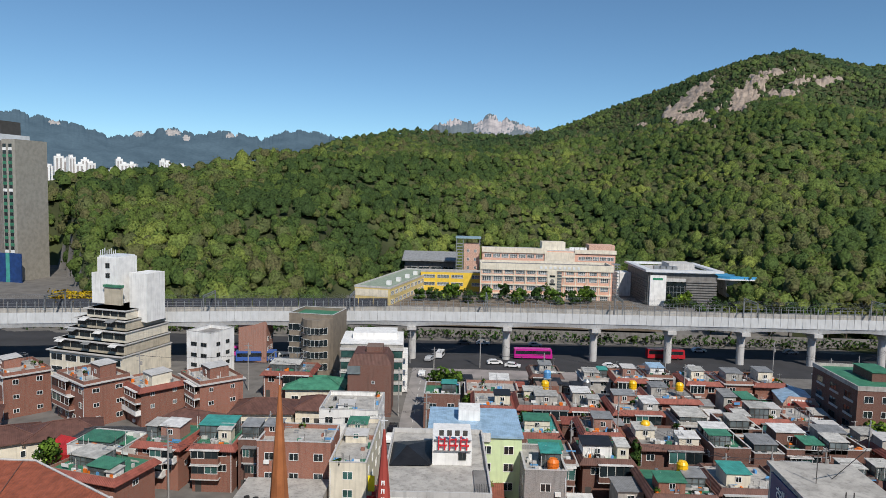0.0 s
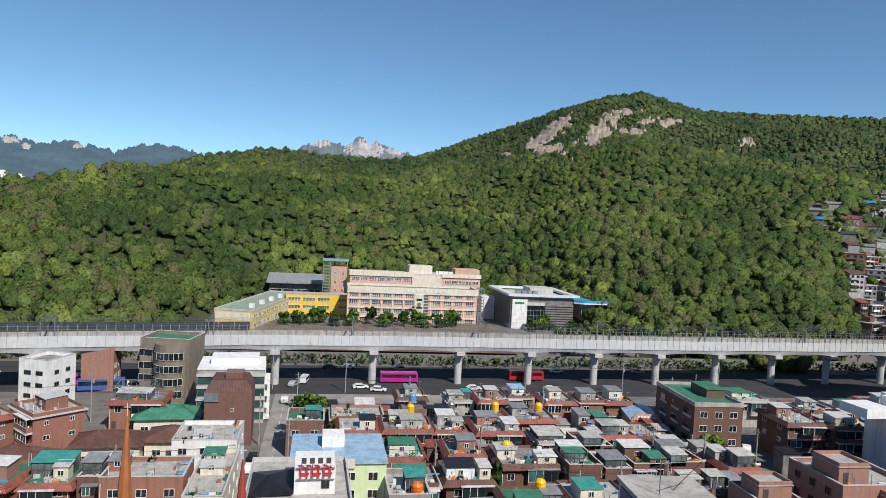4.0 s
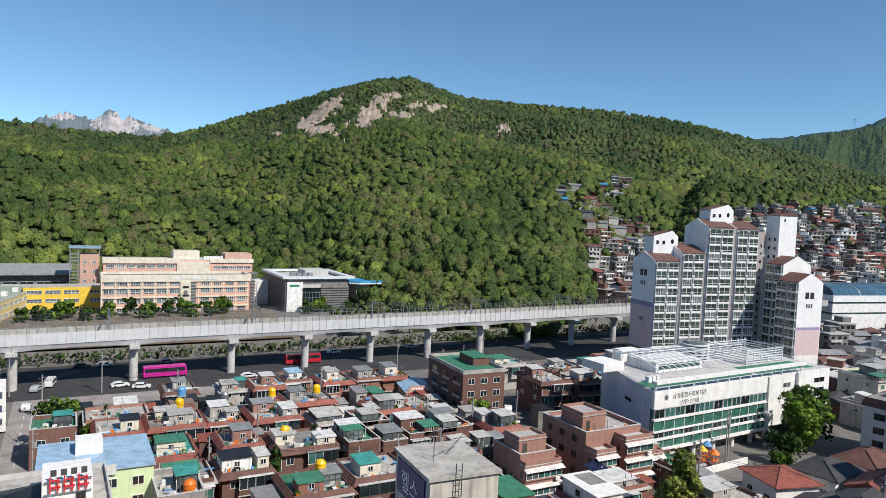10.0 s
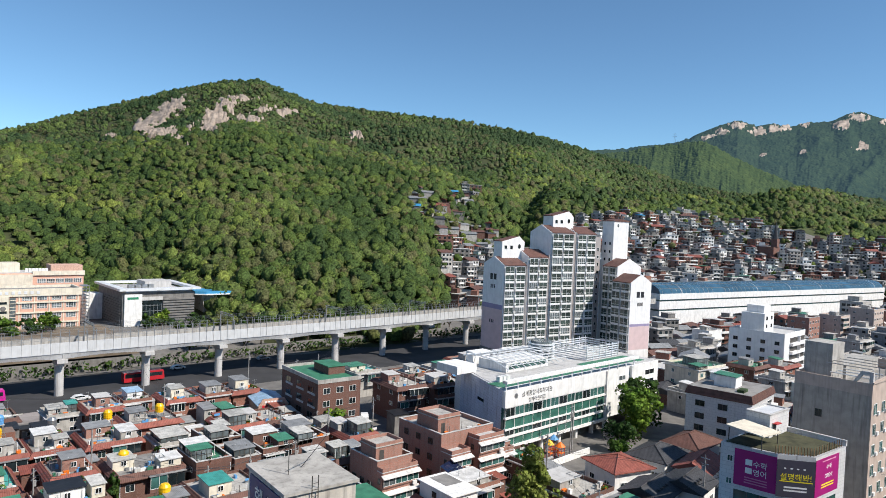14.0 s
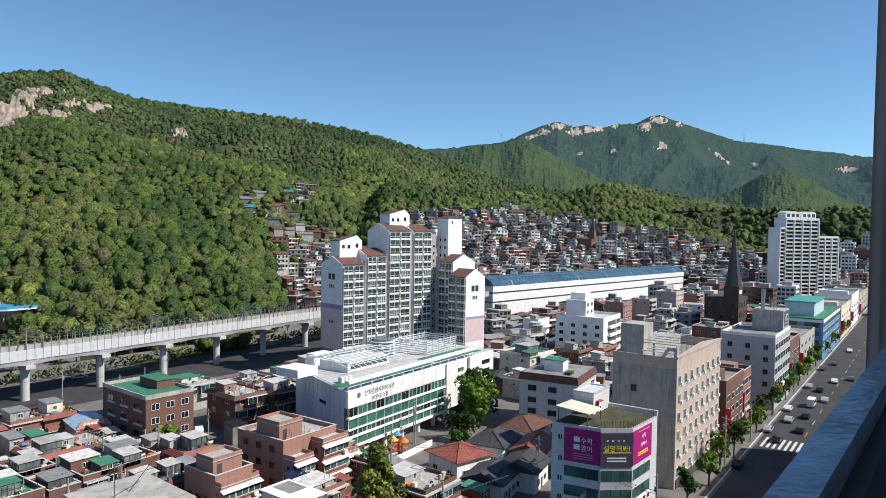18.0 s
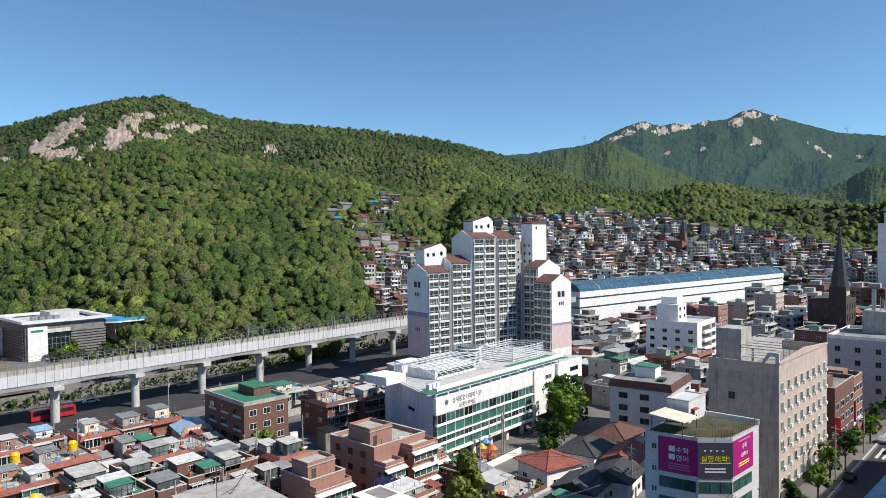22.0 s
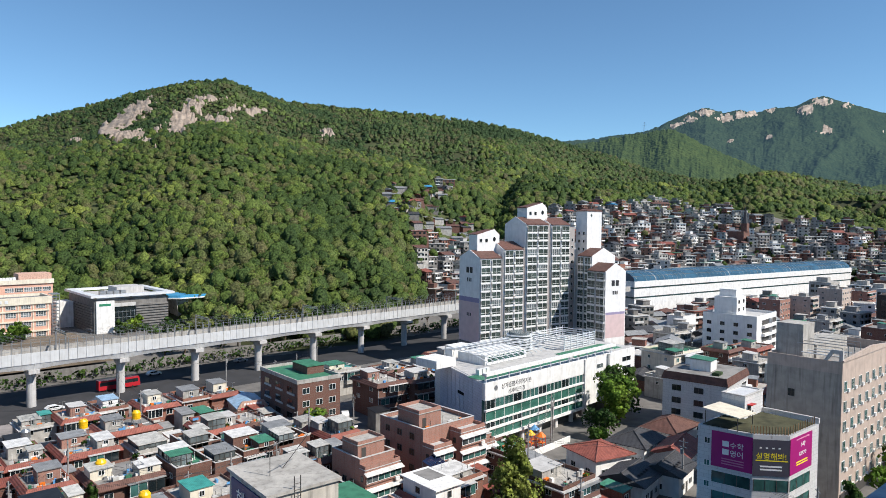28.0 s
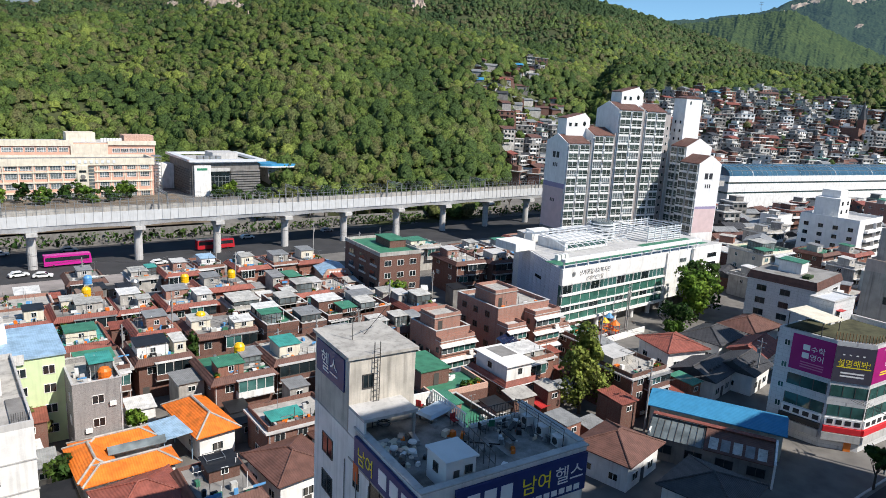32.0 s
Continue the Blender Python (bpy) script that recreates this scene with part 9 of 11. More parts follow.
# far slab tower
fa = thing("apartment_tower", "distant white slab apartment tower with banded balconies", "apartment tower", 565, 86, 8, 50)
for i_, (v0, v1, z_) in enumerate(((-38, -20, 40), (-20, 9, 53), (9, 14, 46))):
    sec = part("section", Geo().box(-5, 6, v0, v1, -30, z_), apt_white, fa)
    part("parapet", ring(Geo(), -6.4, 6, v0, v1, z_ - 0.6, z_ + 0.9, 0.3), apt_white, sec)
    if i_ == 1:
        for a_ in (v0 + 1, v0 + 15):
            part("roof_room", Geo().side([(a_, z_), (a_ + 13, z_), (a_ + 13, z_ + 5), (a_ + 10, z_ + 5.8), (a_ + 3, z_ + 5.8), (a_, z_ + 5)], -4, 4, "x"), apt_white, sec)
            for k in range(3):
                # dark panels on the solid wall paint the shade within arched openings
                part("roof_opening", Geo().box(-4.05, -4.0, a_ + 1 + k * 4, a_ + 3.6 + k * 4, z_ + 1.6, z_ + 4.0), frame_dark, sec)
    bays = max(1, round((v1 - v0) / 6.5))
    w_ = (v1 - v0) / bays
    for j in range(bays + 1):
        part("pier", Geo().box(-6.6, -5.0, v0 + j * w_ - 0.35, v0 + j * w_ + 0.35, -30, z_ - 0.6), apt_white, sec)
    for k in range(int((z_ + 12) / 2.8)):
        zz = z_ - 3.2 - k * 2.8
        part("balcony_glazing", Geo().box(-5.06, -5.0, v0 + 0.5, v1 - 0.5, zz + 1.0, zz + 2.4), pane, sec)
        part("balcony", Geo().box(-6.3, -5.0, v0 + 0.4, v1 - 0.4, zz - 0.15, zz + 0.75), (apt_white, concrete_light, cream_paint)[(k * 5 + i_) % 3], sec)
# dark church with a black spire
dc = thing("church", "dark brick church with a black pointed spire", "church", 366, 84, 0, 0)
dark_brick = masonry("brick_dark", (0.075, 0.05, 0.042), (0.06, 0.042, 0.036), (0.08, 0.06, 0.05), rand=0.1)
part("wall", Geo().box(-10, 10, -8, 8, -0.3, 18), dark_brick, dc)
part("tower", Geo().box(-10, -2, -8, -1, 18, 24), dark_brick, dc)
face_windows(dc, (-10, 10, -8, 8), "W", 3, (3, 8, 13), 1.6, 3.0, "d")
face_windows(dc, (-10, 10, -8, 8), "S", 4, (3, 8, 13), 1.6, 3.0, "d")
part("spire", Geo().cyl(-6, -4.5, 24, 52, 4.0, 0.15, 8), tile_black, dc)
bars(dc, -9, -3, 20, 2, -8, 3, ink_white)
gv = house(193, 207, 102, 12, 9.6, "cream", "green", "slab", [(0.3, 0.3, 7, 6, 2.6, "white", "glass"), (0.0, 0.0, 5, 4, 1.2, "green", "glass")], rz=-6, win="g")
for i_, (a_, b_, c_, d_, h_, wl_, dk_, ev_) in enumerate(((214, 224, 96, 9, 9, "brown", "green", "tile"), (226, 238, 92, 9, 8.6, "red", "grey", "tile"), (208, 218, 84, 8, 8, "con", "con", "slab"), (186, 197, 86, 9, 8, "brown", "grey", "slab"), (200, 212, 70, 9, 9, "cream", "green", "par"), (220, 232, 74, 10, 9, "tan", "con", "par"), (236, 248, 70, 12, 12, "brown", "grey", "par"), (176, 186, 95, 8, 6, "con", "grey", "slab"), (265, 277, 80, 10, 9, "con", "con", "slab"), (280, 294, 66, 11, 12, "brown", "grey", "par"), (212, 224, 58, 9, 10, "red", "green", "tile"), (178, 192, 60, 9, 10, "tan", "grey", "par"), (243, 254, 130, 9, 7, "con", "grey", "slab"), (268, 280, 120, 9, 7, "white", "con", "slab"), (288, 300, 150, 8, 7, "white", "con", "par"), (300, 312, 120, 9, 9, "red", "grey", "slab"), (320, 334, 100, 9, 8, "con", "grey", "slab"), (345, 358, 130, 10, 12, "pink", "con", "par"), (362, 374, 122, 10, 13, "tan", "con", "par"), (395, 410, 118, 12, 15, "tan", "con", "par"), (416, 432, 112, 12, 13, "pink", "con", "par"))):
    house(a_, b_, c_, d_, h_, wl_, dk_, ev_, [(0.2, 0.3, 4, 4, 2.3, ("grey", "green", "con", "white")[i_ % 4], "con")], balcony=i_ % 2 == 0)

# ---- crowded roofs far off: one mesh of many small houses ----
class Crowd:
    """Many small houses joined in one mesh, with a material for each face."""

    def __init__(self):
        self.v, self.f, self.m = [], [], []

    def put(self, x, y, z, rz, pts, faces, k):
        n, c, s = len(self.v), math.cos(rz), math.sin(rz)
        self.v += [(x + c * p - s * q, y + s * p + c * q, z + r) for p, q, r in pts]
        self.f += [tuple(i + n for i in f) for f in faces]
        self.m += [k] * len(faces)

    def box(self, at, x0, x1, y0, y1, z0, z1, k):
        self.put(*at, [(x0, y0, z0), (x1, y0, z0), (x1, y1, z0), (x0, y1, z0), (x0, y0, z1), (x1, y0, z1), (x1, y1, z1), (x0, y1, z1)], [(4, 5, 6, 7), (0, 1, 5, 4), (1, 2, 6, 5), (2, 3, 7, 6), (3, 0, 4, 7)], k)

    def gable(self, at, w, d, h, rise, k):
        a, b = w / 2 + 0.4, d / 2 + 0.5
        self.put(*at, [(-a, -b, h), (a, -b, h), (a, b, h), (-a, b, h), (-a, 0, h + rise), (a, 0, h + rise)], [(0, 1, 5, 4), (2, 3, 4, 5), (1, 2, 5), (3, 0, 4)], k)

    def finish(self, name, mats, label, category):
        me = bpy.data.meshes.new(name)
        me.from_pydata(self.v, [], self.f)
        for q in mats:
            me.materials.append(q)
        me.polygons.foreach_set("material_index", np.array(self.m, np.int32))
        return tagged(new(name, me), label, category, kind="stuff")


VM = [brick_brown, brick_red, concrete_dark, brick_pink, brick_grey, white_paint, concrete, deck_grey, roof_green, tile_black, tile_brown, tile_red, sheet_grey, concrete_light, pane, sheet_blue]


def crowd_house(cr, R, x, y, z, rz, low=False):
    """One far house: storeys with window rows on the two seen sides, and a slab, gable or terrace on top."""
    at = (x, y, z, rz)
    w, d = R.uniform(7, 12), R.uniform(6.5, 9.5)
    h = R.uniform(2.8, 3.4) if low else R.choice((5.4, 5.8, 6.2, 8.4, 8.8))
    wl = R.choice((2, 6, 0, 4)) if low else R.choice((0, 0, 1, 2, 3, 4, 4, 5, 6, 6, 13, 2))
    cr.box(at, -w / 2, w / 2, -d / 2, d / 2, -6, h, wl)
    if low or R.random() < 0.22:
        cr.gable(at, w, d, h, R.uniform(1.2, 2.0), R.choice((9, 10, 12, 12, 11)) if R.random() < 0.94 else 15)
    else:
        cr.box(at, -w / 2 - 0.4, w / 2 + 0.4, -d / 2 - 0.4, d / 2 + 0.4, h, h + 0.35, R.choice((13, 13, 6, 5, 11)))
        cr.box(at, -w / 2 + 0.2, w / 2 - 0.2, -d / 2 + 0.2, d / 2 - 0.2, h + 0.36, h + 0.42, R.choice((7, 13, 8, 6, 6)))
        if R.random() < 0.75:
            q = R.uniform(-w * 0.4, 0)
            cr.box(at, q, q + R.uniform(2.5, 4.5), -d * 0.2, d * 0.35, h + 0.36, h + 2.6, wl)
            cr.box(at, q - 0.3, q + 4.6, -d * 0.2 - 0.3, d * 0.35 + 0.3, h + 2.6, h + 2.75, R.choice((12, 13, 6)))
    for k in range(0 if low else int(h / 2.7)):
        zz = h - 2.0 - 2.75 * k
        for u in (-0.3, 0.05, 0.33):
            cr.box(at, w * u - 0.8, w * u + 0.8, -d / 2 - 0.07, -d / 2 + 0.02, zz, zz + 1.25, 14)
        for u in (-0.25, 0.25):
            cr.box(at, -w / 2 - 0.07, -w / 2 + 0.02, d * u - 0.7, d * u + 0.7, zz, zz + 1.15, 14)
        cr.box(at, -w * 0.48, w * 0.1, -d / 2 - 0.9, -d / 2 - 0.1, zz - 1.0, zz - 0.1, R.choice((13, wl, 5)))


OR_ = random.Random(11)
old = Crowd()
taken = []
tries = 0
while len(taken) < 190 and tries < 5000:
    tries += 1
    x, y = OR_.uniform(180, 430), OR_.uniform(62, 182)
    top_ = float(np.interp(x, [170, 245, 335, 480], [190, 190, 186, 168]))
    if y > top_ or y < 56 or math.hypot(x - 252, y - 109) < 19 or math.hypot(x - 366, y - 84) < 18 or (x < 225 and y > 128):
        continue
    if any((x - a) ** 2 + (y - b) ** 2 < 9.0 ** 2 for a, b in taken) or any(a - 5.5 < x < b + 5.5 and c - 5 < y < e + 5 for a, b, c, e in PLOTS):
        continue
    taken.append((x, y))
    crowd_house(old, OR_, x, y, 0, math.radians(OR_.uniform(-25, 25)), low=OR_.random() < 0.7)
old.finish("old_quarter", VM, "crowded low old houses under weathered grey roofs", "houses")

town = Crowd()
for i_ in range(260):
    x, y = OR_.uniform(432, 800), OR_.uniform(-30, 150)
    if 14 < y < 36 or math.hypot(x - 565, y - 88) < 30 or (x < 545 and 30 < y < 56) or y > 184 - (x - 432) * 0.17:
        continue
    crowd_house(town, OR_, x, y, float(height(x, y)), math.radians(OR_.uniform(-15, 15)))
    if OR_.random() < 0.3:
        at, tall_ = (x, y, float(height(x, y)), 0.0), OR_.uniform(10, 19)
        town.box(at, -7, 7, -6, 6, 0, tall_, OR_.choice((5, 6, 3, 0, 13)))
        town.box(at, -4, 1, -3, 3, tall_, tall_ + 2.6, 6)
        for k in range(int(tall_ / 3)):
            for u in (-4.6, -1.6, 1.6, 4.6):
                town.box(at, u - 1.0, u + 1.0, -6.08, -5.98, 1 + 3 * k, 2.5 + 3 * k, 14)
                town.box(at, -7.08, -6.98, u * 0.85 - 0.9, u * 0.85 + 0.9, 1 + 3 * k, 2.5 + 3 * k, 14)
town.finish("far_town", VM, "far town blocks along the main street", "houses")

# ---- hillside village: the nearest houses one by one, the rest joined ----
VR = random.Random(21)
patterns = []
for i_ in range(8):
    wl_ = (brick_brown, brick_red, concrete_dark, brick_brown, brick_pink, brick_grey, white_paint, brick_red)[i_]
    ob = thing("village_house", f"small {('brown brick', 'red brick', 'dark concrete', 'brown brick', 'pink brick', 'grey brick', 'white', 'red brick')[i_]} house on the hillside", "house", 0, 0, -400, 0, "hillside village houses")
    w_, d_, h_ = VR.uniform(8, 12), VR.uniform(7, 9.5), VR.choice((5.6, 6.2, 8.4, 8.6))
    part("wall", Geo().box(-w_ / 2, w_ / 2, -d_ / 2, d_ / 2, -6, h_), wl_, ob)
    if i_ % 4 == 2:
        part("roof", Geo().side([(-d_ / 2 - 0.5, h_), (0, h_ + 1.9), (d_ / 2 + 0.5, h_), (d_ / 2 + 0.5, h_ + 0.2), (0, h_ + 2.1), (-d_ / 2 - 0.5, h_ + 0.2)], -w_ / 2 - 0.5, w_ / 2 + 0.5, "x"), (tile_black, tile_brown)[i_ // 4], ob)
    else:
        part("roof_slab", Geo().box(-w_ / 2 - 0.5, w_ / 2 + 0.5, -d_ / 2 - 0.5, d_ / 2 + 0.5, h_, h_ + 0.3), (concrete_light, deck_grey, roof_green, concrete)[i_ % 4], ob)
        part("roof_room", Geo().box(-w_ * 0.25, w_ * 0.2, -d_ * 0.2, d_ * 0.3, h_ + 0.3, h_ + 2.7), wl_, ob)
    for k in range(int(h_ / 2.7)):
        part("window_band", Geo().box(-w_ * 0.42, w_ * 0.42, -d_ / 2 - 0.06, -d_ / 2, h_ - 1.9 - 2.75 * k, h_ - 0.7 - 2.75 * k), pane, ob)
    part("balcony", Geo().box(-w_ * 0.45, w_ * 0.2, -d_ / 2 - 0.9, -d_ / 2, h_ - 3.1, h_ - 2.1), (concrete_light, white_paint, wl_)[i_ % 3], ob)
    patterns.append(ob)
spots = []
grid = {}
tries = 0
while len(spots) < 1080 and tries < 30000:
    tries += 1
    if tries % 5 == 0:
        az_, r_ = VR.uniform(-45, -38), VR.uniform(330, 700)
    else:
        az_, r_ = VR.uniform(-82, -45), VR.uniform(380, 760)
    x, y = -math.sin(math.radians(az_)) * r_, math.cos(math.radians(az_)) * r_
    z = float(height(x, y))
    sl = (z - EYE) / r_
    if az_ > -45:
        if y < 240 or not bool(in_village(np.array([x]), np.array([y]))[0]) or VR.random() < (0.85 if sl > -0.008 else 0.4 if sl > -0.03 else 0.0):
            continue
    else:
        top_ = float(np.interp(x, [200, 335, 480, 640, 900], [232, 232, 208, 175, 120]))
        lim = float(np.interp(az_, [-80, -77, -73.6, -68.6, -64, -61, -56, -52, -48, -45], [-0.04, -0.028, -0.006, -0.002, 0.020, 0.024, 0.022, 0.012, 0.0, -0.01]))
        if (top_ - 42 < y < top_ + 6 and x < 600) or y < 56 or y < top_ - 30 or sl > lim or math.hypot(x - 565, y - 88) < 36 or r_ > float(table(az_, FOOT)) + 40:
            continue
    key = (int(x // 10.5), int(y // 10.5))
    if any((x - a) ** 2 + (y - b) ** 2 < 9.6 ** 2 for p in (-1, 0, 1) for q in (-1, 0, 1) for a, b in grid.get((key[0] + p, key[1] + q), ())):
        continue
    grid.setdefault(key, []).append((x, y))
    spots.append((x, y, z, r_))
spots.sort(key=lambda q: q[3])
crowd = Crowd()
for i_, (x, y, z, r_) in enumerate(spots):
    turn_ = VR.choice((-10, 12, 30, -30, 5)) + VR.uniform(-8, 8)
    if i_ < 105 and not (x < 420 and y > 290):
        copy_thing(patterns[VR.randrange(8)], pose(x, y, z, 0, 0, turn_))
    else:
        crowd_house(crowd, VR, x, y, z, math.radians(turn_), low=x < 420 and y > 290 and (z - EYE) / r_ > -0.035)
crowd.finish("village_roofs", VM, "crowded brick houses climbing the hillside", "houses")
for ob in patterns:
    for o in (*ob.children_recursive, ob):
        bpy.data.objects.remove(o)
GR = np.random.default_rng(77)
strip = [q for q in spots if q[0] < 420 and q[1] > 290 and (q[2] - EYE) / q[3] > -0.05]
pick = [spots[k] for k in GR.integers(0, len(spots), 460)] + strip
cs = np.array([(x + GR.uniform(-7, 7), y + GR.uniform(-7, 7), z + GR.uniform(0.5, 3.5)) for x, y, z, r_ in pick])
rs = np.stack([GR.uniform(1.8, 4.2, len(cs))] * 3, -1)
v0_, q0_, o0_ = crown_domes(cs, rs * 0.95, 6, (-20, 20, 55, 82))
v1_, q1_, o1_ = leaf_quads(cs, rs, 30, 0.36)
tone_ = GR.random(len(cs))
tree_me = array_mesh("village_trees", np.concatenate([v0_, v1_]), np.concatenate([q0_, q1_ + len(v0_)]), leaf_wild)
dress(tree_me, np.concatenate([np.repeat(tone_, 24), np.repeat(tone_, 120)]), np.concatenate([o0_, o1_]))
tagged(new("village_trees", tree_me), "leafy trees scattered between the hillside houses", "trees", kind="stuff")

# ---- small clutter on the house roofs ----
CR = random.Random(91)
clutter = Crowd()
CM = [frame_white, concrete_light, steel, tarp_black, tank_blue, roof_green, brick_red, tank_orange, sheet_worn, frame_dark]
for x, y, h_, rz_, w_, d_ in TOPS:
    at = (x, y, h_ + 0.05, rz_)
    for k in range(26 if x < 130 else 8):
        edge_ = CR.random() < 0.55
        p, q = CR.uniform(-w_ / 2 + 0.5, w_ / 2 - 0.5), (-d_ / 2 + CR.uniform(0.4, 1.4)) if edge_ else CR.uniform(-d_ / 2 + 0.5, d_ / 2 - 0.5)
        kind_ = CR.random()
        if kind_ < 0.62:
            sx, sy, sz = CR.uniform(0.12, 0.5), CR.uniform(0.12, 0.4), CR.uniform(0.25, 0.9)
            clutter.box(at, p - sx, p + sx, q - sy, q + sy, 0, sz, CR.choice((0, 1, 1, 2, 3, 4, 5, 6, 7, 8)))
        elif kind_ < 0.85:
            clutter.box(at, p - 0.03, p + 0.03, q - 0.03, q + 0.03, 0, CR.uniform(1.2, 2.6), CR.choice((2, 9, 0)))
        else:
            ln = CR.uniform(0.8, 2.0)
            clutter.box(at, p, p + ln, q - 0.02, q + 0.02, 0.5, 0.56 + CR.uniform(0, 0.5), CR.choice((0, 2, 8, 4)))
clutter.finish("rooftop_clutter", CM, "pots, boxes, pipes and oddments on the house roofs", "clutter")

# village church and far pylons
vc = thing("church", "small village church with a thin dark spire", "church", 596, 262, float(height(596, 262)), 0)
part("wall", Geo().box(-6, 6, -8, 8, -4, 10), brick_brown, vc)
part("tower", Geo().box(-2.4, 2.4, -9, -4, 10, 17), brick_brown, vc)
part("spire", Geo().cyl(0, -6.5, 17, 31, 2.6, 0.1, 8), tile_black, vc)
for az_, s_ in ((-59.2, 0.124), (-73.4, 0.128), (-78.0, 0.117)):
    px_, py_ = -math.sin(math.radians(az_)) * 2860, math.cos(math.radians(az_)) * 2860
    py = thing("pylon", "distant steel lattice pylon on a ridge", "pylon", px_, py_, EYE + s_ * 2860 - 12, az_, "ridge pylons")
    part("mast", Geo().rod((-4, 0, 0), (0, 0, 58), 0.7, 4, 0.3).rod((4, 0, 0), (0, 0, 58), 0.7, 4, 0.3), steel, py)
    part("crossarm", Geo().box(-8, 8, -0.4, 0.4, 44, 45), steel, py)
    part("crossarm", Geo().box(-6, 6, -0.4, 0.4, 52, 53), steel, py)

# ---- trees ----
def tree(x, y, h, r, leaf, label, z=0.0, quads=420, size=0.26, trunk=0.35, slim=False, group="street trees"):
    ob = thing("tree", label, "tree", x, y, z, 0, group)
    R = random.Random(int(x * 31 + y * 17))
    g = Geo().rod((0, 0, -0.3), (0.1, 0.05, h * trunk), 0.05 * r + 0.09, 7, 0.035 * r + 0.06)
    tips = []
    for k in range(6):
        a = k * 1.05 + R.random()
        e = (math.cos(a) * r * 0.55, math.sin(a) * r * 0.55, h * (trunk + R.uniform(0.2, 0.45)))
        g.rod((0.1, 0.05, h * trunk * R.uniform(0.75, 1.0)), e, 0.02 * r + 0.04, 5, 0.02)
        tips.append(e)
    part("trunk", g, bark, ob)
    n = 9 if quads < 700 else 20
    cs, rs = [], []
    for k in range(n):
        a, rr, hh = R.uniform(0, 6.28), r * R.uniform(0.1, 0.62), R.uniform(trunk + 0.08, 0.86)
        if slim:
            hh = trunk + 0.06 + (0.9 - trunk) * (k + R.random() * 0.6) / n
            rr = r * R.uniform(0.15, 1.0) * (1.12 - hh)
        cs.append((math.cos(a) * rr, math.sin(a) * rr, h * hh))
        q = r * R.uniform(0.34, 0.6) * (0.75 if hh > 0.7 else 1) * (0.75 if quads >= 700 else 1)
        rs.append((q, q, q * (1.5 if slim else 0.95)))
    part("crown", leaf_mesh("crown", cs, rs, quads // n * 2, size, leaf, jitter=0.9, flat=1.2), None, ob)
    return ob


tree(-1.5, 152, 10.5, 5.6, leaf_town, "broad green tree among the houses", quads=900, size=0.34)
tree(3.5, 146.5, 7, 3.2, leaf_town, "small green tree beside a brick house")
tree(14.5, 128, 8, 2.4, leaf_town, "slim green tree in an alley", slim=True)
tree(31.3, 112, 9, 1.5, leaf_dark, "narrow ivy-dark tree between houses", slim=True)
tree(83.5, 132.5, 7.5, 3.6, leaf_town, "round bright green tree below a brick tenement", quads=600)
tree(81.5, 70.5, 14.5, 5.4, leaf_olive, "tall bushy olive-green tree among roofs", quads=2600, size=0.24, trunk=0.16, slim=True)
tree(145, 92, 13, 7.4, leaf_town, "large bright green tree beside the centre", quads=1800, size=0.36, trunk=0.12)
tree(156, 98, 14, 7.2, leaf_dark, "dark green tree behind the centre", quads=1700, size=0.36, trunk=0.12)
tree(133, 88.5, 7, 5.2, leaf_dark, "dark spreading pine in a garden", quads=800, size=0.26)
tree(127, 85, 5, 3.0, leaf_town, "yellow-green garden shrub tree", quads=500)
tree(18.8, 97.5, 4.5, 1.6, leaf_town, "small bright tree in a yard")
tree(8.2, 88, 5, 2.0, leaf_dark, "dusty dark shrub tree in a yard")
tree(7.2, 101, 6.5, 2.4, leaf_dry, "half-bare brown tree beside a lime wall")
tree(-67, 110, 7, 3.4, leaf_town, "bright green tree beside a red awning")
tree(64, 152, 4, 2.2, leaf_town, "low bushy tree between houses")
for i_ in range(26):
    x = 128 + i_ * 11 + (i_ % 3)
    tree(x, 35.2 if i_ % 2 == 0 else 34.4, 6.5 + (i_ % 4) * 0.7, 2.5 + 0.3 * (i_ % 3), leaf_town if i_ % 3 else leaf_dark, "leafy street tree in the pavement", quads=260, size=0.32)
for i_ in range(7):
    tree(150 + i_ * 19, 13.2, 6.5 + (i_ % 3), 2.9, leaf_dark if i_ % 2 else leaf_town, "leafy street tree in the pavement", quads=260, size=0.32)
tree(100.5, 33, 7, 2.2, leaf_dark, "dark street tree at a shop corner")
for i_ in range(19):
    tx_ = -14 + i_ * 4.7 + (i_ % 3) * 1.3 + (26 if i_ > 15 else 0)
    tree(tx_, 277 + (i_ % 4) * 2.2, 5.2 + (i_ % 4) * 0.7, 3.0 + 0.5 * (i_ % 3), (leaf_town, leaf_dark, leaf_town)[i_ % 3], "rounded bushy tree in front of the school", z=5, quads=320, size=0.42, trunk=0.1, group="school trees")
for i_ in range(38):
    tree(88 + (i_ // 2) * 6.6 + (i_ % 3), 232 + (i_ % 2) * 11 + (i_ % 3) * 2, 9.5 + (i_ % 5) * 1.1, 4.2 + 0.3 * (i_ % 4), (leaf_town, leaf_dark, leaf_olive, leaf_dark, leaf_dry)[i_ % 5], "leafy tree crowding behind the viaduct", z=2.5, quads=380, size=0.42, trunk=0.2, group="trees behind the viaduct")
bx_r = np.arange(-250, 260, 2.6)
bush_c = np.stack([bx_r + rng.uniform(-1, 1, len(bx_r)), 228.5 + rng.uniform(-2, 2, len(bx_r)), 0.8 + rng.random(len(bx_r))], -1)
hedge_me = leaf_mesh("hedge", bush_c, np.stack([1.8 + rng.random(len(bx_r))] * 3, -1), 40, 0.4, leaf_dark)
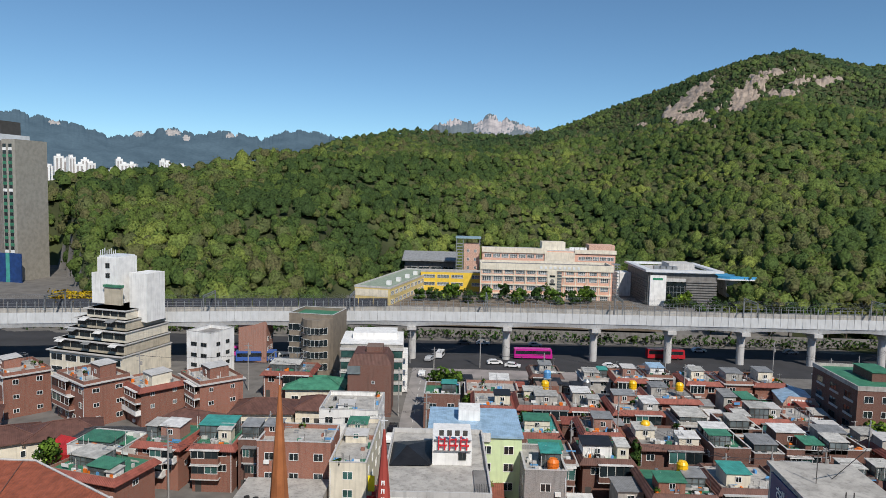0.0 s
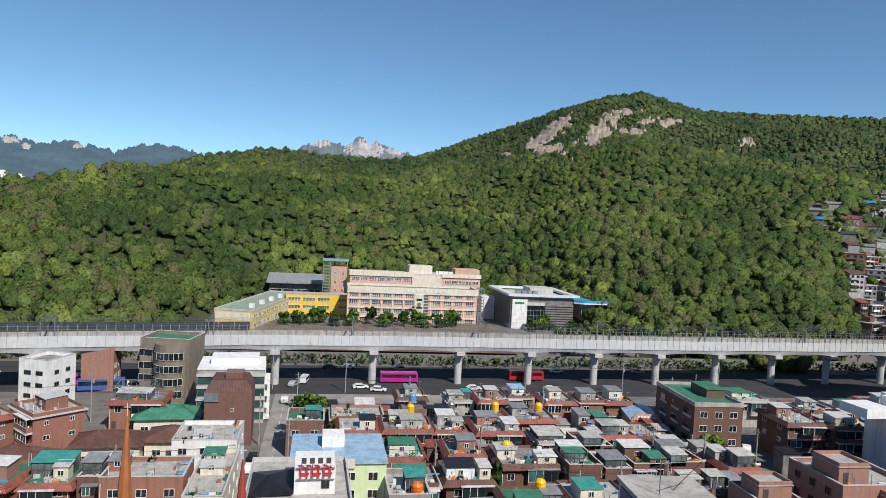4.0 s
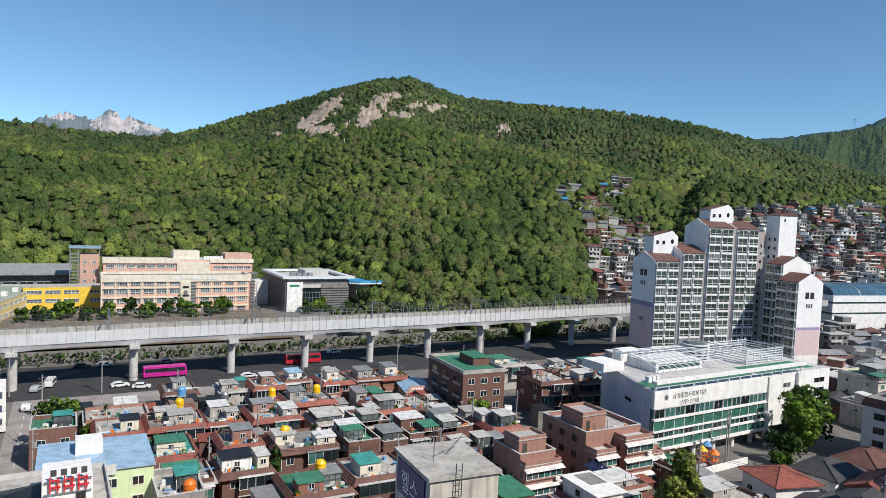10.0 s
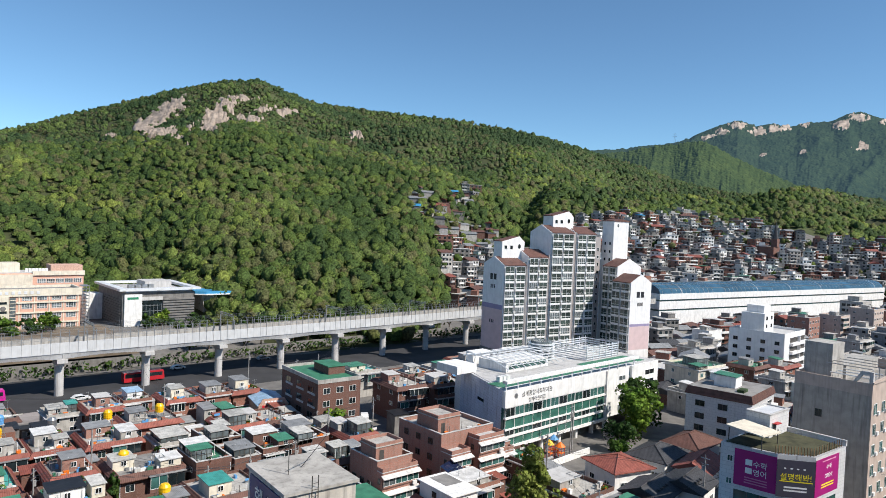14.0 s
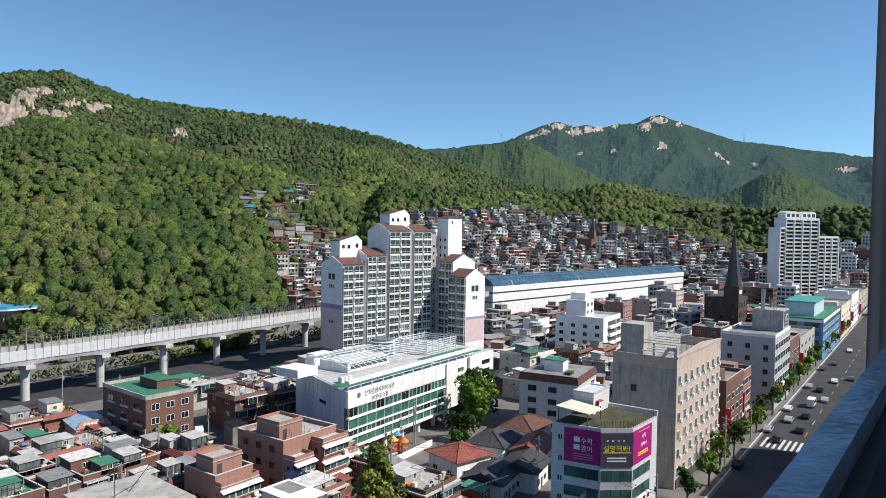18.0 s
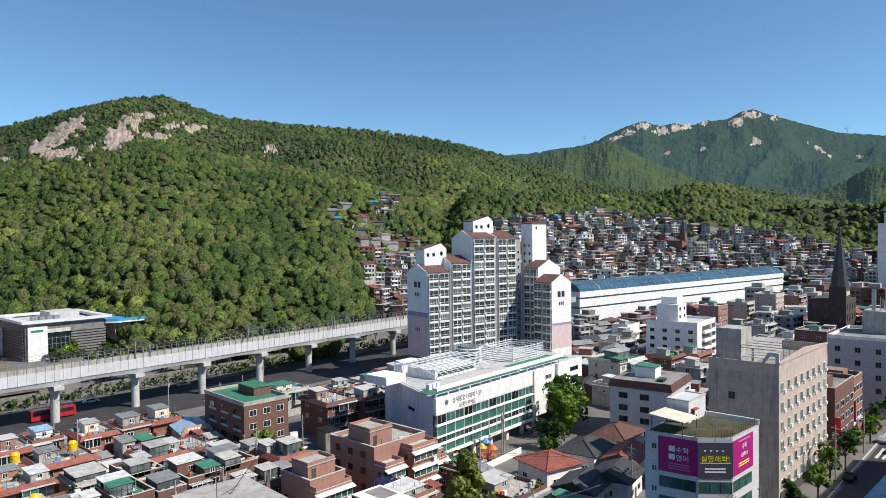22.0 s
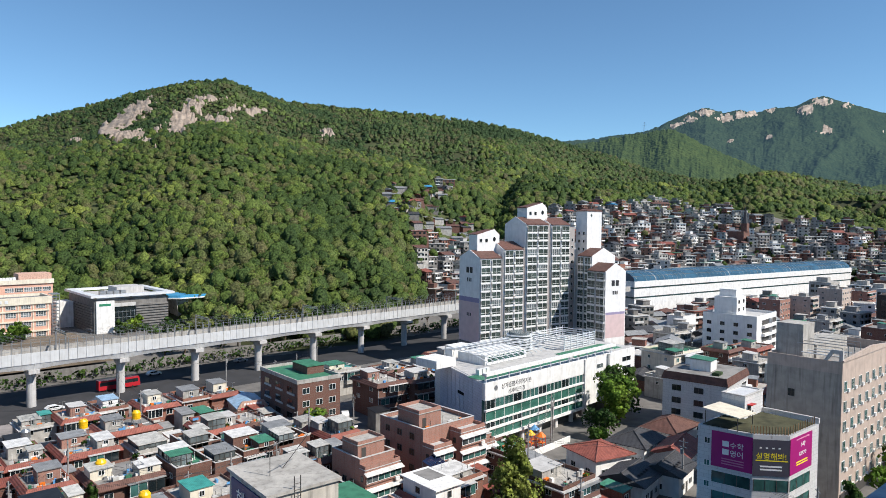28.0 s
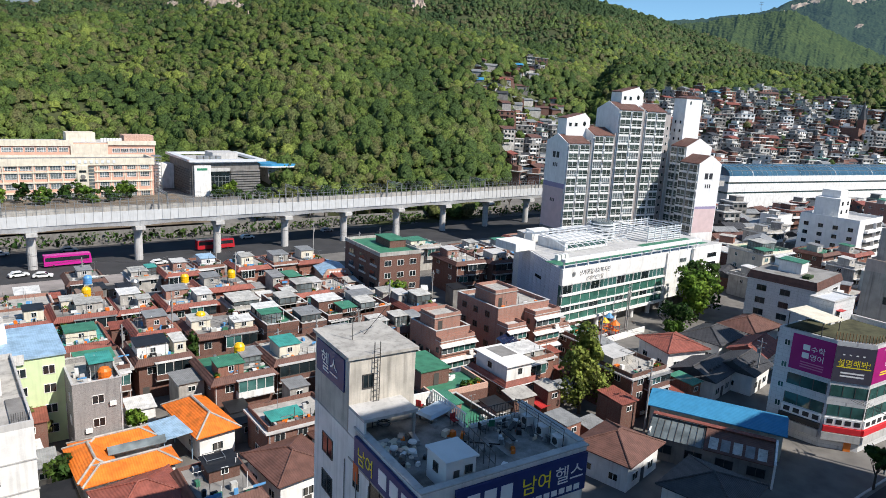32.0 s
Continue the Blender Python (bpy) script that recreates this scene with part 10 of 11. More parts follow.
tagged(new("hedge", hedge_me), "scrubby hedge along the road below the viaduct", "hedge", kind="stuff")
gx = -140 + 26 * rng.random(60)
blossom_me = leaf_mesh("blossom_shrubs", np.stack([gx, 232 + 6 * rng.random(60), 8 + 2 * rng.random(60)], -1), np.stack([2.2 + rng.random(60)] * 3, -1), 40, 0.4, leaf_gold)
tagged(new("blossom_shrubs", blossom_me), "golden flowering shrubs beside the line", "shrubs", kind="stuff")

# dark wall hides pale ground and puts the shade there into its colour
lone("retaining_wall", Geo().box(-250, 330, 230.4, 231.0, -0.3, 3.6), concrete_dark, "stained retaining wall, darkened for the shade beyond the road", "wall", "structure")
lone("footpath", Geo().box(-250, 330, 226.2, 230.3, -0.3, 0.12), paving, "shaded footpath along the retaining wall", "pavement", "structure")

# ---- vehicles ----
def vehicle(x, y, rz, paint, label, kind="car", z=0.05):
    L, W_, Hh = {"car": (4.5, 1.8, 1.45), "van": (4.9, 1.9, 2.1), "bus": (11.5, 2.5, 3.2), "truck": (5.2, 1.9, 2.5)}[kind]
    ob = thing(kind, label, kind, x, y, z, rz, "parked and waiting vehicles")
    if kind == "car":
        g = Geo().side([(-L / 2, 0.35), (L / 2, 0.35), (L / 2, 0.75), (L / 2 - 0.15, 0.85), (1.1, 0.95), (0.5, Hh), (-1.3, Hh), (-2.0, 0.95), (-L / 2, 0.9)], -W_ / 2, W_ / 2)
        part("body", g, paint, ob)
        part("window_band", Geo().side([(1.0, 0.97), (0.48, Hh - 0.1), (-1.25, Hh - 0.1), (-1.85, 0.97)], -W_ / 2 - 0.01, W_ / 2 + 0.01), pane, ob)
        part("windscreen", Geo().poly([(1.12, -W_ / 2 + 0.12, 0.97), (1.12, W_ / 2 - 0.12, 0.97), (0.54, W_ / 2 - 0.2, Hh - 0.02), (0.54, -W_ / 2 + 0.2, Hh - 0.02)], [(0, 1, 2, 3)]), pane, ob)
    else:
        b0 = 0.45
        g = Geo().side([(-L / 2, b0), (L / 2, b0), (L / 2, 1.2), (L / 2 - 0.25, Hh - 0.1), (L / 2 - 0.4, Hh), (-L / 2, Hh)], -W_ / 2, W_ / 2)
        part("body", g, paint, ob)
        part("window_band", Geo().box(-L / 2 + 0.3, L / 2 - 0.6, -W_ / 2 - 0.02, W_ / 2 + 0.02, Hh * 0.52, Hh * 0.84), pane, ob)
        part("windscreen", Geo().poly([(L / 2 + 0.01, -W_ / 2 + 0.1, 1.25), (L / 2 + 0.01, W_ / 2 - 0.1, 1.25), (L / 2 - 0.22, W_ / 2 - 0.1, Hh - 0.3), (L / 2 - 0.22, -W_ / 2 + 0.1, Hh - 0.3)], [(0, 1, 2, 3)]), pane, ob)
    for sx in (-L * 0.31, L * 0.31):
        for sy in (-1, 1):
            wh = part("wheel", Geo().side([(sx + 0.33 * math.cos(a * math.pi / 6), 0.33 + 0.33 * math.sin(a * math.pi / 6)) for a in range(12)], sy * (W_ / 2 - 0.1) - 0.12, sy * (W_ / 2 - 0.1) + 0.12), rubber, ob)
    return ob


paints = {n: mat("car_" + n, c, 0.25, 0.0, vary=0.03, bump=0, spec=0.6) for n, c in {"white": (0.75, 0.75, 0.75), "black": (0.015, 0.015, 0.018), "silver": (0.4, 0.41, 0.43), "red": (0.45, 0.02, 0.03), "pink": (0.55, 0.02, 0.28), "blue": (0.05, 0.12, 0.4), "grey": (0.1, 0.1, 0.11)}.items()}
vehicle(24.5, 204.5, 2, paints["pink"], "magenta coach standing beneath the viaduct", "bus")
vehicle(65.8, 209, 1, paints["red"], "red and white coach standing beneath the viaduct", "bus")
vehicle(-3.6, 203, 80, paints["white"], "white delivery van near the junction", "van")
for x_, y_, rz_, c_ in ((-6.5, 199, 70, "silver"), (12.5, 196.5, 10, "white"), (17.5, 193.5, -10, "white"), (27, 221, 2, "silver"), (-8, 182, 88, "white"), (-24, 205, 80, "black"), (10, 222, 0, "white"), (46, 196, 4, "white"), (52, 194, 4, "silver"), (57, 196, 4, "grey"), (70, 196, 0, "white"), (92, 163, 60, "grey"), (97, 150, 80, "white"), (98.5, 156, 80, "silver"), (95, 160, 75, "grey"), (99, 142, 60, "white"), (98, 166, 75, "silver"), (90, 130.5, 70, "black"), (-11.8, 139, 88, "black"), (-11.8, 133, 88, "white"), (-11.8, 126, 88, "grey"), (-12, 108, 88, "red"), (-9.4, 112, 88, "silver"), (4, 222, 0, "grey"), (80, 220, 0, "white"), (110, 221, 0, "silver"), (155, 32.3, 0, "black"), (188, 32.2, 0, "silver"), (201, 29.5, 0, "silver"), (208, 26.4, 0, "black"), (180, 28.8, 0, "black"), (338, 27, 0, "white"), (300, 29, 0, "grey"), (250, 31, 0, "silver"), (356, 20, 0, "white"), (272, 21, 0, "grey")):
    vehicle(x_, y_, rz_, paints[c_], f"{c_} car standing on the street")
for x_, y_, rz_, c_, k_ in ((-66, 197, 8, "pink", "bus"), (-56, 192, 10, "blue", "bus"), (-74, 196, 8, "white", "van"), (-48, 195, 12, "white", "van"), (-40, 198, 10, "silver", "van"), (-36, 192, 60, "white", "truck"), (-84, 192, 8, "red", "van"), (-28, 199, 10, "blue", "truck")):
    vehicle(x_, y_, rz_, paints[c_], f"{c_} {k_} parked beside the viaduct", k_)
for x_, y_, c_ in ((192, 25.5, "black"), (214, 31.6, "white"), (232, 24.5, "silver"), (246, 27.5, "black"), (264, 25.2, "white"), (286, 31.4, "grey")):
    vehicle(x_, y_, 0, paints[c_], f"{c_} car standing on the main street")
vehicle(223, 27, 0, paints["white"], "white box truck on the main street", "truck")
vehicle(150, 17.6, 0, paints["white"], "white car on the main street")

# ---- road paint, kerbs, poles ----
marks = mat("road_paint", (0.62, 0.62, 0.6), 0.8, vary=0.12, scale=2.0, bump=0)
cw = thing("pedestrian_crossing", "white zebra crossing painted on asphalt", "road marking", 178, 24, 0.045, 0, kind="structure")
for k in range(13):
    part("stripe", Geo().box(-4.5, 4.5, -8.2 + k * 1.26, -7.6 + k * 1.26, 0, 0.006), marks, cw)
for k in range(16):
    lone("lane_line", Geo().box(0, 5, -0.08, 0.08, 0, 0.006), marks if k % 2 else mat("line_yellow", (0.6, 0.42, 0.03), 0.8, bump=0), "painted lane line on the main street", "road marking", "structure", x=188 + k * 14, y=24, z=0.045)
for y_ in (14.6, 33.2):
    lone("kerb", Geo().box(60, 460, y_ - 0.15, y_ + 0.15, 0, 0.17), concrete_light, "pale concrete kerb along the main street", "kerb", "structure")
for k in range(12):
    lone("lane_line", Geo().box(-0.08, 0.08, 0, 3, 0, 0.006), marks, "worn painted line in the side street", "road marking", "structure", x=-8.2, y=120 + k * 6, z=0.055)


def pole(x, y, h=10.5, arms=True, rz=0, z=0.0):
    ob = thing("utility_pole", "grey concrete utility pole with crossarms", "utility pole", x, y, z, rz, "utility poles")
    part("shaft", Geo().cyl(0, 0, -0.3, h, 0.17, 0.11, 8), pole_grey, ob)
    if arms:
        part("crossarm", Geo().box(-0.9, 0.9, -0.05, 0.05, h - 0.7, h - 0.58), steel, ob)
        part("crossarm", Geo().box(-0.7, 0.7, -0.05, 0.05, h - 1.7, h - 1.58), steel, ob)
        part("transformer", Geo().cyl(0.35, 0, h - 2.9, h - 2.0, 0.26, n=10), pole_grey, ob)
    return ob


POLES = [(-12.2, 195), (-4.6, 172), (-11.6, 148), (-4.6, 126), (23.5, 172, ), (8, 192), (54.5, 158), (32, 128), (44, 106.5), (52, 108), (66, 124), (73.5, 118), (92, 128.5), (96, 172), (103, 172), (120, 93), (124.5, 96), (117.5, 60.5), (114, 55), (99, 82), (62, 110.5), (21.4, 118), (85, 60), (106.5, 34), (60, 190), (90, 190), (120, 188), (-50, 164), (-75, 160), (-32, 118), (-44, 103), (150, 33.8), (176, 34), (205, 34), (240, 34), (280, 34), (330, 34)]
for i_, p_ in enumerate(POLES):
    pole(p_[0], p_[1], 9.5 + (i_ % 4) * 0.8, rz=(i_ * 37) % 90)
linked = set()
for i_ in range(len(POLES)):
    best = sorted(range(len(POLES)), key=lambda j: (POLES[j][0] - POLES[i_][0]) ** 2 + (POLES[j][1] - POLES[i_][1]) ** 2)[1:3]
    for j in best:
        a_, b_ = POLES[i_], POLES[j]
        if math.hypot(a_[0] - b_[0], a_[1] - b_[1]) > 42 or (min(i_, j), max(i_, j)) in linked:
            continue
        linked.add((min(i_, j), max(i_, j)))
        for o_ in (-0.6, 0.6):
            g = Geo().tube([(a_[0] + (b_[0] - a_[0]) * t + o_, a_[1] + (b_[1] - a_[1]) * t, 9.0 - 3.0 * t * (1 - t)) for t in [k / 8 for k in range(9)]], 0.025, 4)
            lone("overhead_cable", g, ink_dark, "black cable slung between utility poles", "cable", group="overhead cables")

# playground beside the centre
pg = thing("playground", "small climbing tower with yellow and blue roofs", "playground", 117, 95.5, 0, 10)
for x_, y_, c_, z_ in ((-1.4, 0, tank_yellow, 3.2), (1.4, 0.5, tank_blue, 3.6), (0.6, -1.6, tank_orange, 2.6)):
    for sx in (-0.7, 0.7):
        for sy in (-0.7, 0.7):
            part("post", Geo().rod((x_ + sx, y_ + sy, 0), (x_ + sx, y_ + sy, z_), 0.06), ink_red, pg)
    part("canopy", Geo().cyl(x_, y_, z_, z_ + 1.0, 1.2, 0.1, 8), c_, pg)
    part("platform", Geo().box(x_ - 0.8, x_ + 0.8, y_ - 0.8, y_ + 0.8, 1.2, 1.3), tank_orange, pg)
part("slide", Geo().poly([(2.0, 0.2, 1.3), (2.0, 0.9, 1.3), (4.2, 0.9, 0.2), (4.2, 0.2, 0.2), (2.0, 0.2, 1.2), (2.0, 0.9, 1.2), (4.2, 0.9, 0.1), (4.2, 0.2, 0.1)], [(0, 1, 2, 3), (7, 6, 5, 4), (0, 3, 7, 4), (1, 5, 6, 2)]), ink_red, pg)
lone("yard_wall", Geo().box(0, 18, -0.15, 0.15, -0.2, 1.4), white_paint, "low white yard wall", "wall", "structure", x=108, y=91, rz=4)
sp = thing("solar_panel_array", "tilted dark solar panels on a flat roof", "solar panels", 78, 84, 6.4, 20)
for k in range(8):
    part("panel", Geo().poly([(k % 4 * 1.1, (k // 4) * 1.7, 0.6 + (k // 4) * 0.8), (k % 4 * 1.1 + 1.05, (k // 4) * 1.7, 0.6 + (k // 4) * 0.8), (k % 4 * 1.1 + 1.05, (k // 4) * 1.7 + 1.6, 1.35 + (k // 4) * 0.8), (k % 4 * 1.1, (k // 4) * 1.7 + 1.6, 1.35 + (k // 4) * 0.8)], [(0, 1, 2, 3)]), mat("solar", (0.012, 0.018, 0.05), 0.15, vary=0.1, bump=0), sp)
part("stand", Geo().box(0, 0.1, 0, 0.1, 0, 0.6).box(4.2, 4.3, 0, 0.1, 0, 0.6).box(0, 0.1, 3.2, 3.3, 0, 2.1).box(4.2, 4.3, 3.2, 3.3, 0, 2.1), steel, sp)

# ---- the building that the eye looks out from ----
ribbed = ridged("ribbed_wall", (0.34, 0.30, 0.275), 0.85, pitch=0.09, depth=0.02, along="Y", stain=0.1)
own = thing("viewing_building", "tall slab building with a ledge and a ribbed pillar", "building", kind="structure")
part("wall", Geo().box(-28, 122, -12, -1.6, -0.3, 48.0), apt_white, own)
# unseen block, added only to throw a shadow across the main street
part("low_wing", Geo().box(150, 186, -12, -1.6, -0.3, 40.0), apt_white, own)
# unseen upper walls, their tops stepped to shape the shadow on roofs below
part("upper_wall", Geo().box(6, 43, -12, -1.6, 48.0, 64), apt_white, own)
part("upper_wall", Geo().box(43, 90, -12, -1.6, 48.0, 74), apt_white, own)
part("upper_wall", Geo().box(90, 122, -12, -1.6, 48.0, 61), apt_white, own)
part("upper_wall", Geo().box(-28, -6, -12, -1.6, 48.0, 64), apt_white, own)
part("upper_wall", Geo().box(-6, 6, -12, -1.6, 53, 64), apt_white, own)
part("back_wall", Geo().box(-6, 6, -5, -4.8, 48.0, 53), apt_white, own)
part("balcony_slab", Geo().box(-6, 6, -1.6, 0.3, 48.0, 48.3), concrete, own)
part("balcony_wall", Geo().box(-6, 6.3, -0.05, 0.03, 48.3, 49.42), ink_dark, own, m=pose(0, 0.235, 0, 0, 0, -2.2))
part("handrail", Geo().box(-6, 6.3, -0.085, 0.0, 49.42, 49.5), mat("rail_blue", (0.30, 0.38, 0.50), 0.35, 0.3, vary=0.25, scale=6.0, fine=30.0), own, m=pose(0, 0.316, 0, 0, 0, -2.2))
part("pillar", Geo().box(6.0, 7.2, -1.6, 0.385, 44, 64), ribbed, own)

# ---- rock faces on the hill ----
for i_, (a_, d_, wa_, ws_, k_) in enumerate(ROCKS):
    na_, nl_ = 44, 44
    run = min(230.0, ws_ * 1500 + 90 + abs(k_) * wa_ * 1500)
    aa_, rr = np.meshgrid(a_ + np.linspace(-1.8, 1.8, na_) * wa_, d_ + np.linspace(-1, 1, nl_) * run)
    X, Y = -np.sin(np.radians(aa_)) * rr, np.cos(np.radians(aa_)) * rr
    m_ = rock_mask(X, Y, i_)
    slab = np.floor(value_noise(aa_ * 5 + rr * 0.03, rr * 0.05) * 4) / 4
    crack = np.abs(value_noise(aa_ * 9 + rr * 0.06, rr * 0.02 + i_) - 0.5)
    Z = height(X, Y) + 3.4 + slab * 2.6 + 2.0 * value_noise(aa_ * 14, rr * 0.12) - 2.2 * (crack < 0.05) - 12 * np.clip(-m_, 0, 1)
    keep_ = m_ > -0.25
    ii_, jj_ = np.meshgrid(np.arange(nl_ - 1), np.arange(na_ - 1), indexing="ij")
    q = np.stack([ii_ * na_ + jj_, ii_ * na_ + jj_ + 1, (ii_ + 1) * na_ + jj_ + 1, (ii_ + 1) * na_ + jj_], -1).reshape(-1, 4)
    q = q[keep_.ravel()[q].any(axis=1)]
    if len(q) < 8:
        continue
    used, back = np.unique(q, return_inverse=True)
    tagged(new("rock_face", array_mesh("rock_face", np.stack([X, Y, Z], -1).reshape(-1, 3)[used], back.reshape(-1, 4), rock)), "bare pale granite face on the wooded hill", "rock", "granite faces")

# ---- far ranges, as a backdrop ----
def far_range(name, label, pairs, dist, colour, rocky, seed, haze_glow, spur=0.0, bare=(), stone=(0.42, 0.37, 0.33)):
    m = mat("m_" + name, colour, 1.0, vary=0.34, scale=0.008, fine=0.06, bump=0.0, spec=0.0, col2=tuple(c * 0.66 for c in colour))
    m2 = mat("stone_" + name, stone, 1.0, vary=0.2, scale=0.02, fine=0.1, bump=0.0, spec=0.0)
    # distance haze is put in as blue emission over the rock and woods
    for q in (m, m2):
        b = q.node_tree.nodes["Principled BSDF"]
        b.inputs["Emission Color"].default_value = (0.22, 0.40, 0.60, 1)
        b.inputs["Emission Strength"].default_value = haze_glow
    step = 0.05
    a = np.arange(pairs[0][0], pairs[-1][0], -step)
    crest = EYE + table(a, pairs) * dist
    plain = crest.copy()
    rg = np.random.default_rng(seed)
    for s_, k_ in ((60, 1.0), (25, 0.5), (9, 0.3), (4, 0.2)):
        kn = rg.normal(size=len(a) // max(1, int(s_ / 6)) + 8)
        crest = crest + np.interp(np.arange(len(a)) / max(1.0, s_ / 6), np.arange(len(kn)), kn) * k_ * rocky
    rows = 54
    P = []
    for k in range(rows):
        u = k / (rows - 1)
        r = dist * (0.62 + 0.38 * u)
        lean = a + 9.0 * (1 - u) * np.sin(a * 0.13 + 1.0)
        ridge = 0.9 * value_noise(lean * 0.26 + seed, np.full(len(a), u * 4.5)) + 0.26 * value_noise(lean * 0.7 + seed, np.full(len(a), u * 11.0)) + 0.06 * value_noise(lean * 1.7 + seed, np.full(len(a), u * 27.0))
        fine_ = value_noise(a * 7.0, np.full(len(a), u * 40.0)) - 0.5
        zz = (plain + (crest - plain) * u ** 10 + 30) * u ** 1.2 - 30 + (ridge - 0.6) * spur * math.sin(math.pi * min(1, u * 1.05)) + fine_ * rocky * 0.3
        P.append(np.stack([-np.sin(np.radians(a)) * r, np.cos(np.radians(a)) * r, np.where(u > 0.9, np.minimum(zz, EYE + table(a, pairs) * r + rocky), zz - np.maximum(0, zz - EYE - (table(a, pairs) - 0.004) * r))], -1))
    P = np.array(P)
    n = len(a)
    ii_, jj_ = np.meshgrid(np.arange(rows - 1), np.arange(n - 1), indexing="ij")
    q = np.stack([ii_ * n + jj_, (ii_ + 1) * n + jj_, (ii_ + 1) * n + jj_ + 1, ii_ * n + jj_ + 1], -1).reshape(-1, 4)
    me = array_mesh(name, P.reshape(-1, 3), q, m)
    me.materials.append(m2)
    C = P.reshape(-1, 3)[q].mean(axis=1)
    ca, cs_ = np.degrees(np.arctan2(-C[:, 0], C[:, 1])), (C[:, 2] - EYE) / np.hypot(C[:, 0], C[:, 1])
    hit_ = np.zeros(len(C), bool)
    for b0, s0, wa_, ws_, k_ in bare:
        hit_ |= np.sqrt(((ca - b0) / wa_) ** 2 + ((cs_ - s0 - k_ * (ca - b0)) / ws_) ** 2) < 0.75 + 1.1 * (0.5 * value_noise(ca * 5, cs_ * 500) + 0.5 * value_noise(ca * 14, cs_ * 900) - 0.35)
    me.polygons.foreach_set("material_index", hit_.astype(np.int32))
    tagged(new(name, me), label, "mountains", kind="structure")


# bluish base colours carry part of the haze of these ranges
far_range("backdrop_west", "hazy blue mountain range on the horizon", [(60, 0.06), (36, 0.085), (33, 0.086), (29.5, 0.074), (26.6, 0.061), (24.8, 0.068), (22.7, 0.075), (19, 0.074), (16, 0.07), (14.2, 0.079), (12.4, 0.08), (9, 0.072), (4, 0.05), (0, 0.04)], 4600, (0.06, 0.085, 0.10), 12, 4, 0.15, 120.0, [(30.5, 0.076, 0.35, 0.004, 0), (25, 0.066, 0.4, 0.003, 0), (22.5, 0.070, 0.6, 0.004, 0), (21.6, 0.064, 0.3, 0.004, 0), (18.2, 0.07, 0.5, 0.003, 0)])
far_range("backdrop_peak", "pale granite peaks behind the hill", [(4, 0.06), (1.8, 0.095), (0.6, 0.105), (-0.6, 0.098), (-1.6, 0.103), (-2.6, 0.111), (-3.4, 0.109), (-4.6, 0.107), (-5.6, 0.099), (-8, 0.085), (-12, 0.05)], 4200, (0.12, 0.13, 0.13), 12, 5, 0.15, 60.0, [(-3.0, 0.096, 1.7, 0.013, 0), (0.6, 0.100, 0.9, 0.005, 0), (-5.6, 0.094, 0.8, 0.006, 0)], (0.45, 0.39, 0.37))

# the wooded mountain in the east: ridge behind ridge, with bare granite on the crest
EAST_CREST = [(-40, 0.06), (-51, 0.111), (-56, 0.120), (-59, 0.126), (-60.6, 0.136), (-62.5, 0.150), (-63.8, 0.156), (-65.2, 0.148), (-66.5, 0.151), (-67.7, 0.148), (-69, 0.152), (-70, 0.151), (-71, 0.160), (-71.8, 0.162), (-72.6, 0.156), (-74.5, 0.143), (-77.5, 0.123), (-80, 0.117), (-82, 0.109), (-85.5, 0.100), (-90, 0.09), (-105, 0.06)]
EAST_RIDGES = [
    (1650, 1150, [(-46, 0.09), (-52, 0.109), (-57.5, 0.121), (-60.4, 0.130), (-61.6, 0.127), (-63.2, 0.114), (-64.4, 0.100), (-67, 0.077), (-70.2, 0.053), (-74, 0.035), (-95, 0.01)]),
    (1700, 1200, [(-60, 0.02), (-70, 0.034), (-74, 0.044), (-76.7, 0.053), (-77.8, 0.063), (-78.9, 0.074), (-80.1, 0.081), (-81.1, 0.083), (-82, 0.078), (-82.9, 0.068), (-84, 0.052), (-86.3, 0.03), (-95, 0.02)]),
    (2200, 1500, [(-60, 0.01), (-66, 0.03), (-70.2, 0.057), (-71.9, 0.069), (-74.4, 0.084), (-75.6, 0.089), (-76.8, 0.092), (-78.5, 0.085), (-81, 0.078), (-84, 0.068), (-95, 0.05)]),
    (2900, 1450, EAST_CREST)]
# bearing, slope of sight, half width, half height, lean
GRANITE = [(-61.6, 0.133, 0.9, 0.004, -0.006), (-62.6, 0.140, 0.6, 0.005, 0), (-63.8, 0.149, 0.6, 0.006, 0), (-65.2, 0.140, 0.7, 0.007, 0), (-66.2, 0.143, 0.4, 0.006, 0), (-67.0, 0.144, 0.4, 0.005, 0), (-68.4, 0.149, 0.4, 0.004, 0), (-70.7, 0.146, 0.6, 0.007, 0), (-71.7, 0.154, 0.7, 0.006, 0), (-73.3, 0.149, 0.4, 0.004, 0), (-72.0, 0.118, 0.5, 0.006, 0), (-68.3, 0.114, 0.35, 0.004, 0), (-76.3, 0.103, 0.9, 0.003, 0.014), (-78.8, 0.091, 0.35, 0.003, 0), (-85.0, 0.082, 0.7, 0.003, 0), (-65.6, 0.109, 0.3, 0.003, 0)]
ea, er = np.meshgrid(np.arange(-47, -94, -0.05), np.concatenate([np.arange(1150, 2900, 15), np.arange(2900, 3050, 40)]))
EX, EY = -np.sin(np.radians(ea)) * er, np.cos(np.radians(ea)) * er
bent = ea + 2.2 * (value_noise(ea * 0.21 + 3, er * 0.0021) - 0.5) + 1.0 * (value_noise(ea * 0.9, er * 0.008) - 0.5)
EZ = np.full(ea.shape, 30.0)
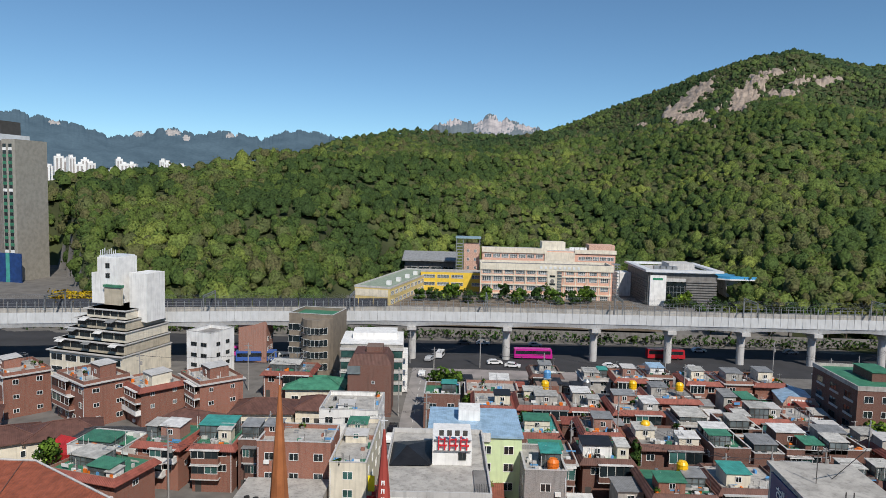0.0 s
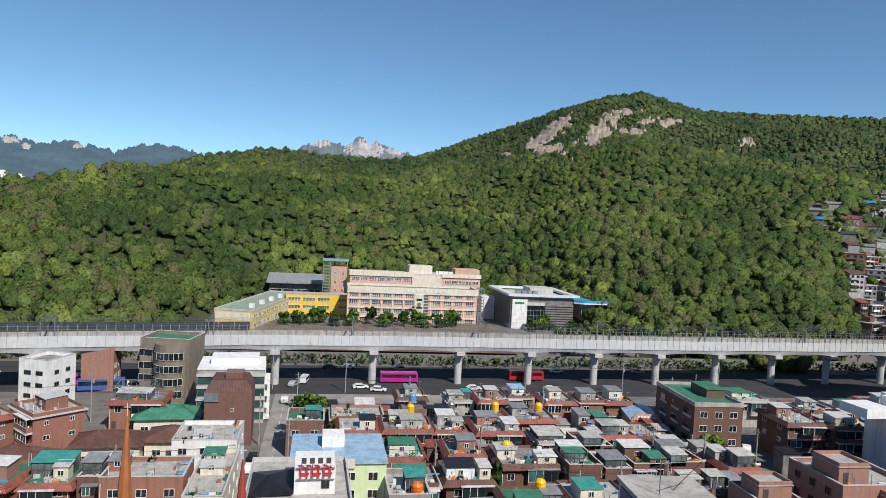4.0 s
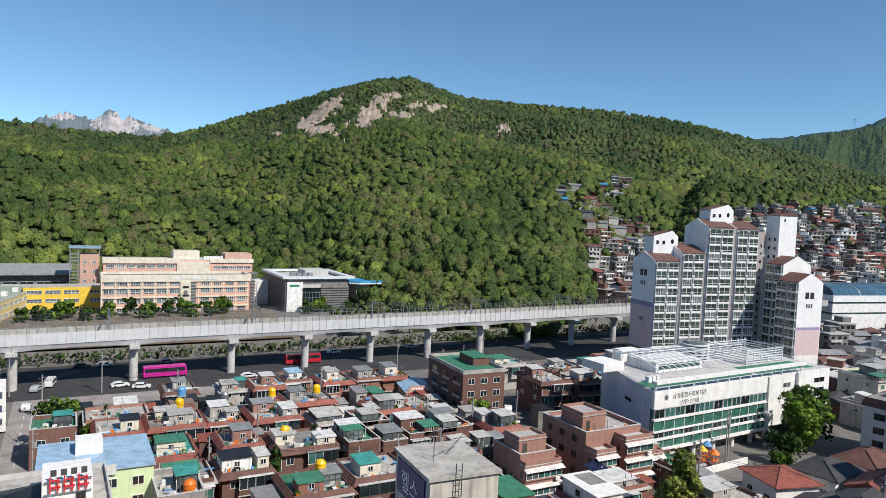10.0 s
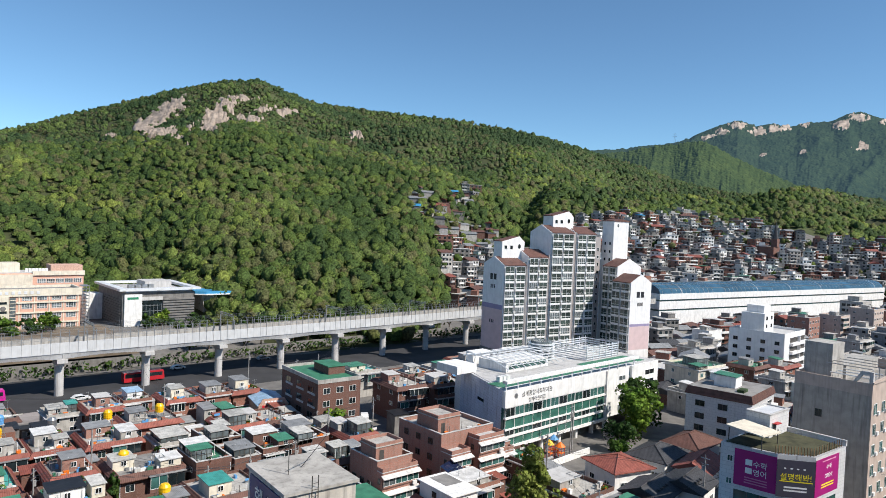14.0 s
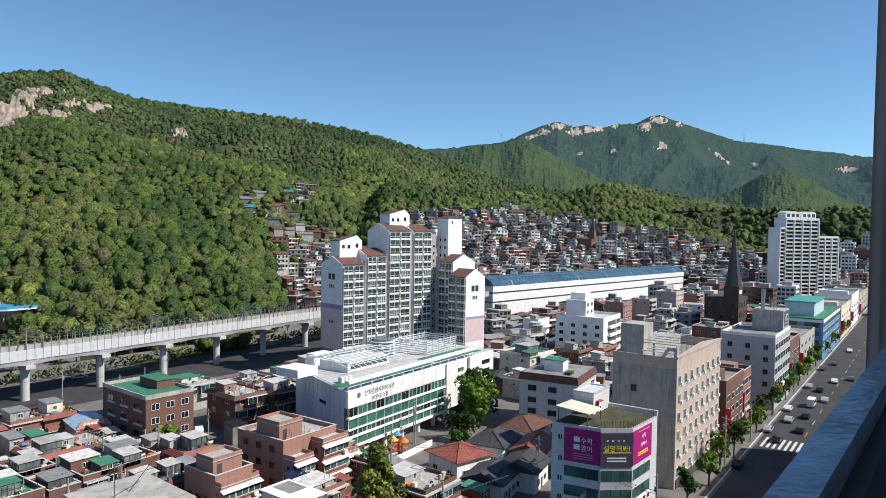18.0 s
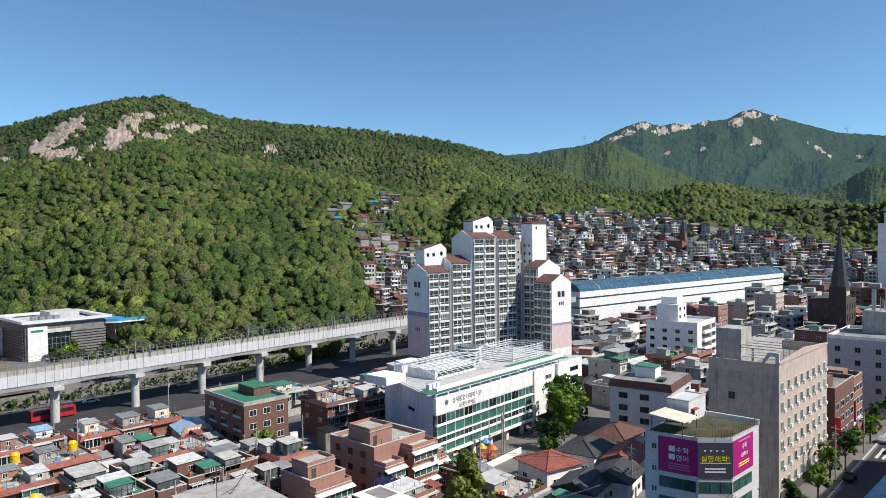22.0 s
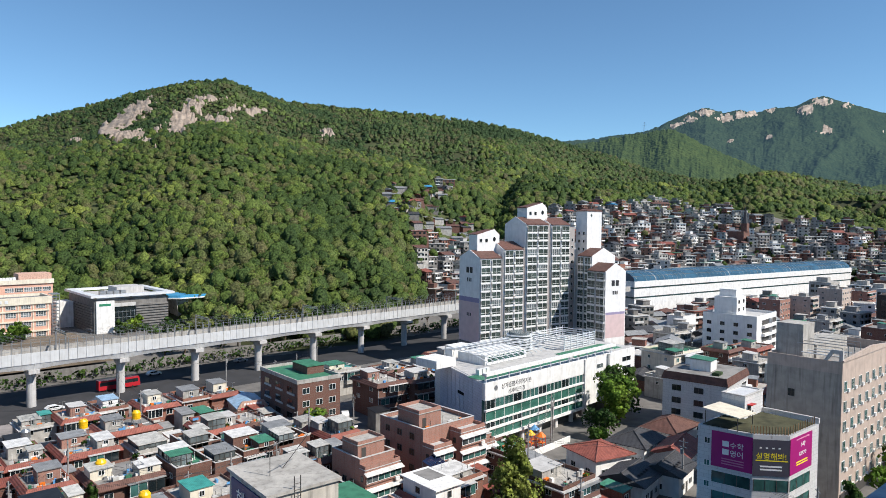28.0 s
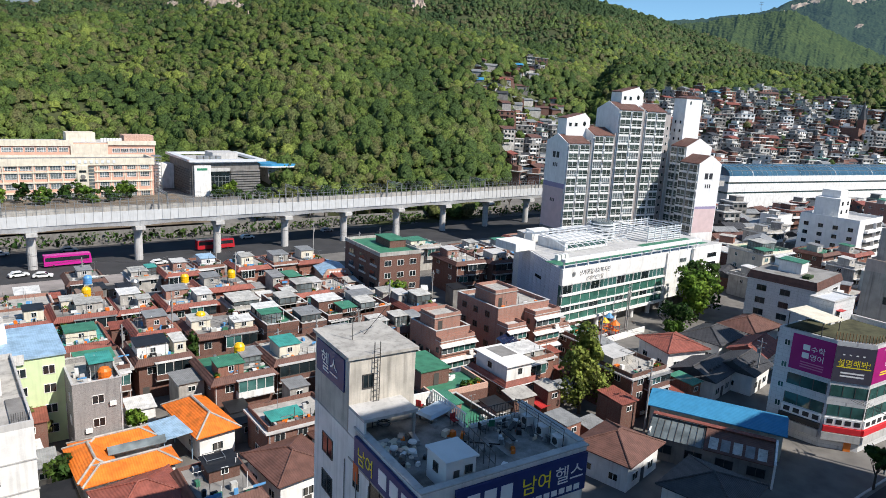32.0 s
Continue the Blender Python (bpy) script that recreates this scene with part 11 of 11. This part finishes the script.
for rc_, r0_, crest_ in EAST_RIDGES:
    u_ = (er - r0_) / (rc_ - r0_)
    hc_ = EYE + table(bent * 0.35 + ea * 0.65, crest_) * rc_
    up_ = np.where(u_ <= 1, np.clip(u_, 0, 1) ** 1.1, np.clip(1 - (u_ - 1) * 1.1, 0, 1))
    spurs = 1 - np.abs(2 * value_noise(bent * 0.42 + rc_, er * 0.0016) - 1)
    gully = 1 - np.abs(2 * value_noise(bent * 1.15 + rc_, er * 0.005) - 1)
    fold = np.clip(u_, 0, 1) * np.clip((1.04 - u_) * 3.2, 0, 1)
    h_ = 30 + (hc_ - 30) * up_ + ((spurs - 0.62) * 0.026 * rc_ + (gully - 0.6) * 0.003 * rc_) * fold
    EZ = np.maximum(EZ, np.where(u_ > 0, h_, 30))
EZ = EZ + 5.0 * (value_noise(ea * 3.1, er * 0.03) - 0.5) + 4.0 * (value_noise(ea * 9.0, er * 0.07) - 0.5)
EZ = np.minimum(EZ, EYE + (table(ea, EAST_CREST) + 0.0004) * er + 3.0 * (value_noise(ea * 6.0, er * 0.0) - 0.5))
es_ = (EZ - EYE) / er
bare_ = np.full(ea.shape, -1.0)
grit = 0.55 * value_noise(ea * 4.3, es_ * 420) + 0.45 * value_noise(ea * 11.0, es_ * 1100)
for b0, s0, wa_, ws_, k_ in GRANITE:
    bare_ = np.maximum(bare_, 1.0 - np.sqrt(((ea - b0) / wa_) ** 2 + ((es_ - s0 - k_ * (ea - b0)) / ws_) ** 2) + (grit - 0.5) * 2.0)
EZ = EZ + np.clip(bare_ * 3, 0, 1) * (1 + 4 * value_noise(ea * 5.0, er * 0.035))
ni, nj = ea.shape
ii_, jj_ = np.meshgrid(np.arange(ni - 1), np.arange(nj - 1), indexing="ij")
q = np.stack([ii_ * nj + jj_, ii_ * nj + jj_ + 1, (ii_ + 1) * nj + jj_ + 1, (ii_ + 1) * nj + jj_], -1).reshape(-1, 4)
# far woods take a bluer, dark colour and stronger emitted haze than the foothills
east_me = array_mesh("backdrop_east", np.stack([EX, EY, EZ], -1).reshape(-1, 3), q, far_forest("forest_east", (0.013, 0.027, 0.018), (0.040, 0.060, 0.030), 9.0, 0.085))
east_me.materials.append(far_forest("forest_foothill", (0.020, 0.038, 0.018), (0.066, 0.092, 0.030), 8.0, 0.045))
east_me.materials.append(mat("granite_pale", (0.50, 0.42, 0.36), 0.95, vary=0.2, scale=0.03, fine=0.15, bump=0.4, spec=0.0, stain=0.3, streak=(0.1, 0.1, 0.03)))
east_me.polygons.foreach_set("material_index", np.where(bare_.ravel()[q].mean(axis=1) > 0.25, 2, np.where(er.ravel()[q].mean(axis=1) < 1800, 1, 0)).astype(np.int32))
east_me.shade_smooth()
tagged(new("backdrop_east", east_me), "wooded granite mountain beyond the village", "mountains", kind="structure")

# pale towers of a far estate
FR_ = random.Random(2)
for i_ in range(26):
    az_ = 33 - i_ * 0.44 + FR_.uniform(-0.1, 0.1)
    if 28.0 > az_ > 27.0:
        continue
    d_ = 1500 + FR_.uniform(-80, 80)
    w_ = FR_.uniform(10, 20)
    hh_ = EYE + d_ * FR_.uniform(0.016, 0.033)
    ob = thing("apartment_tower", "pale distant apartment tower of a large estate", "apartment tower", -math.sin(math.radians(az_)) * d_, math.cos(math.radians(az_)) * d_, 0, az_ + FR_.uniform(-25, 25), "far estate towers")
    part("wall", Geo().box(-w_ / 2, w_ / 2, -6, 6, -1, hh_), apt_white, ob)
    part("window_strip", Geo().box(-w_ * 0.3, -w_ * 0.1, -6.1, -6, 10, hh_ - 4), apt_grey, ob)
    part("window_strip", Geo().box(w_ * 0.1, w_ * 0.3, -6.1, -6, 10, hh_ - 4), apt_grey, ob)
    part("roof_room", Geo().box(-3, 3, -3, 3, hh_, hh_ + 4), apt_white, ob)
